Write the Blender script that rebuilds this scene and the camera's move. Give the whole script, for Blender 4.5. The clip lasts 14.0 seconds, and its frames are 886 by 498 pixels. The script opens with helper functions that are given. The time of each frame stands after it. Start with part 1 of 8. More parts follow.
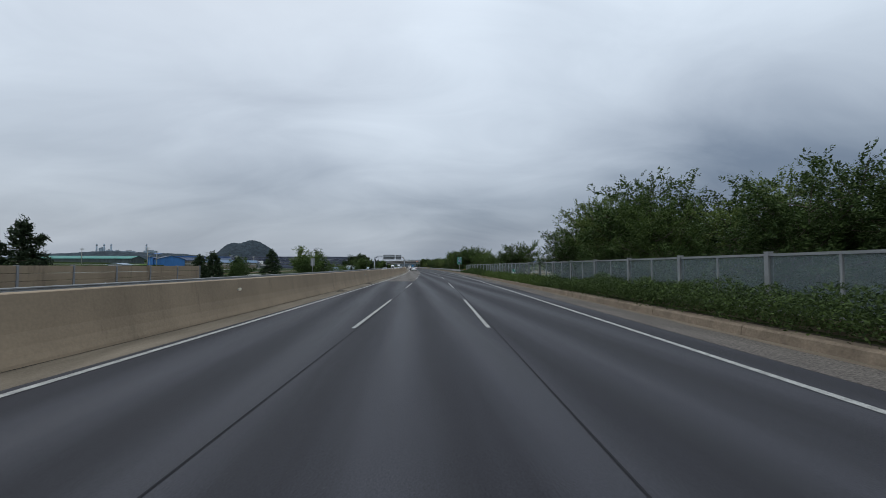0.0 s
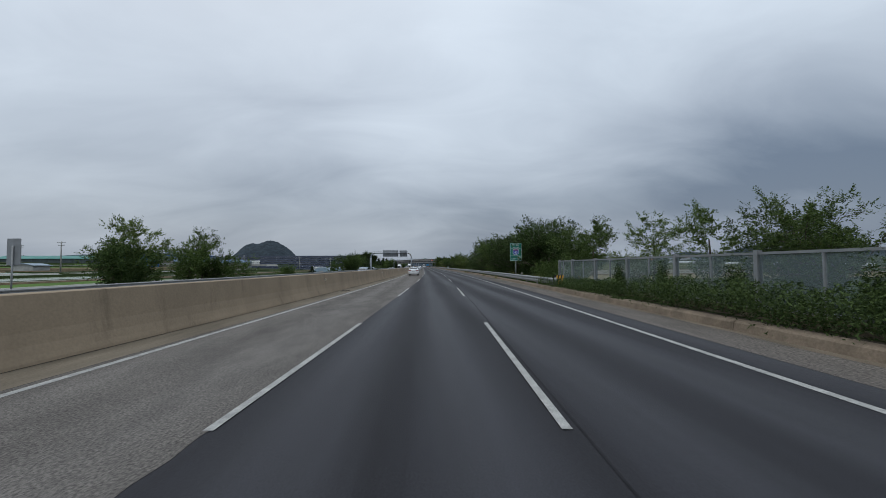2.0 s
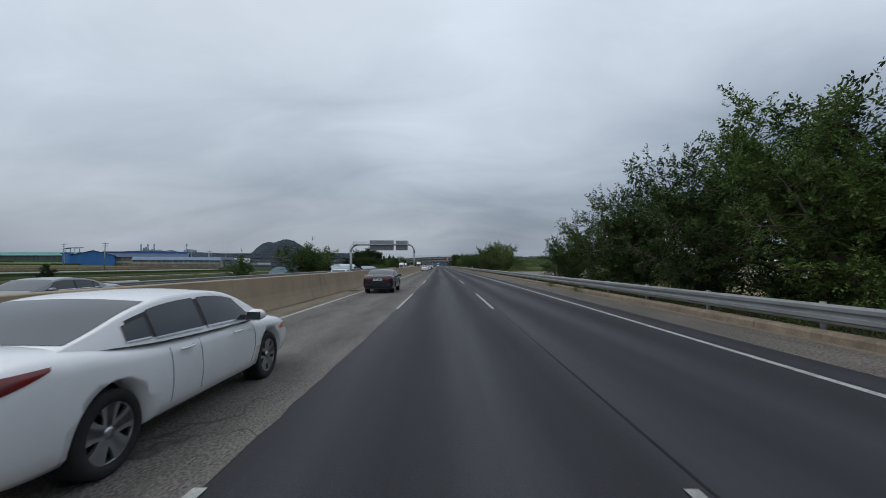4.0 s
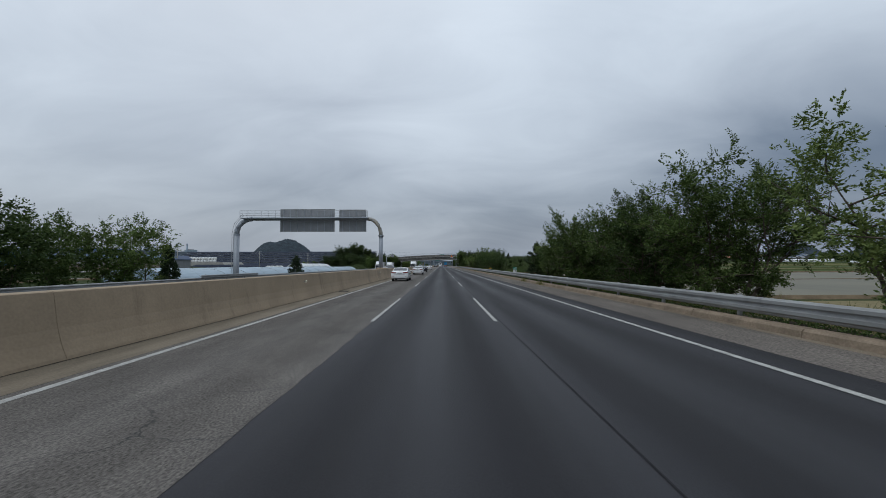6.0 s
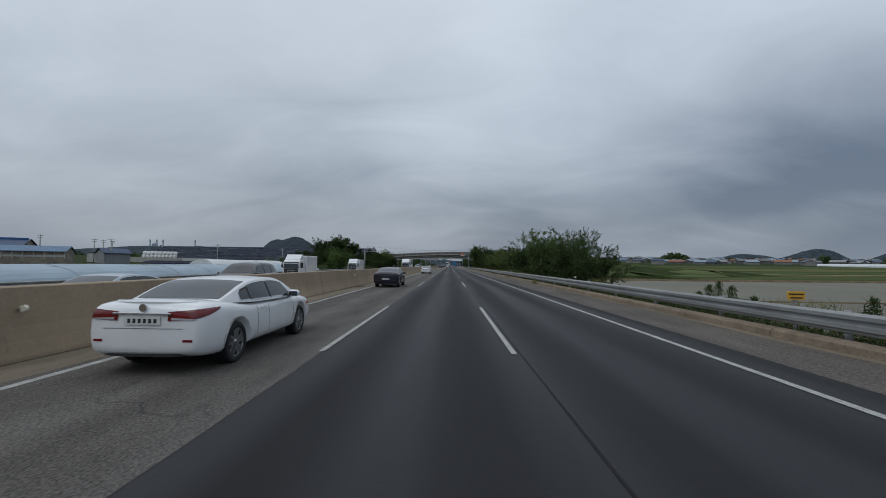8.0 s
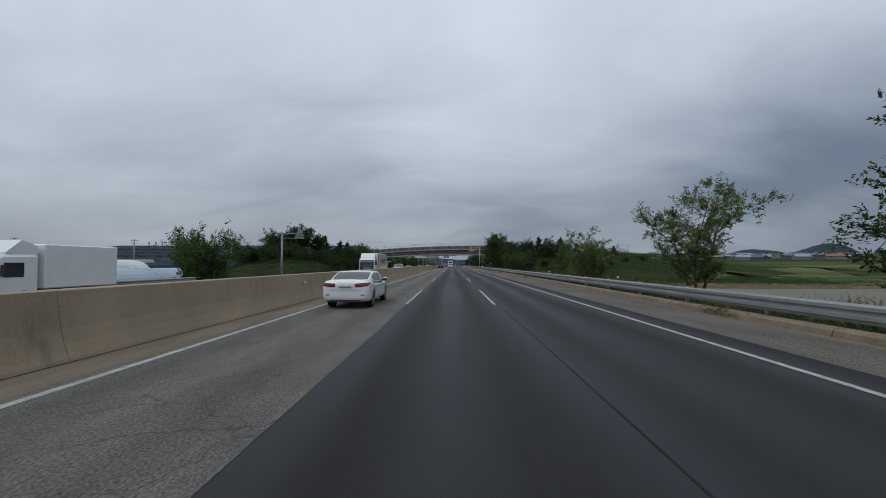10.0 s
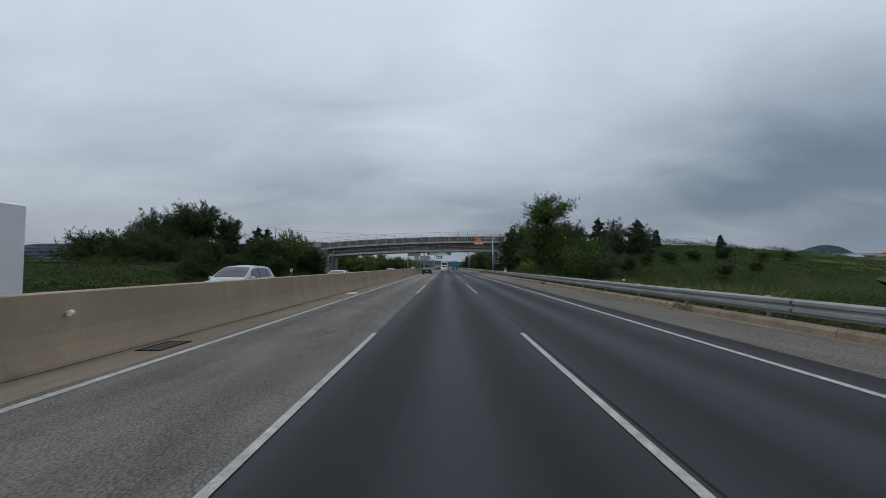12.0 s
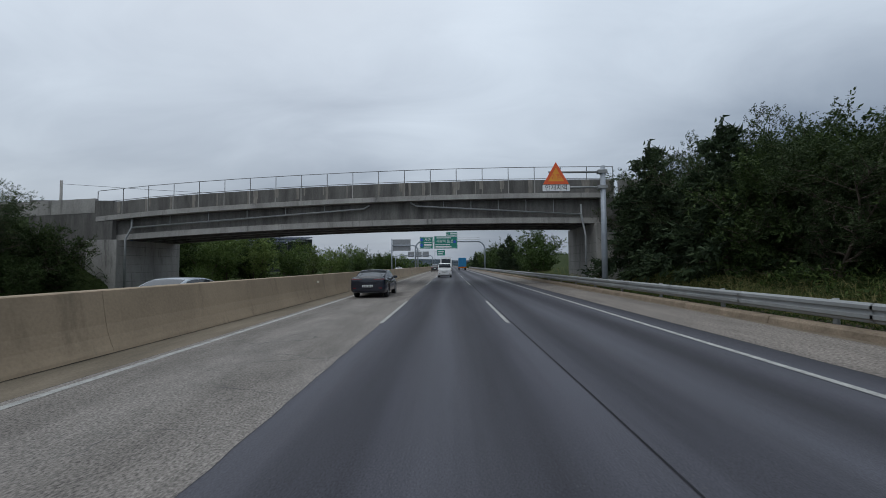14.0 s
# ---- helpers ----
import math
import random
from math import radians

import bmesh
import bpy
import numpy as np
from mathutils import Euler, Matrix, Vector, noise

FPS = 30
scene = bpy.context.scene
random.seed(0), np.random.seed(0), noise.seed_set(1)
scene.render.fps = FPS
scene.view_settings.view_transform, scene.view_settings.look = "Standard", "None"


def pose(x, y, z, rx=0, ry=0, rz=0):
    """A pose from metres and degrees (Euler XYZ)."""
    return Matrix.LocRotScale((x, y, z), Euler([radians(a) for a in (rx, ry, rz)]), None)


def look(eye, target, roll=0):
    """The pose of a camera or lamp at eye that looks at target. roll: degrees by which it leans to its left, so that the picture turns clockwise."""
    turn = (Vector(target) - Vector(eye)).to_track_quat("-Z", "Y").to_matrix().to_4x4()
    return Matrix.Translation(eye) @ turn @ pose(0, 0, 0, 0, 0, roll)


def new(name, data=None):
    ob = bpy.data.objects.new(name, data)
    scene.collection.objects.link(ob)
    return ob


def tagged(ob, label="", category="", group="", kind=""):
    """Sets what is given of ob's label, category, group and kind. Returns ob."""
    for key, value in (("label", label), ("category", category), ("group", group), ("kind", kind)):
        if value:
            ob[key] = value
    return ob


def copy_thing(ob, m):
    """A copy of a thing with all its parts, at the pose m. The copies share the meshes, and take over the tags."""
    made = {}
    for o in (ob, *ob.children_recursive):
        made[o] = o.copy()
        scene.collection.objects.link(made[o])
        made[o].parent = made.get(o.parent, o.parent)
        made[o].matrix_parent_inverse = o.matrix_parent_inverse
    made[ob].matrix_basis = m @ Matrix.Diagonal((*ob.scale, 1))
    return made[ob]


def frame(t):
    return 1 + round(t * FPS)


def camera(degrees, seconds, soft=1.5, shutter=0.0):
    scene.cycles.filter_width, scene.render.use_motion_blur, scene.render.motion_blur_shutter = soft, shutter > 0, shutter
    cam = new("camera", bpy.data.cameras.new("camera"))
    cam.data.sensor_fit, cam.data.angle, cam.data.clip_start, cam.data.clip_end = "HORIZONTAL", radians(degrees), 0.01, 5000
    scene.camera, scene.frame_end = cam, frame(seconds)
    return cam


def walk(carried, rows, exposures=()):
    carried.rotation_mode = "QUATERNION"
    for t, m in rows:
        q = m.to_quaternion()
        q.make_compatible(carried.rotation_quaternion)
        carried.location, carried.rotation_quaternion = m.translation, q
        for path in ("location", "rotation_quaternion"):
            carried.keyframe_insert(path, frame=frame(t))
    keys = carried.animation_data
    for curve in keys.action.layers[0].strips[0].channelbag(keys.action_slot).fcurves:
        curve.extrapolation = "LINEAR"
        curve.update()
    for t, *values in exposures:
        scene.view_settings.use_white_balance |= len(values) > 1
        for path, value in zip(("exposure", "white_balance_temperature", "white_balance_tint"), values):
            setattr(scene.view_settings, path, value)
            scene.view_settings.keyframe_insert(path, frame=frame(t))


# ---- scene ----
# ---- the motorway bends gently to the left until BEND_END and runs straight from there ----
BEND_END, BEND_SLOPE = 180.0, 0.081


def bend(y):
    """How far the road lies off its later straight line at y."""
    return -BEND_SLOPE * max(0.0, BEND_END - y) ** 2 / (2 * BEND_END)


def bearing(y):
    """The road's heading at y, degrees to the right of its later straight line."""
    return math.degrees(math.atan(BEND_SLOPE * max(0.0, BEND_END - y) / BEND_END))


# ---- camera: seconds, x from the lane's middle, y, turn from the road's heading, tilt, lean ----
EYE = 1.649
ROWS = (
    (0.0, 0.42, -1.76, -0.68, 2.44, -0.03),
    (0.5, 0.31, 14.96, -0.15, 2.38, -0.04),
    (1.0, 0.36, 31.81, 0.15, 2.30, 0.03),
    (1.5, 0.49, 48.75, -0.13, 2.36, 0.15),
    (2.0, 0.56, 65.73, 0.05, 2.37, 0.23),
    (2.5, 0.52, 82.70, 0.46, 2.37, 0.28),
    (3.0, 0.36, 99.63, 0.60, 2.24, 0.27),
    (3.5, 0.16, 116.49, 0.64, 2.24, 0.15),
    (6.0, 0.22, 198.88, -0.23, 2.23, 0.13),
    (6.5, 0.33, 214.87, -1.21, 2.35, 0.16),
    (7.0, 0.44, 230.70, -0.37, 2.33, -0.09),
    (7.5, 0.52, 246.35, 0.28, 2.30, -0.46),
    (8.0, 0.58, 261.84, 0.93, 2.24, -0.70),
    (10.5, -0.06, 337.53, 1.11, 2.11, 0.13),
    (11.0, -0.11, 352.50, 0.58, 2.28, 0.12),
    (11.5, -0.10, 367.50, 0.63, 2.31, 0.09),
    (12.0, -0.06, 382.57, 0.41, 2.40, -0.01),
    (12.5, -0.02, 397.76, 0.41, 2.27, -0.04),
    (13.0, 0.04, 413.14, 0.57, 2.18, 0.07),
    (13.5, 0.10, 428.75, 0.68, 2.27, 0.22),
    (14.0, 0.17, 444.66, 0.99, 2.26, 0.37),
)
cam = camera(94.8, 14.0, soft=0.9, shutter=0.02)
walk(cam, [(t, pose(x + bend(y), y, EYE, 90 + tilt, lean, turn - bearing(y))) for t, x, y, turn, tilt, lean in ROWS], exposures=[(t, e, 6330, 10) for t, e in ((0.0, 0.08), (2.5, 0.0), (6.0, -0.03), (8.0, -0.2), (10.5, -0.12), (12.5, -0.08), (13.5, -0.03), (14.0, 0.0))])

# ---- sky and sun: a closed cloud deck ----
def build_world():
    world = bpy.data.worlds.new("overcast_sky")
    world.use_nodes = True
    nt = world.node_tree
    nt.nodes.clear()
    N, L = nt.nodes.new, nt.links.new
    out, bg = N("ShaderNodeOutputWorld"), N("ShaderNodeBackground")
    sky = N("ShaderNodeTexSky")
    sky.sky_type, sky.sun_disc = "NISHITA", False
    sky.sun_elevation, sky.sun_rotation = radians(58), radians(-30)
    sky.air_density, sky.dust_density = 1.5, 4.0
    co = N("ShaderNodeTexCoord")
    sep = N("ShaderNodeSeparateXYZ")
    L(co.outputs["Generated"], sep.inputs[0])

    def mth(op, a, b=None, clamp=False):
        n = N("ShaderNodeMath")
        n.operation, n.use_clamp = op, clamp
        for i, v in enumerate((a, b)):
            if v is None:
                continue
            if isinstance(v, (int, float)):
                n.inputs[i].default_value = v
            else:
                L(v, n.inputs[i])
        return n.outputs[0]

    x, y, z = sep.outputs
    up = mth("MAXIMUM", z, 0.0)
    # clouds lie in a deck overhead
    zz = mth("ADD", up, 0.34)
    u, v = mth("DIVIDE", x, zz), mth("DIVIDE", y, zz)
    com = N("ShaderNodeCombineXYZ")
    L(u, com.inputs[0]), L(v, com.inputs[1])

    def clouds(scale, detail, rough, dist, off, turn, sx, sy):
        mp = N("ShaderNodeMapping")
        mp.inputs["Location"].default_value = off
        mp.inputs["Rotation"].default_value = (0, 0, radians(turn))
        mp.inputs["Scale"].default_value = (sx, sy, 1)
        L(com.outputs[0], mp.inputs[0])
        n = N("ShaderNodeTexNoise")
        n.inputs["Scale"].default_value, n.inputs["Detail"].default_value = scale, detail
        n.inputs["Roughness"].default_value, n.inputs["Distortion"].default_value = rough, dist
        L(mp.outputs[0], n.inputs["Vector"])
        return mth("SUBTRACT", n.outputs["Fac"], 0.5)

    def smooth(value, lo, hi):
        n = N("ShaderNodeMapRange")
        n.interpolation_type = "SMOOTHSTEP"
        n.inputs["From Min"].default_value, n.inputs["From Max"].default_value = lo, hi
        L(value, n.inputs["Value"])
        return n.outputs["Result"]

    big = clouds(0.75, 2.5, 0.45, 0.35, (2.3, 0.9, 0), 28, 1.0, 1.35)
    small = clouds(1.9, 6.0, 0.55, 0.7, (5.1, 2.2, 0), 20, 0.8, 1.5)
    # the deck thins overhead and is heavier low down to the east
    heavy = mth("MULTIPLY", smooth(x, -0.1, 0.6), mth("SUBTRACT", 1.0, smooth(up, 0.16, 0.5)))
    tone = mth("ADD", mth("MULTIPLY", smooth(up, 0.0, 0.62), 0.55), mth("ADD", mth("MULTIPLY", big, 1.15), mth("MULTIPLY", small, 0.4)))
    tone = mth("SUBTRACT", mth("ADD", tone, 0.25), mth("MULTIPLY", heavy, 0.2))
    # the deck is thinnest up ahead to the west, thicker to the east
    thin = mth("MULTIPLY", mth("SUBTRACT", 1.0, smooth(mth("ABSOLUTE", mth("ADD", x, 0.12)), 0.02, 0.42)), smooth(up, 0.12, 0.5))
    tone = mth("SUBTRACT", mth("ADD", tone, mth("MULTIPLY", thin, 0.15)), mth("MULTIPLY", smooth(x, 0.12, 0.6), 0.1))
    ramp = N("ShaderNodeValToRGB")
    e = ramp.color_ramp.elements
    e[0].position, e[0].color = 0.0, (0.128, 0.168, 0.235, 1)
    e[1].position, e[1].color = 1.0, (0.80, 0.88, 0.95, 1)
    mid = e.new(0.4)
    mid.color = (0.40, 0.453, 0.522, 1)
    L(tone, ramp.inputs[0])
    # haze towards the horizon
    low = mth("POWER", mth("SUBTRACT", 1.0, up, True), 14.0, True)
    haze = N("ShaderNodeMixRGB")
    haze.inputs["Color2"].default_value = (0.315, 0.36, 0.415, 1)
    L(mth("MULTIPLY", low, 0.75), haze.inputs["Fac"]), L(ramp.outputs[0], haze.inputs["Color1"])
    # a little of the clear sky's light comes through the deck
    add = N("ShaderNodeMixRGB")
    add.blend_type = "ADD"
    add.inputs["Fac"].default_value = 0.012
    L(haze.outputs[0], add.inputs["Color1"]), L(sky.outputs[0], add.inputs["Color2"])
    bg.inputs["Strength"].default_value = 1.0
    L(add.outputs[0], bg.inputs["Color"]), L(bg.outputs[0], out.inputs["Surface"])
    scene.world = world


build_world()
sun_data = bpy.data.lights.new("sun", "SUN")
sun_data.energy, sun_data.angle, sun_data.color = 0.6, radians(40), (1.0, 0.97, 0.93)
sun = new("sun", sun_data)
sun.matrix_world = look((0, 0, 60), (18, 30, 0))

# ---- materials ----
def material(name, colour, rough=0.8, metal=0.0, vary=0.25, scale=3.0, bump=0.0, bump_scale=40.0, colour2=None, stretch=(1, 1, 1), fine=0.0, spec=0.5, island=0.0, objrand=0.0):
    """Two scales of colour change, grain and fine relief, in world-size units."""
    m = bpy.data.materials.new(name)
    m.use_nodes = True
    nt = m.node_tree
    N, L = nt.nodes.new, nt.links.new
    b = nt.nodes["Principled BSDF"]
    b.inputs["Roughness"].default_value, b.inputs["Metallic"].default_value = rough, metal
    b.inputs["Specular IOR Level"].default_value = spec
    co = N("ShaderNodeNewGeometry")
    mp = N("ShaderNodeMapping")
    mp.inputs["Scale"].default_value = stretch
    L(co.outputs["Position"], mp.inputs[0])
    n1 = N("ShaderNodeTexNoise")
    n1.inputs["Scale"].default_value, n1.inputs["Detail"].default_value = scale, 6
    n1.inputs["Roughness"].default_value = 0.65
    L(mp.outputs[0], n1.inputs["Vector"])
    c2 = colour2 or tuple(c * (1 - vary) for c in colour)
    c1 = tuple(min(1, c * (1 + vary * 0.5)) for c in colour)
    ramp = N("ShaderNodeValToRGB")
    ramp.color_ramp.elements[0].position, ramp.color_ramp.elements[1].position = 0.32, 0.68
    ramp.color_ramp.elements[0].color, ramp.color_ramp.elements[1].color = (*c2, 1), (*c1, 1)
    L(n1.outputs["Fac"], ramp.inputs[0])
    col = ramp.outputs[0]
    if fine:
        n2 = N("ShaderNodeTexNoise")
        n2.inputs["Scale"].default_value, n2.inputs["Detail"].default_value = bump_scale, 2
        L(co.outputs["Position"], n2.inputs["Vector"])
        mr = N("ShaderNodeMapRange")
        mr.inputs["From Min"].default_value, mr.inputs["From Max"].default_value = 0.3, 0.7
        mr.inputs["To Min"].default_value, mr.inputs["To Max"].default_value = 1 - fine, 1 + fine
        L(n2.outputs["Fac"], mr.inputs[0])
        mul = N("ShaderNodeMixRGB")
        mul.blend_type, mul.inputs["Fac"].default_value = "MULTIPLY", 1.0
        L(col, mul.inputs["Color1"]), L(mr.outputs[0], mul.inputs["Color2"])
        col = mul.outputs[0]
    if island or objrand:
        src = co.outputs["Random Per Island"] if island else N("ShaderNodeObjectInfo").outputs["Random"]
        amount = island or objrand
        mr = N("ShaderNodeMapRange")
        mr.inputs["To Min"].default_value, mr.inputs["To Max"].default_value = 1 - amount, 1 + amount
        L(src, mr.inputs[0])
        mul = N("ShaderNodeMixRGB")
        mul.blend_type, mul.inputs["Fac"].default_value = "MULTIPLY", 1.0
        L(col, mul.inputs["Color1"]), L(mr.outputs[0], mul.inputs["Color2"])
        col = mul.outputs[0]
    L(col, b.inputs["Base Color"])
    if bump:
        n3 = N("ShaderNodeTexNoise")
        n3.inputs["Scale"].default_value, n3.inputs["Detail"].default_value = bump_scale, 4
        L(co.outputs["Position"], n3.inputs["Vector"])
        bp = N("ShaderNodeBump")
        bp.inputs["Strength"].default_value, bp.inputs["Distance"].default_value = bump, 0.02
        L(n3.outputs["Fac"], bp.inputs["Height"]), L(bp.outputs[0], b.inputs["Normal"])
    return m


def brightness_along(m, rows):
    """Light and exposure shifts put into the paving colour: it changes by the factors given along the road (y, factor).
    """
    nt = m.node_tree
    N, L = nt.nodes.new, nt.links.new
    b = nt.nodes["Principled BSDF"]
    src = b.inputs["Base Color"].links[0].from_socket
    g, sep = N("ShaderNodeNewGeometry"), N("ShaderNodeSeparateXYZ")
    L(g.outputs["Position"], sep.inputs[0])
    col = src
    for y0, y1, factor in rows:
        mr = N("ShaderNodeMapRange")
        mr.interpolation_type = "SMOOTHSTEP"
        mr.inputs["From Min"].default_value, mr.inputs["From Max"].default_value = y0, y1
        mr.inputs["To Min"].default_value, mr.inputs["To Max"].default_value = 1.0, factor
        L(sep.outputs[1], mr.inputs["Value"])
        mul = N("ShaderNodeMixRGB")
        mul.blend_type, mul.inputs["Fac"].default_value = "MULTIPLY", 1.0
        L(col, mul.inputs["Color1"]), L(mr.outputs[0], mul.inputs["Color2"])
        col = mul.outputs[0]
    L(col, b.inputs["Base Color"])


def streaks(m, least, scale):
    """Rain-borne dark runs down a wall, of uneven width and strength."""
    nt = m.node_tree
    N, L = nt.nodes.new, nt.links.new
    b = nt.nodes["Principled BSDF"]
    src = b.inputs["Base Color"].links[0].from_socket
    g, mp = N("ShaderNodeNewGeometry"), N("ShaderNodeMapping")
    mp.inputs["Scale"].default_value = (1.2, 1.2, 0.16)
    L(g.outputs["Position"], mp.inputs[0])
    n = N("ShaderNodeTexNoise")
    n.inputs["Scale"].default_value, n.inputs["Detail"].default_value, n.inputs["Roughness"].default_value = scale, 7, 0.7
    L(mp.outputs[0], n.inputs["Vector"])
    mr = N("ShaderNodeMapRange")
    mr.interpolation_type = "SMOOTHSTEP"
    mr.inputs["From Min"].default_value, mr.inputs["From Max"].default_value = 0.28, 0.46
    mr.inputs["To Min"].default_value = least
    L(n.outputs["Fac"], mr.inputs["Value"])
    mul = N("ShaderNodeMixRGB")
    mul.blend_type, mul.inputs["Fac"].default_value = "MULTIPLY", 1.0
    L(src, mul.inputs["Color1"]), L(mr.outputs[0], mul.inputs["Color2"])
    L(mul.outputs[0], b.inputs["Base Color"])


def wheel_tracks(m, amount, centre=0.0, lane=3.6):
    """Polished wheel tracks, two to each lane, along the road; part of their sheen is painted as colour."""
    nt = m.node_tree
    N, L = nt.nodes.new, nt.links.new
    b = nt.nodes["Principled BSDF"]
    src = b.inputs["Base Color"].links[0].from_socket
    g, sep, sub, wave, mr, mul = N("ShaderNodeNewGeometry"), N("ShaderNodeSeparateXYZ"), N("ShaderNodeMath"), N("ShaderNodeMath"), N("ShaderNodeMapRange"), N("ShaderNodeMixRGB")
    L(g.outputs["Position"], sep.inputs[0])
    sub.operation = "MULTIPLY_ADD"
    sub.inputs[1].default_value, sub.inputs[2].default_value = 4 * math.pi / lane, -4 * math.pi / lane * centre
    L(sep.outputs[0], sub.inputs[0])
    wave.operation = "COSINE"
    L(sub.outputs[0], wave.inputs[0])
    mr.inputs["From Min"].default_value, mr.inputs["From Max"].default_value = -1, 1
    mr.inputs["To Min"].default_value, mr.inputs["To Max"].default_value = 1 - amount, 1 + amount
    L(wave.outputs[0], mr.inputs["Value"])
    # the paler bands put some sky reflection into the base colour
    mul.blend_type, mul.inputs["Fac"].default_value = "MULTIPLY", 1.0
    L(src, mul.inputs["Color1"]), L(mr.outputs[0], mul.inputs["Color2"])
    L(mul.outputs[0], b.inputs["Base Color"])
    # tyres have worn the tracks smoother, unevenly along the road
    mp, n, both, rough = N("ShaderNodeMapping"), N("ShaderNodeTexNoise"), N("ShaderNodeMath"), N("ShaderNodeMapRange")
    mp.inputs["Scale"].default_value = (1.0, 0.05, 1)
    L(g.outputs["Position"], mp.inputs[0]), L(mp.outputs[0], n.inputs["Vector"])
    n.inputs["Scale"].default_value, n.inputs["Detail"].default_value = 0.9, 4
    both.operation = "MULTIPLY_ADD"
    both.inputs[1].default_value = 0.25
    L(wave.outputs[0], both.inputs[0]), L(n.outputs["Fac"], both.inputs[2])
    base = b.inputs["Roughness"].default_value
    rough.inputs["From Min"].default_value, rough.inputs["From Max"].default_value = 0.2, 0.8
    rough.inputs["To Min"].default_value, rough.inputs["To Max"].default_value = min(0.95, base + 0.1), base - 0.14
    L(both.outputs[0], rough.inputs["Value"]), L(rough.outputs[0], b.inputs["Roughness"])


def cracks(m, scale, width, depth, cover):
    """A net of fine dark cracks, only here and there."""
    nt = m.node_tree
    N, L = nt.nodes.new, nt.links.new
    b = nt.nodes["Principled BSDF"]
    src = b.inputs["Base Color"].links[0].from_socket
    g = N("ShaderNodeNewGeometry")
    wob = N("ShaderNodeTexNoise")
    wob.inputs["Scale"].default_value, wob.inputs["Detail"].default_value = 1.7, 5
    L(g.outputs["Position"], wob.inputs["Vector"])
    off = N("ShaderNodeVectorMath")
    off.operation = "MULTIPLY_ADD"
    off.inputs[1].default_value = (0.9, 0.9, 0)
    L(wob.outputs["Color"], off.inputs[0]), L(g.outputs["Position"], off.inputs[2])
    vo = N("ShaderNodeTexVoronoi")
    vo.feature = "DISTANCE_TO_EDGE"
    vo.inputs["Scale"].default_value = scale
    L(off.outputs[0], vo.inputs["Vector"])
    line = N("ShaderNodeMapRange")
    line.inputs["From Min"].default_value, line.inputs["From Max"].default_value = 0.0, width
    line.inputs["To Min"].default_value, line.inputs["To Max"].default_value = 1.0, 0.0
    L(vo.outputs["Distance"], line.inputs["Value"])
    n = N("ShaderNodeTexNoise")
    n.inputs["Scale"].default_value, n.inputs["Detail"].default_value = 0.23, 3
    L(g.outputs["Position"], n.inputs["Vector"])
    where = N("ShaderNodeMapRange")
    where.inputs["From Min"].default_value, where.inputs["From Max"].default_value = 1 - cover - 0.06, 1 - cover + 0.06
    L(n.outputs["Fac"], where.inputs["Value"])
    both = N("ShaderNodeMath")
    both.operation = "MULTIPLY"
    L(line.outputs[0], both.inputs[0]), L(where.outputs[0], both.inputs[1])
    mix = N("ShaderNodeMixRGB")
    mix.inputs["Color2"].default_value = (depth, depth, depth, 1)
    L(both.outputs[0], mix.inputs["Fac"]), L(src, mix.inputs["Color1"])
    L(mix.outputs[0], b.inputs["Base Color"])


def flecks(m, scale, least, tone):
    """Scattered pale stone chips in the surface."""
    nt = m.node_tree
    N, L = nt.nodes.new, nt.links.new
    b = nt.nodes["Principled BSDF"]
    src = b.inputs["Base Color"].links[0].from_socket
    g, n, mr, mix = N("ShaderNodeNewGeometry"), N("ShaderNodeTexNoise"), N("ShaderNodeMapRange"), N("ShaderNodeMixRGB")
    n.inputs["Scale"].default_value, n.inputs["Detail"].default_value = scale, 1.5
    L(g.outputs["Position"], n.inputs["Vector"])
    mr.inputs["From Min"].default_value, mr.inputs["From Max"].default_value = least, least + 0.05
    L(n.outputs["Fac"], mr.inputs["Value"])
    mix.inputs["Color2"].default_value = (tone, tone, tone, 1)
    L(mr.outputs[0], mix.inputs["Fac"]), L(src, mix.inputs["Color1"])
    L(mix.outputs[0], b.inputs["Base Color"])


def leafy(name, c1, c2, through_light=0.25):
    m = bpy.data.materials.new(name)
    m.use_nodes = True
    nt = m.node_tree
    N, L = nt.nodes.new, nt.links.new
    b = nt.nodes["Principled BSDF"]
    b.inputs["Roughness"].default_value = 0.65
    b.inputs["Specular IOR Level"].default_value = 0.12
    g, info = N("ShaderNodeNewGeometry"), N("ShaderNodeObjectInfo")
    ramp = N("ShaderNodeValToRGB")
    ramp.color_ramp.elements[0].color, ramp.color_ramp.elements[1].color = (*c1, 1), (*c2, 1)
    L(g.outputs["Random Per Island"], ramp.inputs[0])
    mr = N("ShaderNodeMapRange")
    mr.inputs["To Min"].default_value, mr.inputs["To Max"].default_value = 0.8, 1.2
    L(info.outputs["Random"], mr.inputs[0])
    mul = N("ShaderNodeMixRGB")
    mul.blend_type, mul.inputs["Fac"].default_value = "MULTIPLY", 1.0
    L(ramp.outputs[0], mul.inputs["Color1"]), L(mr.outputs[0], mul.inputs["Color2"])
    L(mul.outputs[0], b.inputs["Base Color"])
    tr, mix = N("ShaderNodeBsdfTranslucent"), N("ShaderNodeMixShader")
    L(mul.outputs[0], tr.inputs["Color"])
    mix.inputs["Fac"].default_value = through_light
    L(b.outputs[0], mix.inputs[1]), L(tr.outputs[0], mix.inputs[2])
    L(mix.outputs[0], nt.nodes["Material Output"].inputs["Surface"])
    return m


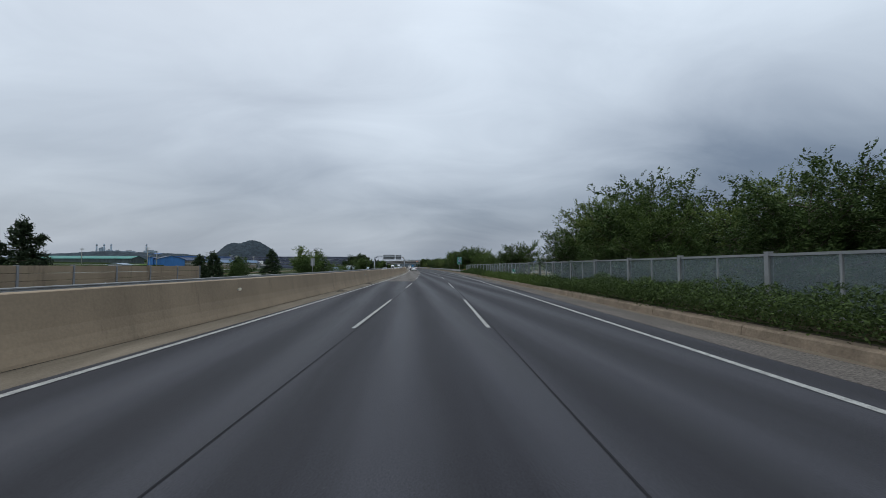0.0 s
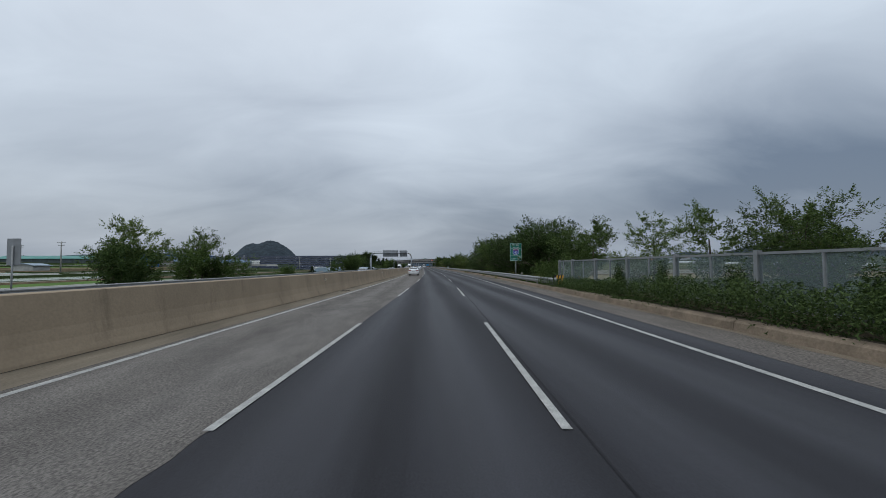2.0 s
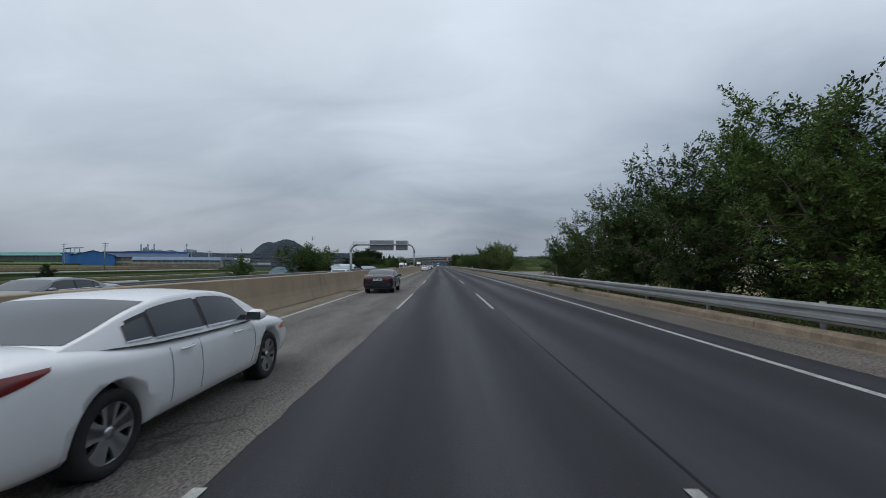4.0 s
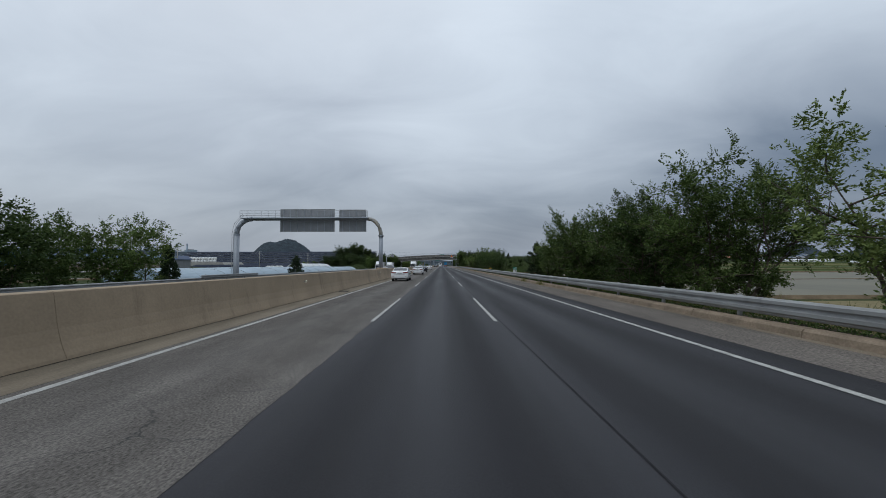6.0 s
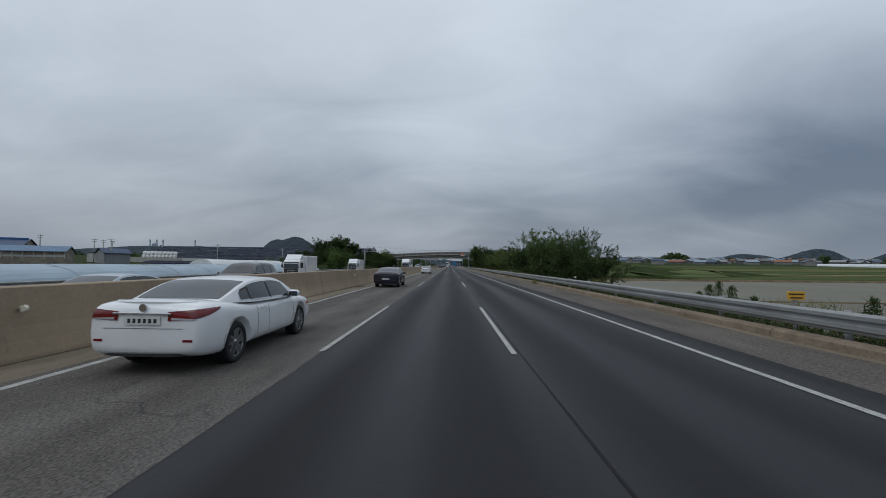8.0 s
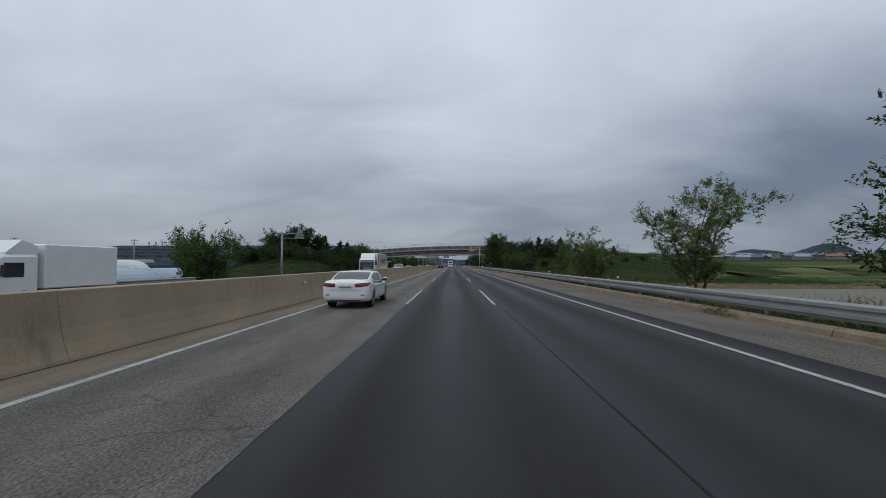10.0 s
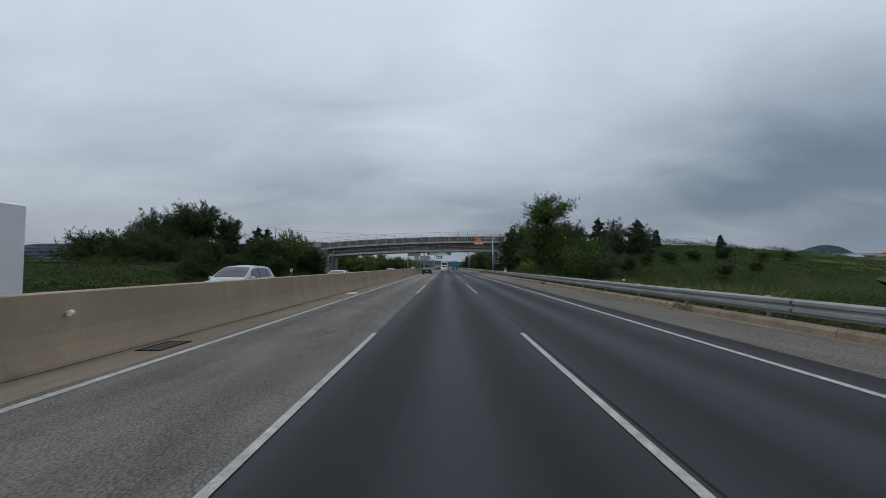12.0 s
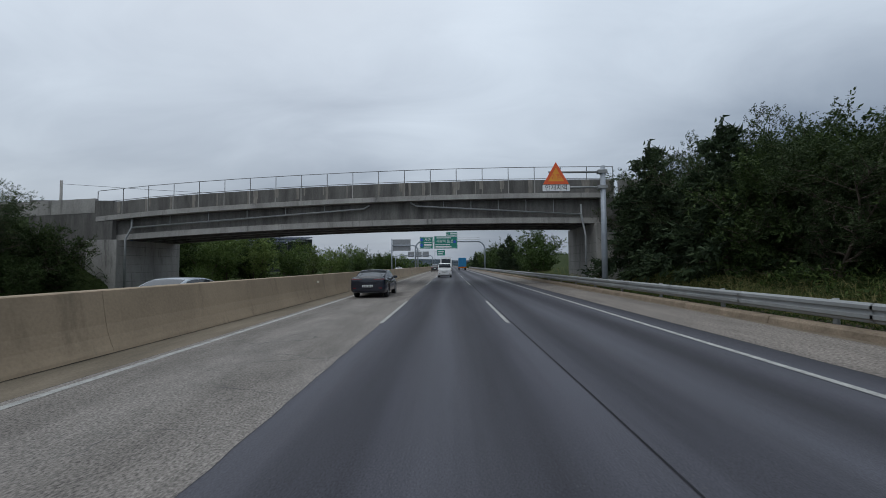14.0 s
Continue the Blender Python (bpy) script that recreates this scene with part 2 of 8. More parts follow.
def glassy(name, tint, alpha, rough=0.08):
    m = bpy.data.materials.new(name)
    m.use_nodes = True
    b = m.node_tree.nodes["Principled BSDF"]
    b.inputs["Base Color"].default_value = (*tint, 1)
    b.inputs["Roughness"].default_value, b.inputs["Alpha"].default_value = rough, alpha
    return m


M_ASPHALT = material("dark_asphalt", (0.0285, 0.0288, 0.036), 0.76, vary=0.4, scale=1.3, bump=0.35, bump_scale=55, stretch=(1.0, 0.045, 1), fine=0.42, spec=0.4)
flecks(M_ASPHALT, 42, 0.69, 0.06)
wheel_tracks(M_ASPHALT, 0.2)
# brightness shifts along the drive are baked into the asphalt's colour
brightness_along(M_ASPHALT, ((25, 85, 0.79), (130, 205, 0.66), (245, 275, 0.63), (300, 345, 1.52), (405, 450, 3.5)))
M_OLDLANE = material("worn_grey_asphalt", (0.142, 0.13, 0.118), 0.88, vary=0.3, scale=1.6, bump=0.6, bump_scale=38, stretch=(1, 0.3, 1), fine=0.58, spec=0.2)
cracks(M_OLDLANE, 0.6, 0.011, 0.05, 0.42)
wheel_tracks(M_OLDLANE, 0.07)
brightness_along(M_OLDLANE, ((150, 230, 0.74), (300, 345, 1.2), (405, 450, 1.6)))
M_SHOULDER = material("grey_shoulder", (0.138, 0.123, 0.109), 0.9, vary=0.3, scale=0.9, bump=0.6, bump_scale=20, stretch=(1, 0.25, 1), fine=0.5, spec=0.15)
# the shoulder's colour carries the same baked brightness shifts
brightness_along(M_SHOULDER, ((245, 275, 0.84), (300, 345, 1.19), (405, 450, 1.5)))
M_INNER = material("dusty_concrete", (0.19, 0.16, 0.12), 0.92, vary=0.35, scale=0.8, bump=0.3, bump_scale=25, stretch=(1.5, 0.3, 1), fine=0.15, spec=0.2)
M_BARRIER = material("stained_concrete", (0.31, 0.24, 0.163), 0.9, vary=0.2, scale=0.9, bump=0.2, bump_scale=18, stretch=(1, 0.5, 0.35), fine=0.07)
streaks(M_BARRIER, 0.68, 1.1)
M_KERB = material("kerb_concrete", (0.235, 0.185, 0.135), 0.92, vary=0.35, scale=1.6, bump=0.4, bump_scale=20, fine=0.15, spec=0.2)
M_PAINT = material("worn_road_paint", (0.38, 0.38, 0.36), 0.75, vary=0.4, scale=4, bump=0.2, bump_scale=60, fine=0.25)
M_SEAM = material("bitumen_seam", (0.014, 0.014, 0.016), 0.9, vary=0.3, scale=2, spec=0.1)
M_JOINT = material("worn_paving_joint", (0.021, 0.021, 0.024), 0.85, vary=0.4, scale=1.5, spec=0.2)
M_GALV = material("galvanised_steel", (0.29, 0.30, 0.30), 0.6, metal=0.4, vary=0.2, scale=2.0, bump=0.05, bump_scale=12, stretch=(1, 0.4, 1))
M_STEELDARK = material("grey_painted_steel", (0.30, 0.33, 0.37), 0.5, metal=0.2, vary=0.12, scale=2.5)
M_SIGNBACK = material("sign_back_aluminium", (0.27, 0.28, 0.295), 0.55, metal=0.35, vary=0.15, scale=1.4)
M_GRASS = material("meadow", (0.036, 0.044, 0.018), 0.95, vary=0.45, scale=0.14, bump=0.6, bump_scale=2.5, fine=0.3, colour2=(0.022, 0.037, 0.01), spec=0.05)
M_CONC = material("weathered_concrete", (0.33, 0.32, 0.30), 0.92, vary=0.35, scale=0.6, bump=0.3, bump_scale=12, stretch=(1, 1, 0.3), fine=0.1)
streaks(M_CONC, 0.45, 1.3)
M_CONCDARK = material("dark_concrete", (0.135, 0.13, 0.122), 0.93, vary=0.5, scale=0.8, bump=0.3, bump_scale=10, stretch=(1.6, 1.6, 0.25), fine=0.12)
M_BARK = material("bark", (0.10, 0.08, 0.06), 0.95, vary=0.4, scale=6, bump=0.5, bump_scale=25)
M_LEAF = leafy("leaves_mid", (0.05, 0.085, 0.024), (0.125, 0.175, 0.05))
M_LEAFLIGHT = leafy("leaves_light", (0.08, 0.125, 0.035), (0.18, 0.225, 0.07))
M_LEAFDARK = leafy("leaves_dark", (0.028, 0.052, 0.016), (0.08, 0.118, 0.036), 0.22)
M_LEAFDEEP = leafy("leaves_deep", (0.025, 0.042, 0.016), (0.07, 0.102, 0.034), 0.2)
M_NEEDLE = leafy("needles", (0.022, 0.036, 0.02), (0.05, 0.072, 0.034), 0.2)
M_EVERGREEN = leafy("evergreen_scales", (0.03, 0.047, 0.023), (0.072, 0.1, 0.043), 0.22)
M_HEDGE = leafy("hedge_leaves", (0.024, 0.042, 0.014), (0.085, 0.125, 0.036), 0.2)
M_BLADE = leafy("grass_blades", (0.04, 0.07, 0.018), (0.12, 0.165, 0.045), 0.25)
M_WEED = leafy("weeds", (0.065, 0.09, 0.028), (0.22, 0.19, 0.085))
M_SOILSHADE = material("dark_soil_shade", (0.055, 0.046, 0.034), 0.95, vary=0.4, scale=1.5, bump=0.5, bump_scale=12, fine=0.3, spec=0.2)
M_SAND = material("blown_sand", (0.19, 0.155, 0.115), 0.95, vary=0.35, scale=1.2, bump=0.3, bump_scale=30, stretch=(1, 0.3, 1), fine=0.2, spec=0.2)

# ---- mesh helpers ----
def finish(bm, name, mat, smooth=False):
    me = bpy.data.meshes.new(name)
    bmesh.ops.recalc_face_normals(bm, faces=bm.faces)
    bm.to_mesh(me)
    bm.free()
    if smooth:
        for p in me.polygons:
            p.use_smooth = True
    for mm in (mat if isinstance(mat, (list, tuple)) else (mat,)):
        me.materials.append(mm)
    return me


def part(name, bm, mat, parent=None, label="", smooth=False):
    ob = new(name, finish(bm, name, mat, smooth))
    if parent is not None:
        ob.parent = parent
    return tagged(ob, label)


def share(name, me, parent, m=None):
    ob = new(name, me)
    if parent is not None:
        ob.parent = parent
    if m is not None:
        ob.matrix_basis = m
    return ob


def thing(name, label, category, at=(0, 0, 0), group="", kind="", turn=0):
    ob = new(name)
    ob.empty_display_size = 0.3
    ob.matrix_basis = pose(*at, 0, 0, turn)
    return tagged(ob, label, category, group, kind)


def box(bm, x0, x1, y0, y1, z0, z1, bevel=0.0):
    vs = [bm.verts.new((x, y, z)) for x in (x0, x1) for y in (y0, y1) for z in (z0, z1)]
    fs = [bm.faces.new([vs[i] for i in q]) for q in ((0, 1, 3, 2), (4, 6, 7, 5), (0, 4, 5, 1), (2, 3, 7, 6), (0, 2, 6, 4), (1, 5, 7, 3))]
    if bevel:
        es = list({e for f in fs for e in f.edges})
        bmesh.ops.bevel(bm, geom=es, offset=bevel, segments=1, affect="EDGES")
    return vs


def tube(bm, pts, radii, seg=8, caps=True):
    """A tapering round bar along a line of points."""
    if isinstance(radii, (int, float)):
        radii = [radii] * len(pts)
    pts = [Vector(p) for p in pts]
    rings = []
    for i, p in enumerate(pts):
        d = (pts[min(i + 1, len(pts) - 1)] - pts[max(i - 1, 0)]).normalized()
        a = d.cross(Vector((0, 0, 1)) if abs(d.z) < 0.9 else Vector((0, 1, 0))).normalized()
        b = d.cross(a)
        rings.append([bm.verts.new(p + (a * math.cos(2 * math.pi * k / seg) + b * math.sin(2 * math.pi * k / seg)) * radii[i]) for k in range(seg)])
    for r0, r1 in zip(rings, rings[1:]):
        for k in range(seg):
            bm.faces.new((r0[k], r0[(k + 1) % seg], r1[(k + 1) % seg], r1[k]))
    if caps:
        bm.faces.new(rings[0][::-1])
        bm.faces.new(rings[-1])


def loft(bm, sections, closed=True, caps=True):
    """Join cross-sections (lists of points, equal length) one after another."""
    rings = [[bm.verts.new(p) for p in s] for s in sections]
    n = len(rings[0])
    for r0, r1 in zip(rings, rings[1:]):
        for k in range(n if closed else n - 1):
            bm.faces.new((r0[k], r0[(k + 1) % n], r1[(k + 1) % n], r1[k]))
    if caps and closed:
        bm.faces.new(rings[0][::-1])
        bm.faces.new(rings[-1])
    return rings


def sheet(bm, x0, x1, ys, z=0.0):
    x0f, x1f = (x0 if callable(x0) else lambda y: x0), (x1 if callable(x1) else lambda y: x1)
    rows = [(bm.verts.new((x0f(y), y, z)), bm.verts.new((x1f(y), y, z))) for y in ys]
    for a, b in zip(rows, rows[1:]):
        bm.faces.new((a[0], a[1], b[1], b[0]))


def steps(a, b, d):
    n = max(1, round((b - a) / d))
    return [a + (b - a) * i / n for i in range(n + 1)]


def kerb_x(y):
    """The kerb's line on the driving side."""
    return 7.7 + 0.55 * min(1, max(0, (y - 40) / 180)) + 0.55 * min(1, max(0, (y - 230) / 150))


# ---- ground: one sheet to the horizon ----
ROAD_Y0, ROAD_Y1 = -70.0, 1500.0
BRIDGE_Y = 482.0


def ground_z(x, y):
    if x > 0:
        d = x - (kerb_x(y) + 0.25)
        base = 0.12 if d < 1.2 else 0.12 - min(d - 1.2, 11) / 11 * (3.0 if y > 175 else 2.2)
    else:
        d = -x - 24.5
        base = -0.45 if d < 1.0 else -0.45 - min(d - 1.0, 9) / 9 * 2.4
    if d < 0:
        return -0.6
    far = abs(x)
    if x < 0 and 384 < y < 500 and d > 3:
        u = min(1, (y - 384) / 38)
        base += 4.4 * u * u * (3 - 2 * u) * min(1, (d - 3) / 10) * max(0, min(1, 1 - (far - 46) / 22)) * min(1, (500 - y) / 20)
    if x > 0:
        base += 0.004 * max(0.0, min(far, 1500) - 90)
        u = min(1.0, max(0.0, (y - 470) / 330)) * min(1.0, max(0.0, (far - 60) / 60))
        base += 9.5 * u * u * (3 - 2 * u) + 0.03 * min(500.0, max(0.0, y - 800)) * min(1.0, max(0.0, (far - 60) / 60))
    else:
        base += 0.035 * max(0.0, min(far, 350) - 90) + 0.018 * max(0.0, min(far, 1500) - 350)
    base += (noise.noise(Vector((x * 0.02, y * 0.02, 3.1))) * 0.5 + noise.noise(Vector((x * 0.15, y * 0.15, 7.7))) * 0.12) * min(1, d / 6) * (1 if d < 30 else max(0, 1 - (d - 30) / 20))
    # bank that carries the side road over the bridge
    bank = 0.0
    if abs(y - BRIDGE_Y) < 60 and d > 0:
        crest = 7.6 - (0.018 * max(0, far - 20) + 0.05 * max(0, far - 58) if x > 0 else 0.15 * max(0, far - 32))
        bank = max(0.0, crest - max(0, abs(y - BRIDGE_Y) - 6) * (0.2 if x > 0 else 0.5))
        if x < 0 and y > BRIDGE_Y + 3:
            bank *= max(0.0, 1 - (y - BRIDGE_Y - 3) / 9)
        bank *= min(1, max(0, (d - (1.0 if x > 0 else 3.0)) / (6 if x > 0 else 11))) * max(0, 1 - max(0, far - 60) / 170)
        if x > 0:
            bank *= max(0, min(1, (d - 1) / 22))
    return max(base, bank - 0.3) if bank > 0.3 else base


def build_ground():
    xs = sorted({*[-26 - 0.5 * 1.28 ** i for i in range(0, 39)], -24.5, -20, -8, 0, 7, *[kerb_ for kerb_ in (7.9, 8.6, 9.3, 10, 11, 12, 13.5, 15, 17, 19, 21.5)], *[24 * 1.2 ** i for i in range(0, 30)]})
    ys = [-700, -400, -200, -110] + [-70 + 5 * i for i in range(0, 148)] + [670 + 30 * 1.22 ** i for i in range(0, 29)]
    bm = bmesh.new()
    grid = [[bm.verts.new((x, y, ground_z(x, y))) for x in xs] for y in ys]
    for r0, r1 in zip(grid, grid[1:]):
        for k in range(len(xs) - 1):
            bm.faces.new((r0[k], r0[k + 1], r1[k + 1], r1[k]))
    g = part("ground", bm, M_GRASS, smooth=True)
    tagged(g, "rough green meadow and field land beside the road", "ground", kind="structure")


build_ground()

# ---- carriageways ----
def build_roads():
    ys = steps(ROAD_Y0, ROAD_Y1, 10)
    bm = bmesh.new()
    for x0, x1 in ((-5.35, 6.35),):
        sheet(bm, x0, x1, ys, 0.0)
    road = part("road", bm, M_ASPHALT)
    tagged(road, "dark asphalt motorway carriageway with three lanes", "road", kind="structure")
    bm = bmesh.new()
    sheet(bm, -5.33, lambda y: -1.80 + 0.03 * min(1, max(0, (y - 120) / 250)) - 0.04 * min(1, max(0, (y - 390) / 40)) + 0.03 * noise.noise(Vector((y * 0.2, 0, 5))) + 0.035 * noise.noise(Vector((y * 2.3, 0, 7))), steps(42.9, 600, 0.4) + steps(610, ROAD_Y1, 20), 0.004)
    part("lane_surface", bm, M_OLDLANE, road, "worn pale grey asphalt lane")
    bm = bmesh.new()
    sheet(bm, -6.6, -5.35, ys, 0.002)
    part("inner_verge", bm, M_INNER, road, "dusty concrete strip beside the barrier")
    bm = bmesh.new()
    sheet(bm, 6.35, lambda y: kerb_x(y) + 0.1, ys, 0.003)
    part("shoulder", bm, M_SHOULDER, road, "pale grey gritty hard shoulder")
    bm = bmesh.new()
    yy = steps(ROAD_Y0, 700, 3)
    sheet(bm, -6.36, lambda y: -6.28 + 0.05 * noise.noise(Vector((y * 0.3, 0, 1))), yy, 0.006)
    part("dirt_line", bm, M_SOILSHADE, road, "dark line of grit at the barrier's foot")
    bm = bmesh.new()
    sheet(bm, lambda y: kerb_x(y) - 0.2 - 0.34 * max(0, noise.noise(Vector((y * 0.12, 3, 1)))) - 0.1 * noise.noise(Vector((y * 0.4, 3, 1))) - 0.1 * noise.noise(Vector((y * 1.1, 3, 1))), lambda y: kerb_x(y) + 0.06, steps(ROAD_Y0, 640, 1.5), 0.007)
    part("sand_drift", bm, M_SAND, road, "sand and grit blown along the kerb")
    # soil sheet coloured dark to paint the shadow gap under the guardrail
    bm = bmesh.new()
    sheet(bm, lambda y: kerb_x(y) + 0.36, lambda y: kerb_x(y) + 1.15, steps(ROAD_Y0, 640, 3), 0.155)
    part("soil_strip", bm, M_SOILSHADE, road, "soil behind the kerb, darkened to give the shade under the rail")
    # seams between the paving strips
    for x0, wobble, end in ((1.93, 0.05, 560), (-1.70, 0.03, 42.5)):
        bm = bmesh.new()
        yy = steps(ROAD_Y0, end, 2.5)
        f = lambda y: x0 + wobble * noise.noise(Vector((y * 0.11, x0, 0)))
        sheet(bm, lambda y: f(y) - 0.014 - 0.014 * noise.noise(Vector((y * 0.5, 2, x0))), lambda y: f(y) + 0.012, yy, 0.006)
        part("paving_seam", bm, M_JOINT, road)
    # edge lines
    for x0 in (-5.10, 5.47):
        bm = bmesh.new()
        sheet(bm, x0 - 0.07, x0 + 0.07, ys, 0.009)
        part("edge_line", bm, M_PAINT, road, "white painted edge line")
    starts = [(9.2, 18.4), (29.3, 38.4), (51.8, 59.4), (69.9, 77.6), (88.0, 96.2), (108.5, 116.6), (128.2, 136.3), (148.6, 156.6), (169.2, 177.2), (190, 198), (210.8, 218.9), (230.0, 237.5), (249.6, 257.3), (269.5, 277.8), (293, 301), (316, 324.5), (339.2, 348), (360.8, 370), (383.6, 392.6), (407.2, 418.6), (435.8, 445.0), (456.3, 463.2), (478, 486)]
    starts += [(486 + 20 * i + 12, 486 + 20 * i + 20) for i in range(0, 14)]
    starts = [(-32, -24), (-11.5, -3.5)] + starts
    for y0, y1 in starts:
        for x0 in (-1.80, 1.80):
            bm = bmesh.new()
            sheet(bm, x0 - 0.054, x0 + 0.054, steps(y0, y1 + (1.4 if x0 > 0 and y0 == 407.2 else 0), 2), 0.012)
            part("lane_dash", bm, M_PAINT, road)
    # the other direction's carriageway, a little lower
    bm = bmesh.new()
    sheet(bm, -24.4, -7.0, ys, -0.15)
    far_road = part("road_far_side", bm, M_OLDLANE)
    tagged(far_road, "pale grey motorway carriageway of the other direction", "road", kind="structure")
    for x0 in (-8.6, -19.3):
        bm = bmesh.new()
        sheet(bm, x0 - 0.085, x0 + 0.085, ys, -0.142)
        part("edge_line", bm, M_PAINT, far_road)
    for i in range(-3, 50):
        for x0 in (-12.2, -15.8):
            bm = bmesh.new()
            sheet(bm, x0 - 0.075, x0 + 0.075, (20.0 * i, 20.0 * i + 8), -0.140)
            part("lane_dash", bm, M_PAINT, far_road)
    return road


road = build_roads()


# ---- concrete median barrier ----
def build_barrier():
    bar = thing("median_barrier", "tan stained concrete median barrier with vertical joints", "barrier", kind="structure")
    prof = [(-6.33, 0.0), (-6.345, 0.06), (-6.39, 0.16), (-6.45, 0.32), (-6.51, 0.55), (-6.606, 1.185), (-6.63, 1.2), (-6.97, 1.2), (-6.994, 1.185), (-7.0, 1.10), (-7.1, 0.34), (-7.27, 0.08), (-7.27, -0.4)]
    L0 = 11.2
    bm = bmesh.new()
    loft(bm, [[(x, y, z) for x, z in prof] for y in (0.005, 0.02, L0 - 0.02, L0 - 0.005)])
    me = finish(bm, "barrier_segment", M_BARRIER)
    for i in range(-6, 80):
        share("barrier_segment", me, bar, pose(0, i * L0 + 4.5, 0))
    # joint filler, set back
    bm = bmesh.new()
    inner = [(x + (0.03 if x < -6.8 else -0.03), z - 0.03) for x, z in prof]
    loft(bm, [[(x, y, z) for x, z in inner] for y in steps(-62, 895, 8)])
    part("joint_filler", bm, M_CONCDARK, bar)
    return bar


build_barrier()


# ---- kerb and guard rails ----
def build_kerb():
    kerb = thing("kerb", "low brown-grey concrete kerb with dirt along it", "kerb", kind="structure")
    y = -64.0
    i = 0
    while y < 620:
        y1 = y + 4.0
        h0 = 0.25 if y < 95 else 0.2
        bm = bmesh.new()
        secs = []
        for yy in (y + 0.015, y1 - 0.015):
            k = kerb_x(yy)
            secs.append([(k, yy, -0.1), (k + 0.05, yy, h0 - 0.05), (k + 0.1, yy, h0), (k + 0.38, yy, h0 + 0.01), (k + 0.38, yy, -0.1)])
        loft(bm, secs)
        part("kerb_stone", bm, M_KERB, kerb)
        y = y1
        i += 1
    return kerb


build_kerb()


def w_beam(y0, y1, xf, top, side, tall=1.0):
    """One corrugated rail length; side -1 faces the driving lanes on its left."""
    prof = [(0.0, 0.0), (0.03, -0.012)]
    for wave in range(2):
        z = -0.17 * wave * tall
        prof += [(0.085, z - 0.045 * tall), (0.085, z - 0.11 * tall), (0.03, z - 0.14 * tall), (0.022, z - 0.17 * tall), (0.03, z - 0.19 * tall)]
    prof[-1] = (0.0, prof[-1][1])
    front = [(side * a, b) for a, b in prof]
    back = [(side * (a - 0.008), b) for a, b in reversed(prof)]
    bm = bmesh.new()
    loft(bm, [[(xf(y) + a, y, top + b) for a, b in front + back] for y in (y0, y1)])
    return bm


def build_guardrail(y0, y1, xf, top, side, label, tall=1.0):
    rail = thing("guardrail", label, "guardrail", kind="structure")
    y = y0
    while y < y1:
        part("rail", w_beam(y, y + 4.06, xf, top, side, tall), M_GALV, rail, smooth=False)
        y += 4.0
    bm = bmesh.new()
    tube(bm, [(0, 0, -0.9), (0, 0, 0.0)], 0.065, 10)
    me = finish(bm, "post", M_GALV, True)
    y = y0 + 1.0
    while y < y1:
        share("post", me, rail, pose(xf(y) - side * 0.09, y, top + 0.03))
        y += 4.0
    return rail


rail_right = build_guardrail(93.5, 640, lambda y: kerb_x(y) + 0.40, 0.78, -1, "galvanised steel guardrail beside the hard shoulder", 1.22)
rail_left = build_guardrail(-60, 360, lambda y: -23.9, 0.42, 1, "galvanised steel guardrail of the far carriageway")


# ---- trees and shrubs ----
def cards(name, centres, axes, widths, lengths, mat, rng, fold=0.25, tri=True, sky=0.0):
    """Many small folded leaves in one mesh that point along axes; sky turns their faces upwards."""
    n = len(centres)
    axes = axes / np.maximum(1e-6, np.linalg.norm(axes, axis=1, keepdims=True))
    side = np.cross(axes, rng.normal(size=(n, 3)) + np.array([0, 0, sky]))
    side /= np.maximum(1e-6, np.linalg.norm(side, axis=1, keepdims=True))
    up = np.cross(side, axes)
    L, W = lengths[:, None], widths[:, None]
    k = 3 if tri else 4
    v = np.empty((n, k, 3))
    if tri:
        v[:, 0] = centres + axes * L * 0.55
        v[:, 1] = centres + side * W * 0.55 - axes * L * 0.35 + up * W * fold
        v[:, 2] = centres - side * W * 0.55 - axes * L * 0.35
    else:
        v[:, 0] = centres - axes * L * 0.5
        v[:, 1] = centres + side * W * 0.5 + up * W * fold
        v[:, 2] = centres + axes * L * 0.5
        v[:, 3] = centres - side * W * 0.5 + up * W * fold
    me = bpy.data.meshes.new(name)
    me.from_pydata(v.reshape(-1, 3).tolist(), [], np.arange(n * k).reshape(n, k).tolist())
    me.materials.append(mat)
    return me


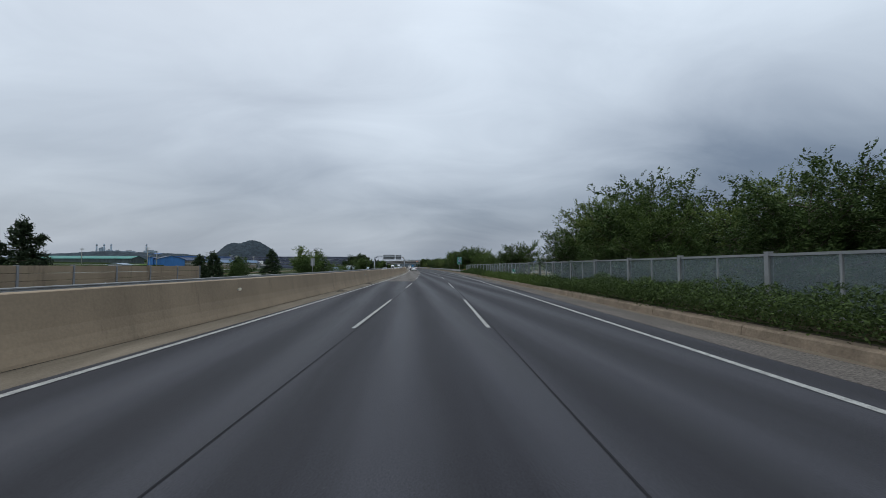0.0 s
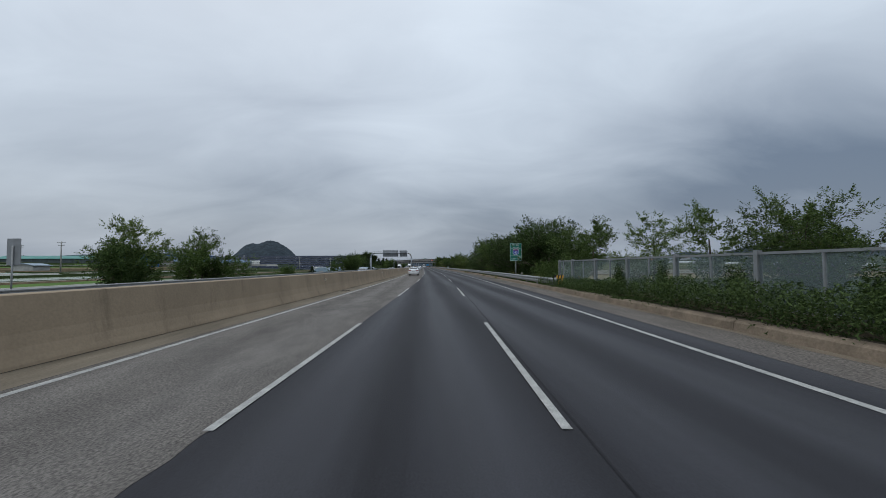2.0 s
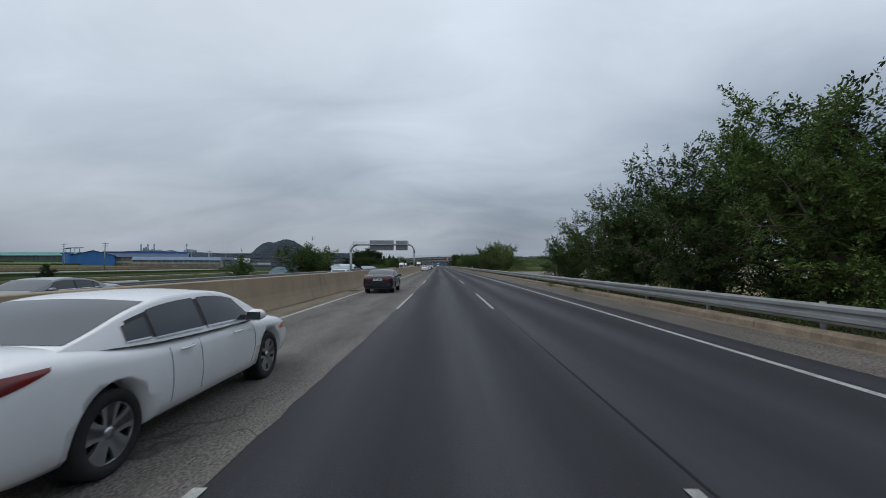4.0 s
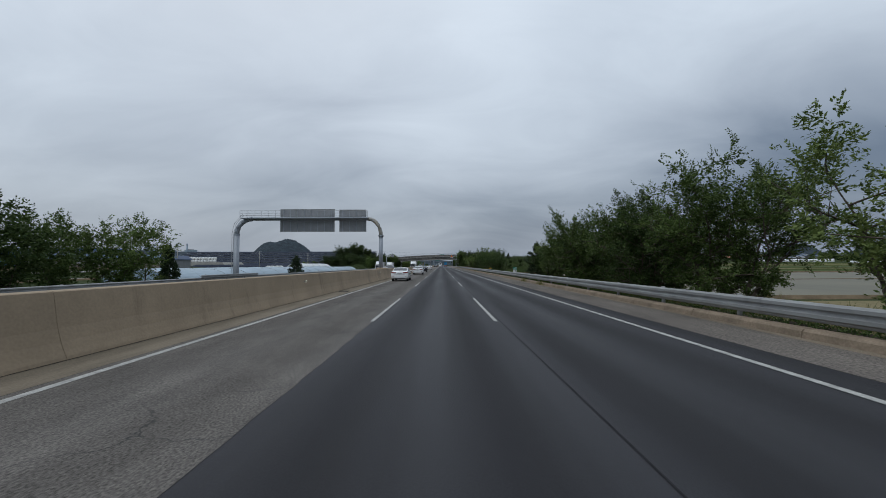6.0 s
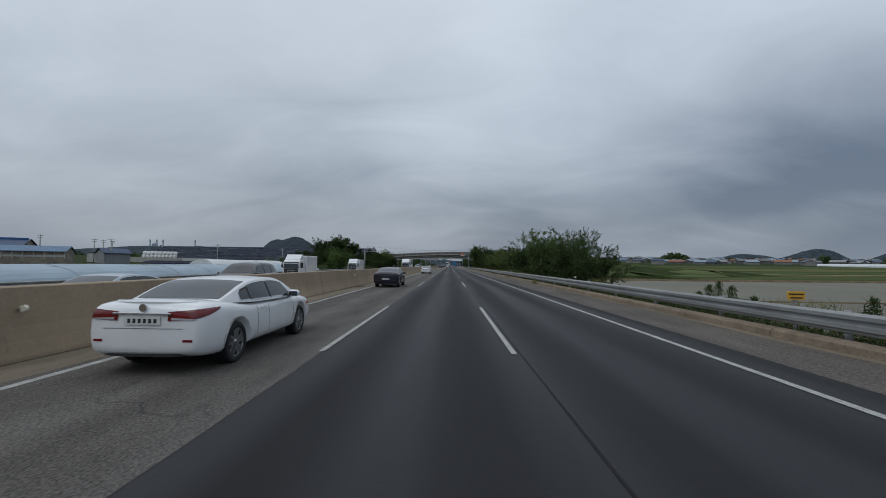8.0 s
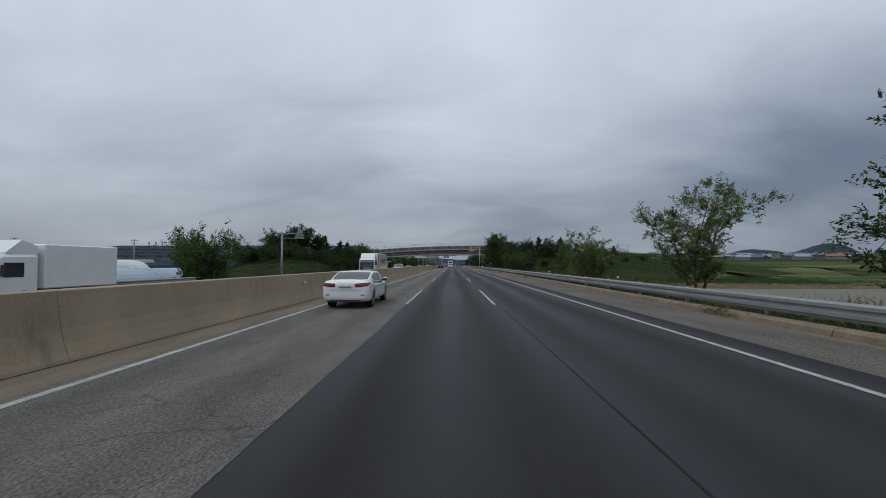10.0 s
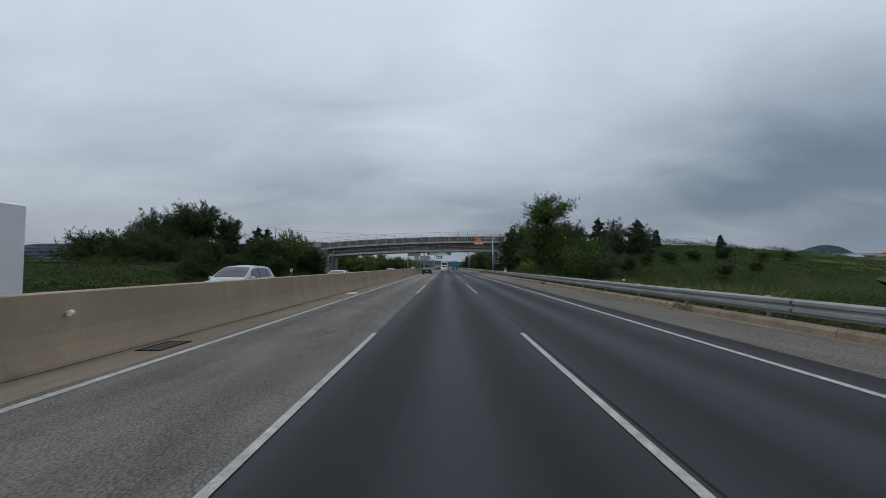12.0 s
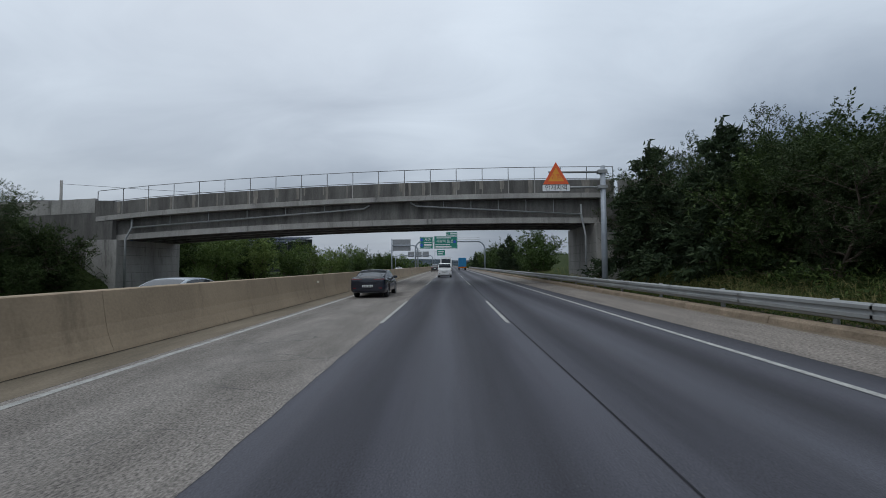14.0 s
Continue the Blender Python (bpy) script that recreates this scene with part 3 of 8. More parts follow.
def grow(rng, height, spread, clear, stems, limbs, lean=0.06):
    """Wood segments (p, q, r0, r1) and twig lines (p, q) of a broadleaf tree."""
    wood, twigs = [], []
    for s in range(stems):
        a = rng.uniform(0, 2 * math.pi)
        top = height * (1 if s == 0 else rng.uniform(0.7, 0.95))
        p = Vector((0.03 * math.cos(a), 0.03 * math.sin(a), -0.5))
        d = Vector((lean * math.cos(a), lean * math.sin(a), 1)) if stems == 1 else Vector((0.32 * math.cos(a), 0.32 * math.sin(a), 1))
        n = 9
        r = 0.022 * height * (1 if stems == 1 else 0.65)
        line = [p]
        for i in range(n):
            d = (d + Vector(rng.normal(size=3)) * 0.11 + Vector((0, 0, 0.08))).normalized()
            p = p + d * ((top * 0.94 + 0.5) / n)
            line.append(p)
        for i in range(n):
            wood.append((line[i], line[i + 1], r * (1 - i / (n + 0.7)), r * (1 - (i + 1) / (n + 0.7))))
        twigs.append((line[-2], line[-1]))
        for k in range(limbs):
            f = clear + (0.97 - clear) * (k + rng.uniform(0, 1)) / limbs
            i = min(n - 1, int(f * n))
            q = line[i].lerp(line[i + 1], f * n - i)
            az = k * 2.4 + rng.uniform(-0.5, 0.5)
            shape = math.sin(math.pi * min(1, max(0.12, (f - clear * 0.75) / (1.12 - clear * 0.75)))) ** 0.7
            reach = spread * shape * rng.uniform(0.7, 1.15)
            dd = Vector((math.cos(az), math.sin(az), rng.uniform(0.15, 0.75))).normalized()
            rr = r * (1 - f) * 0.6 + 0.012
            m = 5
            lp = [q]
            for j in range(m):
                dd = (dd + Vector(rng.normal(size=3)) * 0.16 + Vector((0, 0, 0.07))).normalized()
                lp.append(lp[-1] + dd * reach / m)
            for j in range(m):
                wood.append((lp[j], lp[j + 1], rr * (1 - j / (m + 1)), rr * (1 - (j + 1) / (m + 1))))
            twigs.append((lp[-2], lp[-1] + dd * 0.35))
            for j in range(1, m + 1):
                for _ in range(3):
                    e = (dd + Vector(rng.normal(size=3)) * 0.75 + Vector((0, 0, 0.12))).normalized()
                    ln = reach * rng.uniform(0.16, 0.4) + 0.15
                    b0 = lp[j - 1].lerp(lp[j], rng.uniform(0, 1))
                    b1 = b0 + e * ln
                    twigs.append((b0, b1))
                    wood.append((b0, b1, rr * 0.3 + 0.004, 0.004))
    return wood, twigs


def wood_mesh(wood, least=0.0):
    bm = bmesh.new()
    for p, q, r0, r1 in wood:
        if r0 >= least:
            tube(bm, [p, q], [r0, max(r1, 0.004)], 6 if r0 > 0.05 else 4, caps=False)
    return bm


def broadleaf(name, label, seed, height, spread, clear, stems, limbs, leaves, size, mat, puff=0.28, category="tree", droop=0.0, tri=True):
    rng = np.random.default_rng(seed)
    wood, twigs = grow(rng, height, spread, clear, stems, limbs)
    t = thing(name, label, category)
    part("trunk", wood_mesh(wood, 0.012 if leaves > 11000 else 0.035), M_BARK, t)
    P = np.array([[*a] for a, b in twigs])
    Q = np.array([[*b] for a, b in twigs])
    ln = np.linalg.norm(Q - P, axis=1)
    # leafy shoots on the twigs, each with its leaves in two rows
    each = 12
    shoots = leaves // each
    pick = rng.choice(len(twigs), shoots, p=ln / ln.sum())
    root = P[pick] + (Q - P)[pick] * rng.uniform(0.15, 1.1, shoots)[:, None] + np.clip(rng.normal(size=(shoots, 3)), -1.2, 1.2) * puff * 0.75
    way = (Q - P)[pick] / ln[pick][:, None] + rng.normal(size=(shoots, 3)) * 0.55 + np.array([0, 0, 0.25 - droop])
    way /= np.linalg.norm(way, axis=1, keepdims=True)
    across = np.cross(way, rng.normal(size=(shoots, 3)) * 0.5 + np.array([0, 0, 1.0]))
    across /= np.maximum(1e-6, np.linalg.norm(across, axis=1, keepdims=True))
    reach = size * rng.uniform(2.2, 4.2, shoots)
    f = np.tile(np.linspace(0.0, 1.0, each), shoots)
    row = np.tile(np.where(np.arange(each) % 2, 1.0, -1.0), shoots)
    way, across, reach = np.repeat(way, each, 0), np.repeat(across, each, 0), np.repeat(reach, each)
    sz = size * rng.uniform(0.7, 1.3, shoots * each) * (1.15 - 0.45 * f)
    c = np.repeat(root, each, 0) + way * (f * reach)[:, None] + across * (row * sz * 0.6)[:, None] + rng.normal(size=(shoots * each, 3)) * size * 0.22
    ax = way * (0.35 + 0.6 * f)[:, None] + across * row[:, None] * (1.0 - 0.7 * f)[:, None] + rng.normal(size=(shoots * each, 3)) * 0.25 + np.array([0, 0, -0.12])
    me = cards("crown", c, ax, sz * 0.62, sz * 1.35, mat, rng, 0.12, tri, 1.5)
    share("crown", me, t)
    return t


def conifer(name, label, seed, height, spread, mat, needles=5200, clear=0.05, size=0.2, ragged=0.25):
    rng = np.random.default_rng(seed)
    t = thing(name, label, "conifer")
    wood = [(Vector((0, 0, -0.5)), Vector((0, 0, height)), 0.02 * height, 0.01)]
    lines = []
    n = 58
    for k in range(n):
        f = clear + (0.985 - clear) * k / n
        az = k * 2.399 + rng.uniform(-0.4, 0.4)
        reach = spread * ((1 - f) ** 0.8 * 0.95 + 0.06) * rng.uniform(1 - ragged, 1 + ragged)
        p = Vector((0, 0, f * height))
        d = Vector((math.cos(az), math.sin(az), 0.22 - 0.35 * (1 - f)))
        q = p + d * reach
        lines.append((p, q))
        wood.append((p, q, 0.02 + 0.02 * (1 - f), 0.006))
        for _ in range(4):
            g = rng.uniform(0.35, 0.9)
            e = (d + Vector(rng.normal(size=3)) * 0.5).normalized()
            lines.append((p.lerp(q, g), p.lerp(q, g) + e * reach * 0.33))
    lines.append((Vector((0, 0, height * 0.93)), Vector((0, 0, height * 1.03))))
    part("trunk", wood_mesh(wood), M_BARK, t)
    P = np.array([[*a] for a, b in lines])
    Q = np.array([[*b] for a, b in lines])
    ln = np.linalg.norm(Q - P, axis=1) + 0.05
    pick = rng.choice(len(lines), needles, p=ln / ln.sum())
    f = rng.uniform(0.12, 1.08, needles)[:, None]
    c = P[pick] + (Q - P)[pick] * f + rng.normal(size=(needles, 3)) * 0.07 * spread ** 0.5
    ax = (Q - P)[pick] / ln[pick][:, None] + rng.normal(size=(needles, 3)) * 0.55
    sz = size * rng.uniform(0.6, 1.3, needles)
    share("crown", cards("crown", c, ax, sz * 0.5, sz * 1.6, mat, rng), t)
    return t


PROTOS = {
    "ash": broadleaf("tree", "leafy green roadside tree with feathery shoots", 11, 7.0, 2.7, 0.18, 2, 15, 26000, 0.098, M_LEAF, 0.15, tri=False),
    "locust": broadleaf("tree", "airy light green roadside tree with upright shoots", 12, 7.4, 2.3, 0.22, 3, 11, 24000, 0.092, M_LEAFLIGHT, 0.13, tri=False),
    "bushy": broadleaf("tree", "dense dark green roadside tree, leafy to the ground", 13, 6.4, 3.0, 0.06, 3, 15, 26000, 0.112, M_LEAFDARK, 0.22, tri=False),
    "ash_far": broadleaf("tree", "leafy green tree with a loose rounded crown", 31, 7.0, 2.7, 0.16, 2, 15, 11000, 0.17, M_LEAF, 0.24),
    "locust_far": broadleaf("tree", "airy light green tree with loose upright shoots", 32, 7.4, 2.3, 0.2, 3, 11, 10000, 0.16, M_LEAFLIGHT, 0.2),
    "bushy_far": broadleaf("tree", "dense dark green tree with a full crown", 33, 6.4, 3.0, 0.05, 3, 15, 10500, 0.19, M_LEAFDARK, 0.3),
    "juniper": broadleaf("tree", "dense blackish-green evergreen tree, leafy to the ground", 34, 7.4, 2.9, 0.04, 3, 16, 42000, 0.09, M_EVERGREEN, 0.24, tri=False),
    "great": broadleaf("tree", "large broad dark green tree with a round crown", 14, 13.5, 6.6, 0.03, 3, 30, 62000, 0.25, M_LEAFDEEP, 0.62, tri=False),
    "tall": broadleaf("tree", "tall green tree with a full oval crown", 15, 10.6, 3.5, 0.1, 1, 46, 62000, 0.118, M_LEAF, 0.34, tri=False),
    "thicket": broadleaf("tree", "dense blackish-green tree of a thicket, leafy to the ground", 37, 6.4, 3.2, 0.04, 3, 16, 24000, 0.16, M_LEAFDEEP, 0.34, tri=False),
    "young": broadleaf("tree", "small young green tree with thin branches", 16, 4.6, 1.7, 0.2, 2, 10, 13000, 0.08, M_LEAFLIGHT, 0.11, tri=False),
    "sapling": broadleaf("tree", "slender sparse young tree with leafy tufts on thin limbs", 36, 4.7, 1.5, 0.3, 1, 13, 7000, 0.085, M_LEAF, 0.1, tri=False),
    "shrub": broadleaf("shrub", "low wild green roadside shrub", 17, 2.2, 1.5, 0.05, 2, 14, 11000, 0.075, M_LEAF, 0.13, "shrub", tri=False),
    "spruce": conifer("conifer", "dark green cone-shaped conifer", 21, 5.2, 1.9, M_NEEDLE, 6500),
    "pine": conifer("conifer", "dark bushy pine with ragged branches", 22, 7.2, 3.0, M_NEEDLE, 11000, 0.03, 0.22, 0.45),
}
PLACED = {}


def plant(kind, x, y, top, wide=1.0, group="roadside trees", base=None):
    """Stand one tree of that kind with its top at the height given."""
    if (y > 490 or x < 0 or (x > 15.2 and y > 20)) and kind + "_far" in PROTOS:
        kind += "_far"
    rng = random.Random(round(x * 71 + y * 13 + top * 7))
    z = ground_z(x, y) if base is None else base
    own = {"ash_far": 7.2, "locust_far": 7.6, "bushy_far": 6.7, "juniper": 7.6, "ash": 7.2, "locust": 7.6, "bushy": 6.7, "great": 13.6, "thicket": 6.7, "tall": 10.8, "young": 4.8, "sapling": 4.9, "shrub": 2.3, "spruce": 5.3, "pine": 7.3}[kind]
    s = max(0.15, (top - z) / own)
    m = pose(x, y, z, rng.uniform(-3, 3), rng.uniform(-3, 3), rng.uniform(0, 360)) @ Matrix.Diagonal((s * wide, s * wide, s, 1))
    if kind not in PLACED:
        PLACED[kind] = PROTOS[kind]
        PROTOS[kind].matrix_basis = m
        tagged(PROTOS[kind], group=group)
        return PROTOS[kind]
    ob = PLACED[kind]
    keep = ob.scale.copy()
    ob.scale = (1, 1, 1)
    c = copy_thing(ob, m)
    ob.scale = keep
    tagged(c, group=group)
    return c


def build_trees():
    r = random.Random(5)
    # behind the noise barrier
    for y, x, top, kind in ((-8, 13.5, 7.2, "ash"), (-3, 15.5, 8.2, "bushy"), (2, 13.5, 7.0, "locust"), (7, 14.5, 8.0, "ash"), (11, 13.0, 6.4, "bushy"), (15, 15, 7.6, "locust"), (19, 13.3, 7.0, "ash"),
                            (24, 14.8, 7.9, "bushy"), (28.5, 13.4, 8.3, "locust"), (32, 15, 8.9, "ash"), (36, 13.6, 7.6, "ash"), (40, 14.6, 5.6, "bushy"),
                            (63, 13.6, 5.2, "bushy"), (66.5, 14.6, 6.1, "ash"), (70, 14.5, 5.2, "bushy"), (74, 14.4, 4.4, "bushy"), (78, 13.6, 4.3, "ash"), (82, 14, 4.1, "bushy"), (85.5, 13.4, 4.6, "sapling"), (90.5, 13.4, 4.7, "sapling"), (93.5, 14, 3.4, "young"), (97, 11.2, 1.5, "shrub"), (101, 11.6, 1.7, "shrub"), (104, 12.4, 2.4, "shrub"), (106.5, 11.4, 1.8, "shrub"), (98, 12.9, 5.3, "sapling")):
        plant(kind, x, y, top if y > 38 else 1.65 + (top - 1.65) * (0.93 if y > 21 else 0.74))
    for y, x, top in ((-4, 16.5, 5.2), (1, 17, 5.4), (5, 15.8, 5.0), (9.5, 16.8, 5.6), (13, 16.4, 5.2), (17, 16.8, 5.6), (21.5, 16, 5.6), (26, 16.4, 5.8), (30, 16.8, 6.4), (12, 12.6, 4.0), (18, 12.2, 3.8), (5, 12.4, 4.2), (25, 12.4, 4.2), (32, 12.2, 4.6)):
        plant("bushy", x, y, top, 1.25)
    # dense row past the green sign
    for y, x, top, kind in ((105.5, 13.4, 5.4, "sapling"), (109, 14.5, 6.2, "ash"), (112, 13.0, 6.8, "bushy"), (115, 13.4, 7.5, "bushy"), (116, 12.2, 6.8, "bushy"), (119, 14.5, 6.9, "ash"), (122, 12.4, 6.1, "bushy"), (125, 14.2, 7.1, "ash"),
                            (128.5, 12.3, 6.8, "bushy"), (130.5, 14.4, 6.4, "bushy"), (138, 14.4, 5.4, "bushy"), (132, 13.6, 5.6, "ash"), (136, 12.4, 5.2, "bushy"), (134, 12.6, 6.6, "bushy"), (140, 13.4, 7.0, "ash"), (144, 12.0, 7.0, "ash"), (146, 14, 7.2, "bushy"), (148, 13.2, 7.4, "bushy"), (152, 12.0, 7.2, "bushy"), (156, 13.0, 7.8, "ash"), (159, 12.4, 6.8, "bushy"), (161, 12.2, 6.4, "bushy"), (166, 13, 5.6, "ash"), (171, 12.2, 4.6, "bushy"), (176, 12.5, 4.2, "bushy")):
        plant(kind, x, y, top)
    for y, x, top, kind in ((209.5, 11.9, 5.9, "young"), (214.5, 11.7, 6.0, "ash"), (217.8, 12.4, 6.4, "ash"), (221, 11.6, 5.8, "bushy"), (225, 12.2, 5.6, "ash"), (229, 11.8, 6.0, "ash"), (227, 13.2, 5.4, "bushy"), (231, 12.9, 5.5, "bushy"), (235.2, 12.4, 4.8, "ash"), (223, 13.4, 5.6, "bushy"), (233, 12.4, 5.2, "bushy"), (237.5, 11.8, 4.6, "locust"), (241.6, 11.6, 4.0, "young"), (243.5, 13.2, 3.8, "bushy")):
        plant(kind, x, y, top)
    plant("pine", 11.5, 246.6, 4.2, 1.0)
    plant("spruce", 13.4, 249.5, 3.2, 0.9)
    for y, x, top, kind in ((299, 14.5, 3.6, "bushy"), (304, 13.6, 4.8, "bushy"), (309, 14.6, 6.0, "bushy"), (314, 13.0, 5.6, "bushy"), (320, 14.2, 7.6, "locust"), (326, 13.2, 6.4, "ash"), (333, 14.2, 6.0, "bushy"), (354.5, 10.4, 4.5, "young"), (356, 11.6, 4.0, "locust"), (366.8, 12.0, 4.1, "sapling"), (368, 12.3, 1.2, "shrub"), (365.5, 13.2, 1.2, "shrub"), (341.5, 11.2, 6.0, "locust")):
        plant(kind, x, y, top)
    # right bank up to the bridge
    for y, x, top, kind in ((436, 18.5, 5.2, "ash"), (440, 20.5, 5.6, "juniper"), (443, 16.6, 3.8, "bushy"), (445.5, 12.2, 1.7, "shrub"), (448, 20, 5.2, "juniper"), (451, 17.4, 4.6, "juniper"), (454, 20.5, 6.0, "juniper"), (456.5, 16.8, 5.7, "juniper"), (459.5, 19.5, 7.0, "pine"), (462, 16.4, 7.6, "juniper"), (465.5, 18.5, 9.0, "juniper"), (468, 15.8, 9.6, "pine"), (471, 17.8, 10.6, "juniper"), (474, 15.2, 10.2, "pine"), (475.6, 14.8, 8.4, "juniper"), (477, 17.2, 10.8, "juniper"), (460, 23.5, 8.4, "juniper"), (452, 25, 7.0, "juniper"), (462, 29.5, 10.8, "pine"), (464, 33.5, 11.2, "juniper"), (461, 36.5, 10.6, "pine"), (466, 40, 10.2, "juniper"), (467, 26, 10.8, "juniper"), (459, 33, 10.0, "juniper"), (463, 38.5, 9.8, "juniper"),
                            (469.5, 44.6, 9.4, "spruce"), (468, 57.5, 8.2, "spruce"), (443, 12.0, 1.6, "shrub")):
        plant(kind, x, y, top)
    for x, y, high in ((20, 432, 2.0), (24, 440, 1.8), (28, 446, 2.2), (33, 450, 1.7), (31, 438, 1.5), (38, 452, 2.0), (44, 455, 1.7), (50, 457, 2.1), (56, 455, 1.6), (63, 458, 1.8), (41, 443, 1.6), (48, 446, 1.5), (26, 429, 1.4), (36, 432, 1.3)):
        plant("thicket", x, y, ground_z(x, y) + high, 1.5)
    for y, x, top in ((238.5, 12.7, 4.4), (241, 13.6, 4.6), (236, 13.8, 4.8), (244.5, 12.4, 3.6)):
        plant("bushy", x, y, top, 1.2)
    plant("young", 13.1, 446.5, 3.1, 1.5)
    for x, y, top in ((19, 463, 8.0), (21, 468, 9.2), (23, 472, 9.8), (20, 474, 10.0), (18, 458, 6.6), (25, 465, 9.0), (15.5, 465, 7.4), (28, 470, 10.0)):
        plant("thicket", x, y, top, 0.9)
    plant("tall", 12.3, 428.5, 9.5, 1.08)
    for i in range(22):
        plant(r.choice(("ash", "bushy", "bushy", "pine")), r.uniform(14, 24), 497 + i * 9 + r.uniform(-2, 2), r.uniform(6, 9.5))
    # left side, past the far carriageway
    for x, y, top, kind in ((-33.5, 32, 5.4, "pine"), (-39, 30, 3.6, "young"), (-37.5, 66, 3.6, "spruce"), (-37, 70, 4.2, "spruce"), (-35, 74, 3.4, "spruce"), (-33, 71, 3.0, "bushy"), (-28.4, 72.8, 4.7, "spruce"),
                            (-32, 108, 4.4, "bushy"), (-34, 112.6, 7.4, "locust"), (-33, 111, 4.4, "ash"), (-33, 121.5, 5.4, "ash"), (-33, 125, 6.9, "sapling"), (-32, 126.5, 4.6, "ash"), (-31, 129, 2.6, "shrub"),
                            (-28, 146, 1.7, "shrub"), (-29, 147.5, 1.5, "shrub"), (-28, 162, 1.75, "pine"), (-30, 195, 3.0, "bushy"), (-31, 222, 6.0, "ash"), (-30, 227, 6.2, "bushy"), (-32, 232, 6.0, "ash"), (-31, 237, 6.3, "ash"), (-32, 242, 5.6, "locust"),
                            (-30, 284, 3.7, "spruce"), 
                            (-31, 431, 2.6, "thicket"), (-33, 437, 3.8, "thicket"), (-36, 442, 5.0, "thicket"), (-31, 443, 3.4, "thicket"), (-41, 437, 4.6, "thicket"), (-44, 443, 6.0, "thicket"), (-38, 449, 6.4, "thicket"), (-46, 433, 3.8, "thicket"), (-52, 448, 7.4, "thicket"), (-60, 456, 8.6, "thicket"), (-40, 448, 4.6, "thicket"), (-47, 452, 5.4, "thicket"), (-55, 456, 5.6, "thicket"), (-68, 463, 7.6, "thicket"), (-52, 463, 7.6, "thicket"), (-60, 465, 8.4, "thicket"), (-74, 468, 8.0, "thicket"), (-46, 460, 6.6, "thicket"), (-45, 468.5, 9.4, "pine"), (-41, 470, 9.9, "pine"), (-37.5, 467, 9.3, "pine"), (-36, 459, 5.6, "thicket"), (-39, 463, 6.4, "thicket"), (-33, 459, 5.2, "thicket"), (-33.6, 465, 8.8, "ash"), (-31.8, 464, 7.4, "ash"), (-35, 462, 7.0, "thicket"), (-32, 449, 3.6, "thicket"), (-30, 455, 3.4, "thicket"), (-30.2, 470, 7.4, "juniper"), (-28.4, 473.5, 4.8, "thicket"), (-27.6, 470.5, 2.6, "thicket"), (-33, 473, 8.4, "juniper"), (-31.2, 471, 5.0, "thicket"), (-35, 470, 7.6, "thicket"), (-84, 452, 4.2, "young"), (-80, 456, 4.6, "locust")):
        plant(kind, x, y, top)
    for x, y, top, kind in ((-29, 494, 6.0, "ash"), (-30.5, 499, 6.6, "ash"), (-28.6, 505, 6.2, "locust"), (-31, 510, 7.0, "ash"), (-28.8, 516, 6.2, "ash"), (-33, 493, 6.2, "bushy"), (-34, 503, 6.8, "bushy"), (-28.2, 490, 1.4, "shrub"), (-27.4, 488.6, 1.0, "shrub"), (-37, 508, 6.6, "bushy")):
        plant(kind, x, y, top)
    plant("spruce", -31, 246, 4.2, 0.72)
    for x, y, top, wide, kind in ((-29.6, 367, 5.4, 0.75, "ash"), (-30.4, 370, 5.7, 0.8, "bushy"), (-29.8, 373, 5.8, 0.75, "ash")):
        plant(kind, x, y, top, wide)
    for x, y, top, wide in ((-68, 477, 13.6, 1.0), (-59, 476, 15.4, 1.1), (-51, 476, 12.4, 0.9)):
        plant("great", x, y, top, wide)
    for i in range(26):
        plant(r.choice(("ash", "ash", "bushy", "locust")), -r.uniform(27, 40), 492 + i * 8 + r.uniform(-2, 2), r.uniform(4.5, 8.5))


build_trees()


# ---- signs, lettering ----
M_GREEN = material("sign_green_sheeting", (0.012, 0.20, 0.15), 0.45, vary=0.12, scale=2)
M_WHITE = material("sign_white_sheeting", (0.72, 0.74, 0.74), 0.45, vary=0.08, scale=3)
M_BLUE = material("sign_blue_sheeting", (0.03, 0.10, 0.48), 0.45, vary=0.1, scale=3)
M_RED = material("sign_red_sheeting", (0.42, 0.04, 0.03), 0.45, vary=0.1, scale=3)
M_ORANGE = material("sign_orange_sheeting", (0.72, 0.10, 0.02), 0.4, vary=0.08, scale=3)
M_AMBER = material("sign_amber_sheeting", (0.75, 0.30, 0.02), 0.4, vary=0.08, scale=3)
M_YELLOW = material("sign_yellow_sheeting", (0.68, 0.36, 0.03), 0.5, vary=0.12, scale=3)
M_BLACK = material("matt_black", (0.018, 0.018, 0.02), 0.6, vary=0.2, scale=4)
M_PANE = glassy("noise_panel_acrylic", (0.24, 0.30, 0.31), 0.28, 0.15)
M_REFLECTOR = material("reflector_white", (0.7, 0.66, 0.55), 0.35, vary=0.15, scale=8)


def words(text, size, mat, parent, at, name="lettering", turn=0.0, align="CENTER", thick=0.002):
    """Raised lettering that faces the driver (towards -y)."""
    cu = bpy.data.curves.new(name, "FONT")
    cu.body, cu.size, cu.align_x, cu.align_y, cu.extrude = text, size, align, "CENTER", thick
    tmp = new(name, cu)
    bpy.context.view_layer.update()
    me = bpy.data.meshes.new_from_object(tmp.evaluated_get(bpy.context.evaluated_depsgraph_get()))
    bpy.data.objects.remove(tmp)
    bpy.data.curves.remove(cu)
    me.materials.clear()
    me.materials.append(mat)
    return share(name, me, parent, pose(*at, 90, 0, turn))


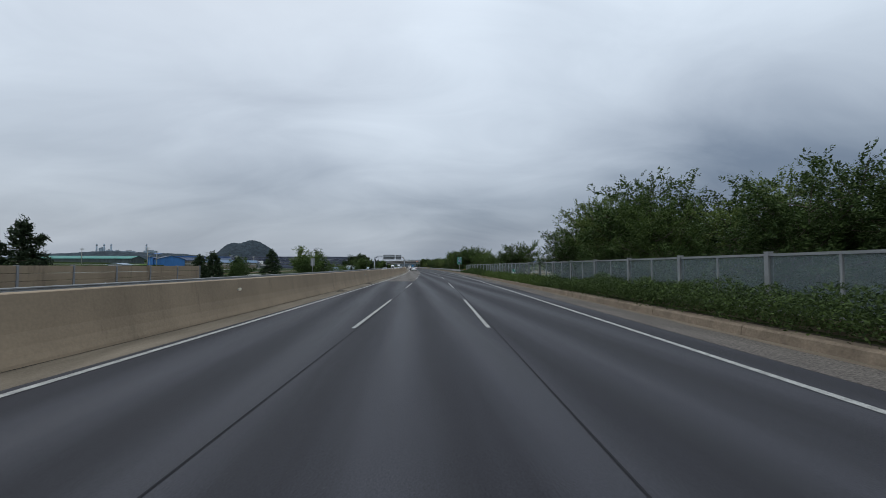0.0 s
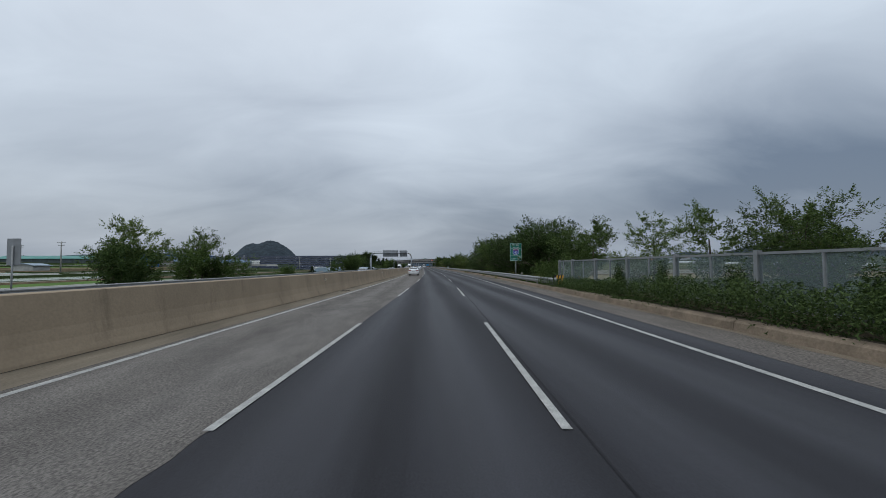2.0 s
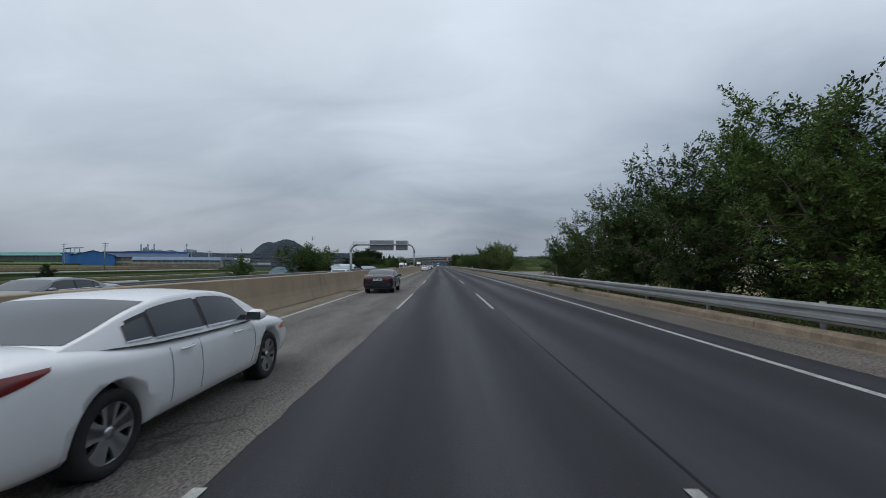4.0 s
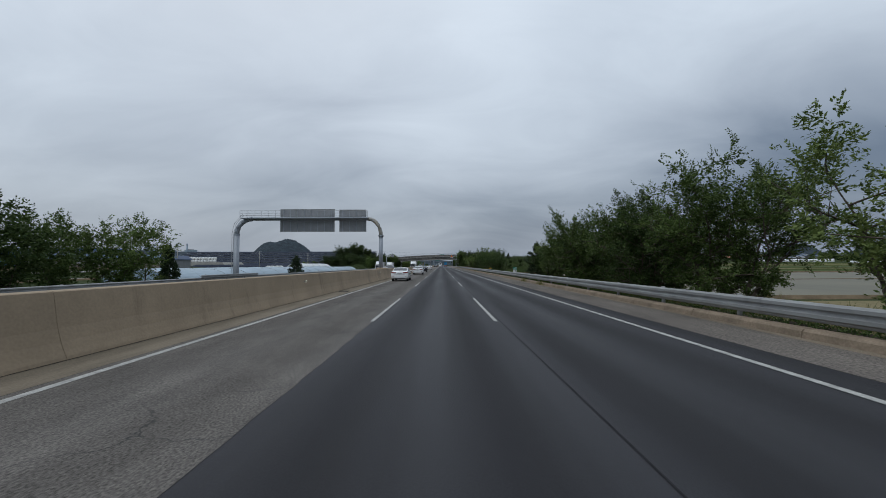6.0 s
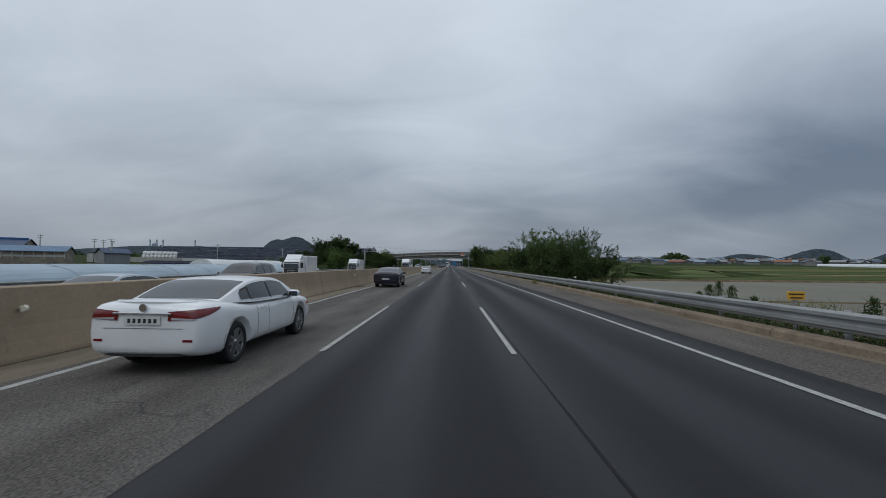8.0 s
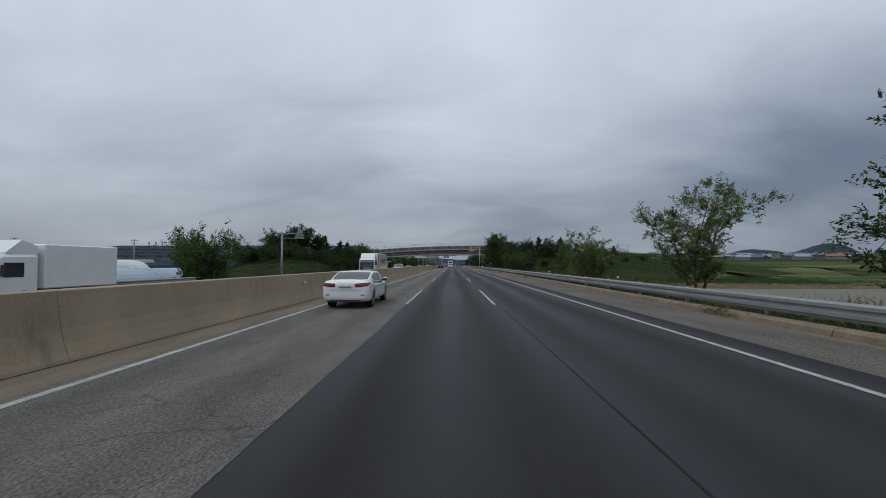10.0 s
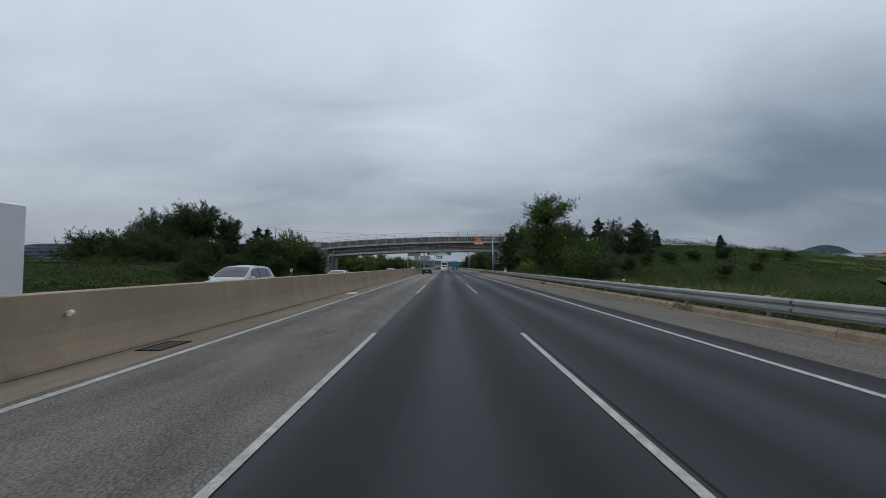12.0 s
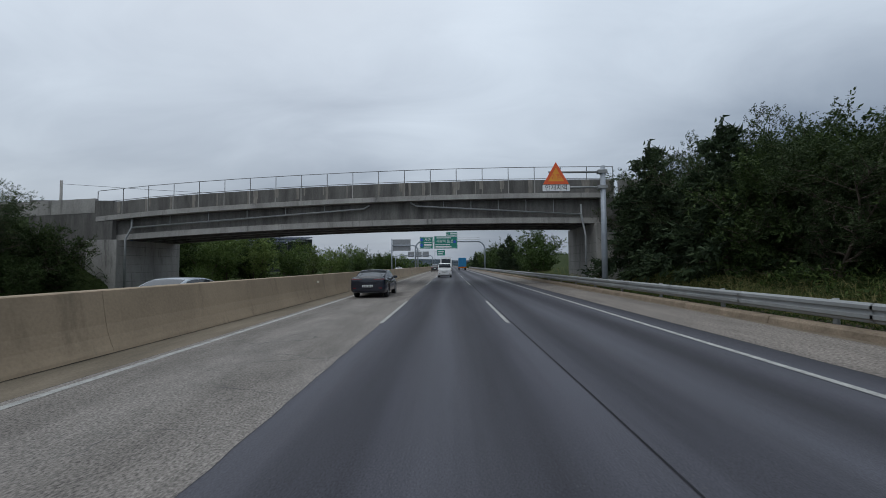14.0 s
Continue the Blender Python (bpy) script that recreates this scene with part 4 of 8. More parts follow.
def plate(bm, x0, x1, z0, z1, y, t=0.02, r=0.0):
    """An upright panel in the plane y, its corners rounded by r."""
    pts = []
    if r:
        for cx, cz, a0 in ((x1 - r, z1 - r, 0), (x0 + r, z1 - r, 90), (x0 + r, z0 + r, 180), (x1 - r, z0 + r, 270)):
            pts += [(cx + r * math.cos(radians(a0 + 30 * k)), cz + r * math.sin(radians(a0 + 30 * k))) for k in range(4)]
    else:
        pts = [(x1, z1), (x0, z1), (x0, z0), (x1, z0)]
    loft(bm, [[(x, yy, z) for x, z in pts] for yy in (y, y + t)])


def bar(bm, x0, x1, z0, z1, y):
    plate(bm, x0, x1, z0, z1, y, 0.006)


def junction_sign():
    t = thing("road_sign", "green junction sign with route shield and arrow on a steel post", "road sign", (9.32, 112.0, 0))
    w, z0, z1 = 0.67, 2.2, 4.22
    bm = bmesh.new()
    tube(bm, [(0, 0.12, -0.3), (0, 0.12, 3.9)], 0.075, 12)
    part("post", bm, M_GALV, t, smooth=True)
    bm = bmesh.new()
    plate(bm, -w, w, z0, z1, 0, 0.03, 0.05)
    part("panel", bm, M_GREEN, t)
    bm = bmesh.new()
    for a, b, c, d in ((-w + 0.02, w - 0.02, z1 - 0.05, z1 - 0.025), (-w + 0.02, w - 0.02, z0 + 0.025, z0 + 0.05), (-w + 0.02, -w + 0.045, z0 + 0.05, z1 - 0.05), (w - 0.045, w - 0.02, z0 + 0.05, z1 - 0.05),
                       (-w + 0.045, w - 0.045, 3.60, 3.62), (-w + 0.045, w - 0.045, 2.80, 2.82)):
        bar(bm, a, b, c, d, -0.006)
    part("border", bm, M_WHITE, t)
    words("분기점", 0.30, M_WHITE, t, (0, -0.006, 4.0))
    words("Junction", 0.2, M_WHITE, t, (0, -0.006, 3.73))
    words("1.5km", 0.22, M_WHITE, t, (-0.26, -0.006, 2.42))
    # shield
    def shield(s, y):
        h = [(0, 0.36), (0.12, 0.31), (0.25, 0.36), (0.35, 0.22), (0.33, 0.05), (0.36, -0.12), (0.26, -0.27), (0.0, -0.36)]
        pts = [(x * s, z * s) for x, z in h] + [(-x * s, z * s) for x, z in reversed(h[1:-1])]
        b = bmesh.new()
        loft(b, [[(x, yy, 3.21 + z) for x, z in pts] for yy in (y, y + 0.004)])
        return b
    part("shield_edge", shield(1.0, -0.006), M_WHITE, t)
    part("shield", shield(0.88, -0.011), M_BLUE, t)
    bm = bmesh.new()
    loft(bm, [[(x, yy, 3.21 + z) for x, z in ((-0.29, 0.16), (0.29, 0.16), (0.24, 0.28), (0.1, 0.26), (0, 0.3), (-0.1, 0.26), (-0.24, 0.28))] for yy in (-0.016, -0.012)])
    part("shield_band", bm, M_RED, t)
    words("40", 0.36, M_WHITE, t, (0, -0.016, 3.13))
    bm = bmesh.new()
    bar(bm, 0.22, 0.31, 2.30, 2.60, -0.006)
    bar(bm, 0.22, 0.42, 2.56, 2.66, -0.0065)
    loft(bm, [[(x, yy, z) for x, z in ((0.42, 2.48), (0.58, 2.61), (0.42, 2.74))] for yy in (-0.0068, 0)])
    part("arrow", bm, M_WHITE, t)


junction_sign()


def distance_post(x, y, lower):
    t = thing("distance_marker", "small green and white distance marker plate on a post", "distance marker", (x, y, 0), "distance markers")
    bm = bmesh.new()
    tube(bm, [(0, 0.03, -0.4), (0, 0.03, 1.1)], 0.03, 8)
    part("post", bm, M_GALV, t, smooth=True)
    bm = bmesh.new()
    plate(bm, -0.21, 0.21, 0.76, 1.34, 0, 0.012, 0.03)
    part("panel", bm, M_WHITE, t)
    bm = bmesh.new()
    plate(bm, -0.2, 0.2, 1.06, 1.33, -0.004, 0.004, 0.02)
    part("green_field", bm, M_GREEN, t)
    words("4", 0.28, M_WHITE, t, (0.0, -0.008, 1.195))
    words(lower, 0.28, M_BLACK, t, (0.03, -0.004, 0.91))


distance_post(9.35, 43.3, "6")
distance_post(9.1, 248.1, "4")
distance_post(9.5, 448.3, "2")


def hazard_board():
    t = thing("hazard_board", "black and yellow striped hazard board at the end of the guardrail", "hazard board", (8.62, 93.6, 0))
    bm = bmesh.new()
    box(bm, -0.3, 0.36, 0.02, 0.06, 0.28, 0.98, 0.01)
    part("panel", bm, M_BLACK, t)
    for k in range(3):
        bm = bmesh.new()
        a = -0.3 + 0.02 + 0.2 * k
        loft(bm, [[(a, yy, 0.62 - 0.3), (a + 0.1, yy, 0.32), (a + 0.26, yy, 0.96), (a + 0.16, yy, 0.96)] for yy in (0.012, 0.018)])
        part("stripe", bm, M_YELLOW, t)
    bm = bmesh.new()
    tube(bm, [(0.03, 0.1, -0.3), (0.03, 0.1, 0.9)], 0.05, 8)
    part("post", bm, M_GALV, t)
    bm = bmesh.new()
    tube(bm, [(-0.2, -0.3 + 0.3, 0.3), (-0.2, 0.0, 0.82)], 0.09, 12)
    part("rail_end", bm, M_GALV, t, smooth=True)


hazard_board()


def yellow_board():
    t = thing("warning_board", "small orange-yellow notice board on a short post", "notice board", (9.0, 271.9, -0.12))
    bm = bmesh.new()
    plate(bm, -0.21, 0.21, 1.03, 1.23, 0, 0.02, 0.03)
    part("panel", bm, M_YELLOW, t)
    bm = bmesh.new()
    bar(bm, -0.18, 0.18, 1.145, 1.18, -0.004)
    bar(bm, -0.14, 0.15, 1.06, 1.09, -0.004)
    part("writing", bm, M_BLACK, t)
    bm = bmesh.new()
    tube(bm, [(0, 0.05, -0.5), (0, 0.05, 1.18)], 0.03, 8)
    part("post", bm, M_GALV, t)


yellow_board()


def delineator(x, y, z):
    t = thing("delineator", "round white reflector on a short bracket", "reflector", (x, y, z), "reflectors along the barrier")
    bm = bmesh.new()
    tube(bm, [(-0.02, 0, -0.03), (0.07, -0.02, 0)], 0.02, 8)
    part("bracket", bm, M_GALV, t)
    bm = bmesh.new()
    tube(bm, [(0.09, 0.03, 0.0), (0.09, -0.03, 0.0)], 0.055, 14)
    part("disc", bm, M_REFLECTOR, t)


for yy in (12.6, 38.8, 64.6, 90.5, 116.4, 142, 167, 193, 219, 243.5, 268.5, 292, 316, 340.5, 365, 389.5, 414.3, 430.5, 447, 465, 490, 515):
    delineator(-6.54, yy, 0.85)
for yy in (104.3, 165, 227, 289, 318, 345, 361, 404, 447, 492):
    delineator(kerb_x(yy) + 0.36, yy, 0.93)


def drain(y):
    t = thing("drain_grate", "rusty iron drain grate set in the verge", "drain grate", (-5.85, y, 0), "drain grates")
    bm = bmesh.new()
    for a, b, c, d in ((-0.25, 0.25, -0.5, -0.46), (-0.25, 0.25, 0.46, 0.5), (-0.25, -0.21, -0.46, 0.46), (0.21, 0.25, -0.46, 0.46)):
        box(bm, a, b, c, d, 0.0, 0.016)
    part("frame", bm, M_SEAM, t)
    bm = bmesh.new()
    box(bm, -0.02, 0.02, -0.46, 0.46, 0.0, 0.014)
    me = finish(bm, "bar", M_BARK)
    for k in range(5):
        share("bar", me, t, pose(-0.16 + 0.08 * k, 0, 0))


for yy in (25.6, 37.8, 59.7, 93.2, 114.6, 126.0, 159.5, 192, 224.4, 258, 291, 325, 358, 391):
    drain(yy)
bm = bmesh.new()
box(bm, -6.05, -5.5, 407.0, 407.9, 0.0, 0.012)
tagged(part("steel_plate", bm, M_WHITE), "pale steel cover plate lying on the verge", "cover plate")


# ---- noise barrier and hedge ----
def noise_barrier():
    t = thing("noise_barrier", "see-through noise barrier with steel posts and clear panels", "noise barrier", kind="structure")
    X, y0, y1 = 9.5, -34.75, 96.2
    stops = [y0 + 2.0 * k for k in range(66)] + [y1]

    def beam(name, half, z0, z1, mat):
        bm = bmesh.new()
        loft(bm, [[(X - half, y, z0), (X + half, y, z0), (X + half, y, z1), (X - half, y, z1)] for y in stops])
        part(name, bm, mat, t)

    beam("footing", 0.14, -0.2, 0.42, M_KERB)
    beam("top_rail", 0.035, 1.93, 2.0, M_GALV)
    beam("bottom_rail", 0.03, 0.42, 0.5, M_GALV)
    bm = bmesh.new()
    for a in (-0.075, 0.065):
        box(bm, a, a + 0.012, -0.075, 0.075, 0.42, 2.06)
    box(bm, -0.063, 0.065, -0.005, 0.005, 0.42, 2.06)
    main = finish(bm, "post", M_GALV)
    bm = bmesh.new()
    box(bm, -0.03, 0.03, -0.03, 0.03, 0.5, 1.93)
    thin = finish(bm, "mullion", M_GALV)
    bm = bmesh.new()
    box(bm, -0.006, 0.006, -0.96, 0.96, 0.5, 1.93)
    pane = finish(bm, "panel", M_PANE)
    for k, (a, b) in enumerate(zip(stops, stops[1:])):
        share("mullion" if k % 2 else "post", thin if k % 2 else main, t, pose(X, a, 0))
        share("panel", pane, t, pose(X, (a + b) / 2, 0) @ Matrix.Diagonal((1, (b - a) / 2, 1, 1)))
    share("post", main, t, pose(X, y1, 0))


noise_barrier()


def leaf_strip(name, label, category, mat, count, size, place, tall=1.0, seed=3, upright=0.0):
    rng = np.random.default_rng(seed)
    c = np.array([place(rng) for _ in range(count)])
    ax = rng.normal(size=(count, 3)) + np.array([0, 0, upright])
    sz = size * rng.uniform(0.6, 1.4, count)
    ob = new(name, cards(name, c, ax, sz * 0.55 / tall, sz * 1.4 * tall, mat, rng, sky=0.0 if upright else 1.2))
    return tagged(ob, label, category, kind="stuff")


def hedge_place(rng):
    y = rng.uniform(-20, 58)
    y = y if y < 30 else y + 38 * (y - 30) / 28 * 0.34 + 26
    u = rng.uniform(0, 1)
    crest = (0.72 + 0.26 * min(1, max(0, (24 - y) / 6)) + 0.36 * min(1, max(0, (y - 62) / 6)) - 0.46 * min(1, max(0, (y - 82) / 5))) + 0.3 * noise.noise(Vector((y * 0.35, 1.0, u * 2))) + 0.28 * noise.noise(Vector((y * 1.3, 4.0, u * 3))) 
    k = kerb_x(y) + 0.1
    x = k + (9.42 - k) * u
    dome = math.sin(math.pi * min(1, 0.12 + u * 0.9)) ** 0.5
    z = 0.12 + crest * dome * math.sqrt(rng.uniform(0.05, 1.1))
    if y > 60 and noise.noise(Vector((y * 0.5, 9, 0))) < -0.25:
        z = min(z, 0.25)
    return (x + rng.normal() * 0.06, y, z)


def grass_place(rng):
    y = rng.uniform(27, 60)
    k = kerb_x(y) + 0.12
    u = rng.uniform(0, 1)
    high = (0.75 + 0.3 * noise.noise(Vector((y * 0.4, 2, 0))) + 0.2 * noise.noise(Vector((y * 1.6, 6, 0)))) * math.sin(math.pi * min(1, 0.15 + u * 0.85)) ** 0.5
    return (k + (9.4 - k) * u, y, 0.1 + high * rng.uniform(0, 1))


leaf_strip("tall_grass", "tall green grass bending over the kerb", "grass", M_BLADE, 90000, 0.1, grass_place, 3.0, 12, 1.3)
leaf_strip("hedge", "dense low green hedge between kerb and noise barrier", "hedge", M_HEDGE, 150000, 0.065, hedge_place)


def spill_place(rng):
    y = rng.choice((60, 66, 72, 75, 80, 84, 88)) + rng.normal() * 0.7
    if rng.uniform() < 0.5:
        y = rng.choice((66, 70, 74, 78, 82, 86)) + rng.normal() * 0.22
        return (9.36 + rng.normal() * 0.06, y, 0.6 + abs(rng.normal()) * 0.5)
    return (kerb_x(y) + 0.0 + rng.uniform(0, 1.6), y, rng.uniform(0.05, 0.9))


leaf_strip("weeds_on_barrier", "wild climbing weeds spilling over the kerb", "weeds", M_LEAFDARK, 16000, 0.065, spill_place, seed=8)


def verge_place(rng):
    y = 96 + 420 * rng.uniform(0, 1)
    k = kerb_x(y) + 0.8
    x = k + rng.exponential(1.6)
    dense = 0.4 + 0.75 * max(0, noise.noise(Vector((y * 0.2, x * 0.3, 0)))) + 0.15 * noise.noise(Vector((y, x, 0)))
    return (x, y, ground_z(x, y) + rng.uniform(0, 1) * dense)


leaf_strip("verge_grass", "rough tall grass and weeds behind the guardrail", "grass", M_WEED, 150000, 0.085, verge_place, 2.8, 4, 1.6)


def kerb_weed_place(rng):
    y = rng.choice((57, 63, 118, 131, 158, 164, 232, 239, 300, 318, 336, 371, 398, 420)) + rng.normal() * 0.5
    return (kerb_x(y) + rng.normal() * 0.1 + 0.05, y, abs(rng.normal()) * 0.14 + 0.03)


leaf_strip("kerb_weeds", "small dusty weeds growing along the kerb", "weeds", M_WEED, 2600, 0.09, kerb_weed_place, 1.4, 6, 0.8)


def dry_place(rng):
    y = 345 + 33 * rng.uniform(0, 1)
    x = kerb_x(y) + 1.2 + abs(rng.normal()) * 1.1
    tuft = max(0.1, 0.5 + 0.9 * noise.noise(Vector((x * 0.6, y * 0.6, 12))))
    return (x, y, ground_z(x, y) + rng.uniform(0, 1.2) * tuft)


def rail_foot_place(rng):
    y = rng.uniform(96, 470)
    return (kerb_x(y) + 0.52 + rng.uniform(0, 0.45), y, 0.12 + 0.42 * rng.uniform(0, 1) ** 1.3 * (0.75 + 0.5 * noise.noise(Vector((y * 0.7, 3, 5)))))


leaf_strip("rail_foot_weeds", "dark matted weeds under the guardrail", "weeds", M_LEAFDARK, 60000, 0.075, rail_foot_place, 1.5, 41, 0.8)


def plume_place(rng):
    x, y, high = ((9.75, 275.9, 1.25), (9.7, 275.2, 1.12), (9.8, 276.5, 1.1), (9.9, 274.5, 0.85), (10.0, 277.4, 0.8), (9.4, 270.5, 1.12))[rng.integers(0, 6)]
    z = high * rng.uniform(0, 1)
    wide = 0.03 + 0.13 * (1 - z / high)
    return (x + rng.normal() * wide, y + rng.normal() * wide * 1.6, z - 0.05)


leaf_strip("feathery_weeds", "tall feathery dark green weeds behind the guardrail", "weeds", M_LEAFDARK, 3600, 0.06, plume_place, 1.9, 43, 1.0)


M_DRYWEED = leafy("dry_weeds", (0.07, 0.055, 0.032), (0.17, 0.125, 0.075))
leaf_strip("dry_weeds", "dry brown and olive weeds behind the guardrail", "weeds", M_DRYWEED, 9000, 0.11, dry_place, 1.8, 23, 1.2)


M_SCRUB = leafy("scrub_leaves", (0.022, 0.042, 0.012), (0.07, 0.1, 0.028), 0.2)


def mound(x, y, high):
    """Height of the tangled growth at a spot: rounded bushes with low gaps between them."""
    a = noise.noise(Vector((x * 0.22, y * 0.22, 4))) + 0.6 * noise.noise(Vector((x * 0.6, y * 0.6, 8))) + 0.3 * noise.noise(Vector((x * 1.7, y * 1.7, 3)))
    return high * max(0.12, 0.3 + a)


def bank_place(rng):
    x, y = 14 + 76 * rng.uniform(0, 1) ** 1.2, rng.uniform(408, 478)
    return (x, y, ground_z(x, y) + mound(x, y, 1.5) * math.sqrt(rng.uniform(0.02, 1.1)))


leaf_strip("bank_scrub", "tangled green scrub covering the bank", "scrub", M_SCRUB, 190000, 0.15, bank_place, 1.2, 9)


def khaki_place(rng):
    y = rng.uniform(380, 476)
    x = kerb_x(y) + 0.7 + rng.uniform(0, 5.5)
    return (x, y, ground_z(x, y) + rng.uniform(0, 0.75) * max(0.15, 0.6 + noise.noise(Vector((x * 0.5, y * 0.3, 6)))))


leaf_strip("khaki_grass", "dry pale grass and weeds at the foot of the bank", "grass", M_WEED, 60000, 0.09, khaki_place, 2.6, 14, 1.5)


def slope_place(rng):
    x, y = -26.5 - 50 * rng.uniform(0, 1) ** 1.3, rng.uniform(376, 478)
    return (x, y, ground_z(x, y) + mound(x, y, 1.2) * math.sqrt(rng.uniform(0.02, 1.1)))


leaf_strip("slope_scrub", "dark tangled scrub and tall weeds covering the slope", "scrub", M_SCRUB, 170000, 0.14, slope_place, 1.2, 19)


# ---- sign gantry over the far carriageway ----
def elbow(x_post, x_beam, z0, z1, n=7):
    return [(x_post + (x_beam - x_post) * (1 - math.cos(math.pi / 2 * k / n)), 0, z0 + (z1 - z0) * math.sin(math.pi / 2 * k / n)) for k in range(n + 1)]


def sign_back(t, x0, x1, z0, z1, y):
    bm = bmesh.new()
    plate(bm, x0, x1, z0, z1, y, 0.03)
    p = part("panel_back", bm, M_SIGNBACK, t, "grey aluminium back of a road sign")
    n = max(3, round((x1 - x0) / 0.85))
    bm = bmesh.new()
    box(bm, -0.03, 0.03, y - 0.07, y - 0.002, z0 + 0.02, z1 - 0.02)
    me = finish(bm, "rib", M_STEELDARK)
    for k in range(n):
        share("rib", me, p, pose(x0 + (x1 - x0) * (k + 0.5) / n, 0, 0))
    for a, b, c, d in ((x0, x1, z1 - 0.06, z1), (x0, x1, z0, z0 + 0.06), (x0, x0 + 0.06, z0 + 0.06, z1 - 0.06), (x1 - 0.06, x1, z0 + 0.06, z1 - 0.06)):
        bm = bmesh.new()
        box(bm, a, b, y - 0.05, y - 0.003, c, d)
        part("edge_frame", bm, M_GALV, p)
    return p


def gantry_near():
    t = thing("sign_gantry", "grey steel sign gantry with two sign backs and a railed walkway", "sign gantry", (0, 249.9, 0))
    xr, xl, zb = -7.35, -25.4, 7.45
    bm = bmesh.new()
    tube(bm, [(xr, 0, 1.1), (xr, 0, 5.3)], 0.25, 16)
    part("post", bm, M_STEELDARK, t, smooth=True)
    bm = bmesh.new()
    tube(bm, elbow(xr, xr - 1.6, 5.3, zb), 0.235, 16)
    part("elbow", bm, material("ochre_mottled_steel", (0.30, 0.25, 0.17), 0.5, metal=0.2, vary=0.2, scale=1.2, colour2=(0.28, 0.31, 0.34)), t, "grey steel elbow with ochre mottling", smooth=True)
    bm = bmesh.new()
    tube(bm, [(xl, 0, -3.2), (xl, 0, 5.5)], 0.33, 16)
    part("post", bm, M_STEELDARK, t, smooth=True)
    bm = bmesh.new()
    tube(bm, elbow(xl, xl + 1.9, 5.5, zb), 0.30, 16)
    part("elbow", bm, M_STEELDARK, t, smooth=True)
    for x, z in ((xr, 5.3), (xl, 5.5)):
        bm = bmesh.new()
        tube(bm, [(x, 0, z - 0.07), (x, 0, z + 0.07)], 0.38, 12)
        part("flange", bm, M_STEELDARK, t)
    bm = bmesh.new()
    tube(bm, [(xl + 1.8, 0, zb), (xr - 1.5, 0, zb)], 0.22, 12)
    part("beam", bm, M_STEELDARK, t, smooth=True)
    # walkway
    bm = bmesh.new()
    box(bm, -24.6, -8.9, -0.9, -0.25, zb - 0.02, zb + 0.06)
    part("walkway", bm, M_STEELDARK, t)
    for z in (0.35, 0.62, 0.92):
        bm = bmesh.new()
        tube(bm, [(-24.6, -0.9, zb + z), (-8.9, -0.9, zb + z)], 0.022, 6)
        part("railing", bm, M_GALV, t)
    bm = bmesh.new()
    tube(bm, [(0, -0.9, zb), (0, -0.9, zb + 0.93)], 0.02, 6)
    me = finish(bm, "baluster", M_GALV)
    for k in range(19):
        share("baluster", me, t, pose(-24.6 + 15.7 * k / 18, 0, 0))
    sign_back(t, -20.1, -13.25, 5.85, 8.72, 0.35)
    sign_back(t, -12.65, -9.25, 5.85, 8.66, 0.35)
    # ladder on the outer post
    for dy in (-0.2, 0.2):
        bm = bmesh.new()
        tube(bm, [(xl - 0.5, dy, -1.2), (xl - 0.5, dy, 5.6), (xl - 0.2, dy, 6.9), (xl + 0.8, dy, 8.0)], 0.022, 6)
        part("ladder_rail", bm, M_GALV, t)
    bm = bmesh.new()
    tube(bm, [(xl - 0.5, -0.2, 0), (xl - 0.5, 0.2, 0)], 0.016, 6)
    me = finish(bm, "rung", M_GALV)
    for k in range(20):
        share("rung", me, t, pose(0, 0, -0.8 + 0.33 * k))
    bm = bmesh.new()
    box(bm, xr - 0.5, xr + 0.72, -0.9, 0.9, -0.3, 1.32, 0.08)
    part("plinth", bm, M_BARRIER, t, "concrete plinth built into the barrier")


gantry_near()
build_guardrail(238, 248.5, lambda y: -22.8, 0.72, 1, "short galvanised guardrail shielding the gantry post")


def roadside_triangle():
    t = thing("road_sign", "back of a triangular road sign on a cantilever steel post", "road sign", (-24.1, 379.9, 0))
    bm = bmesh.new()
    tube(bm, [(0, 0, -0.8), (0, 0, 6.1)], [0.17, 0.12], 14)
    part("post", bm, M_STEELDARK, t, smooth=True)
    for z in (5.3, 5.95):
        bm = bmesh.new()
        tube(bm, [(-0.25, 0, z), (2.9, 0, z)], 0.055, 10)
        part("arm", bm, M_GALV, t, smooth=True)
        bm = bmesh.new()
        box(bm, -0.16, 0.2, -0.17, 0.17, z - 0.1, z + 0.1, 0.02)
        part("clamp", bm, M_GALV, t)
    bm = bmesh.new()
    loft(bm, [[(x, yy, z) for x, z in ((1.85, 5.62), (3.15, 5.62), (2.5, 6.8))] for yy in (0.08, 0.11)])
    part("triangle", bm, M_SIGNBACK, t, "grey back of a triangular sign")
    bm = bmesh.new()
    plate(bm, 1.85, 3.15, 5.2, 5.52, 0.08, 0.03)
    part("plate", bm, M_SIGNBACK, t)
    for x in (2.2, 2.8):
        bm = bmesh.new()
        box(bm, x - 0.03, x + 0.03, 0.03, 0.079, 5.22, 6.15)
        part("bracket", bm, M_STEELDARK, t)


roadside_triangle()


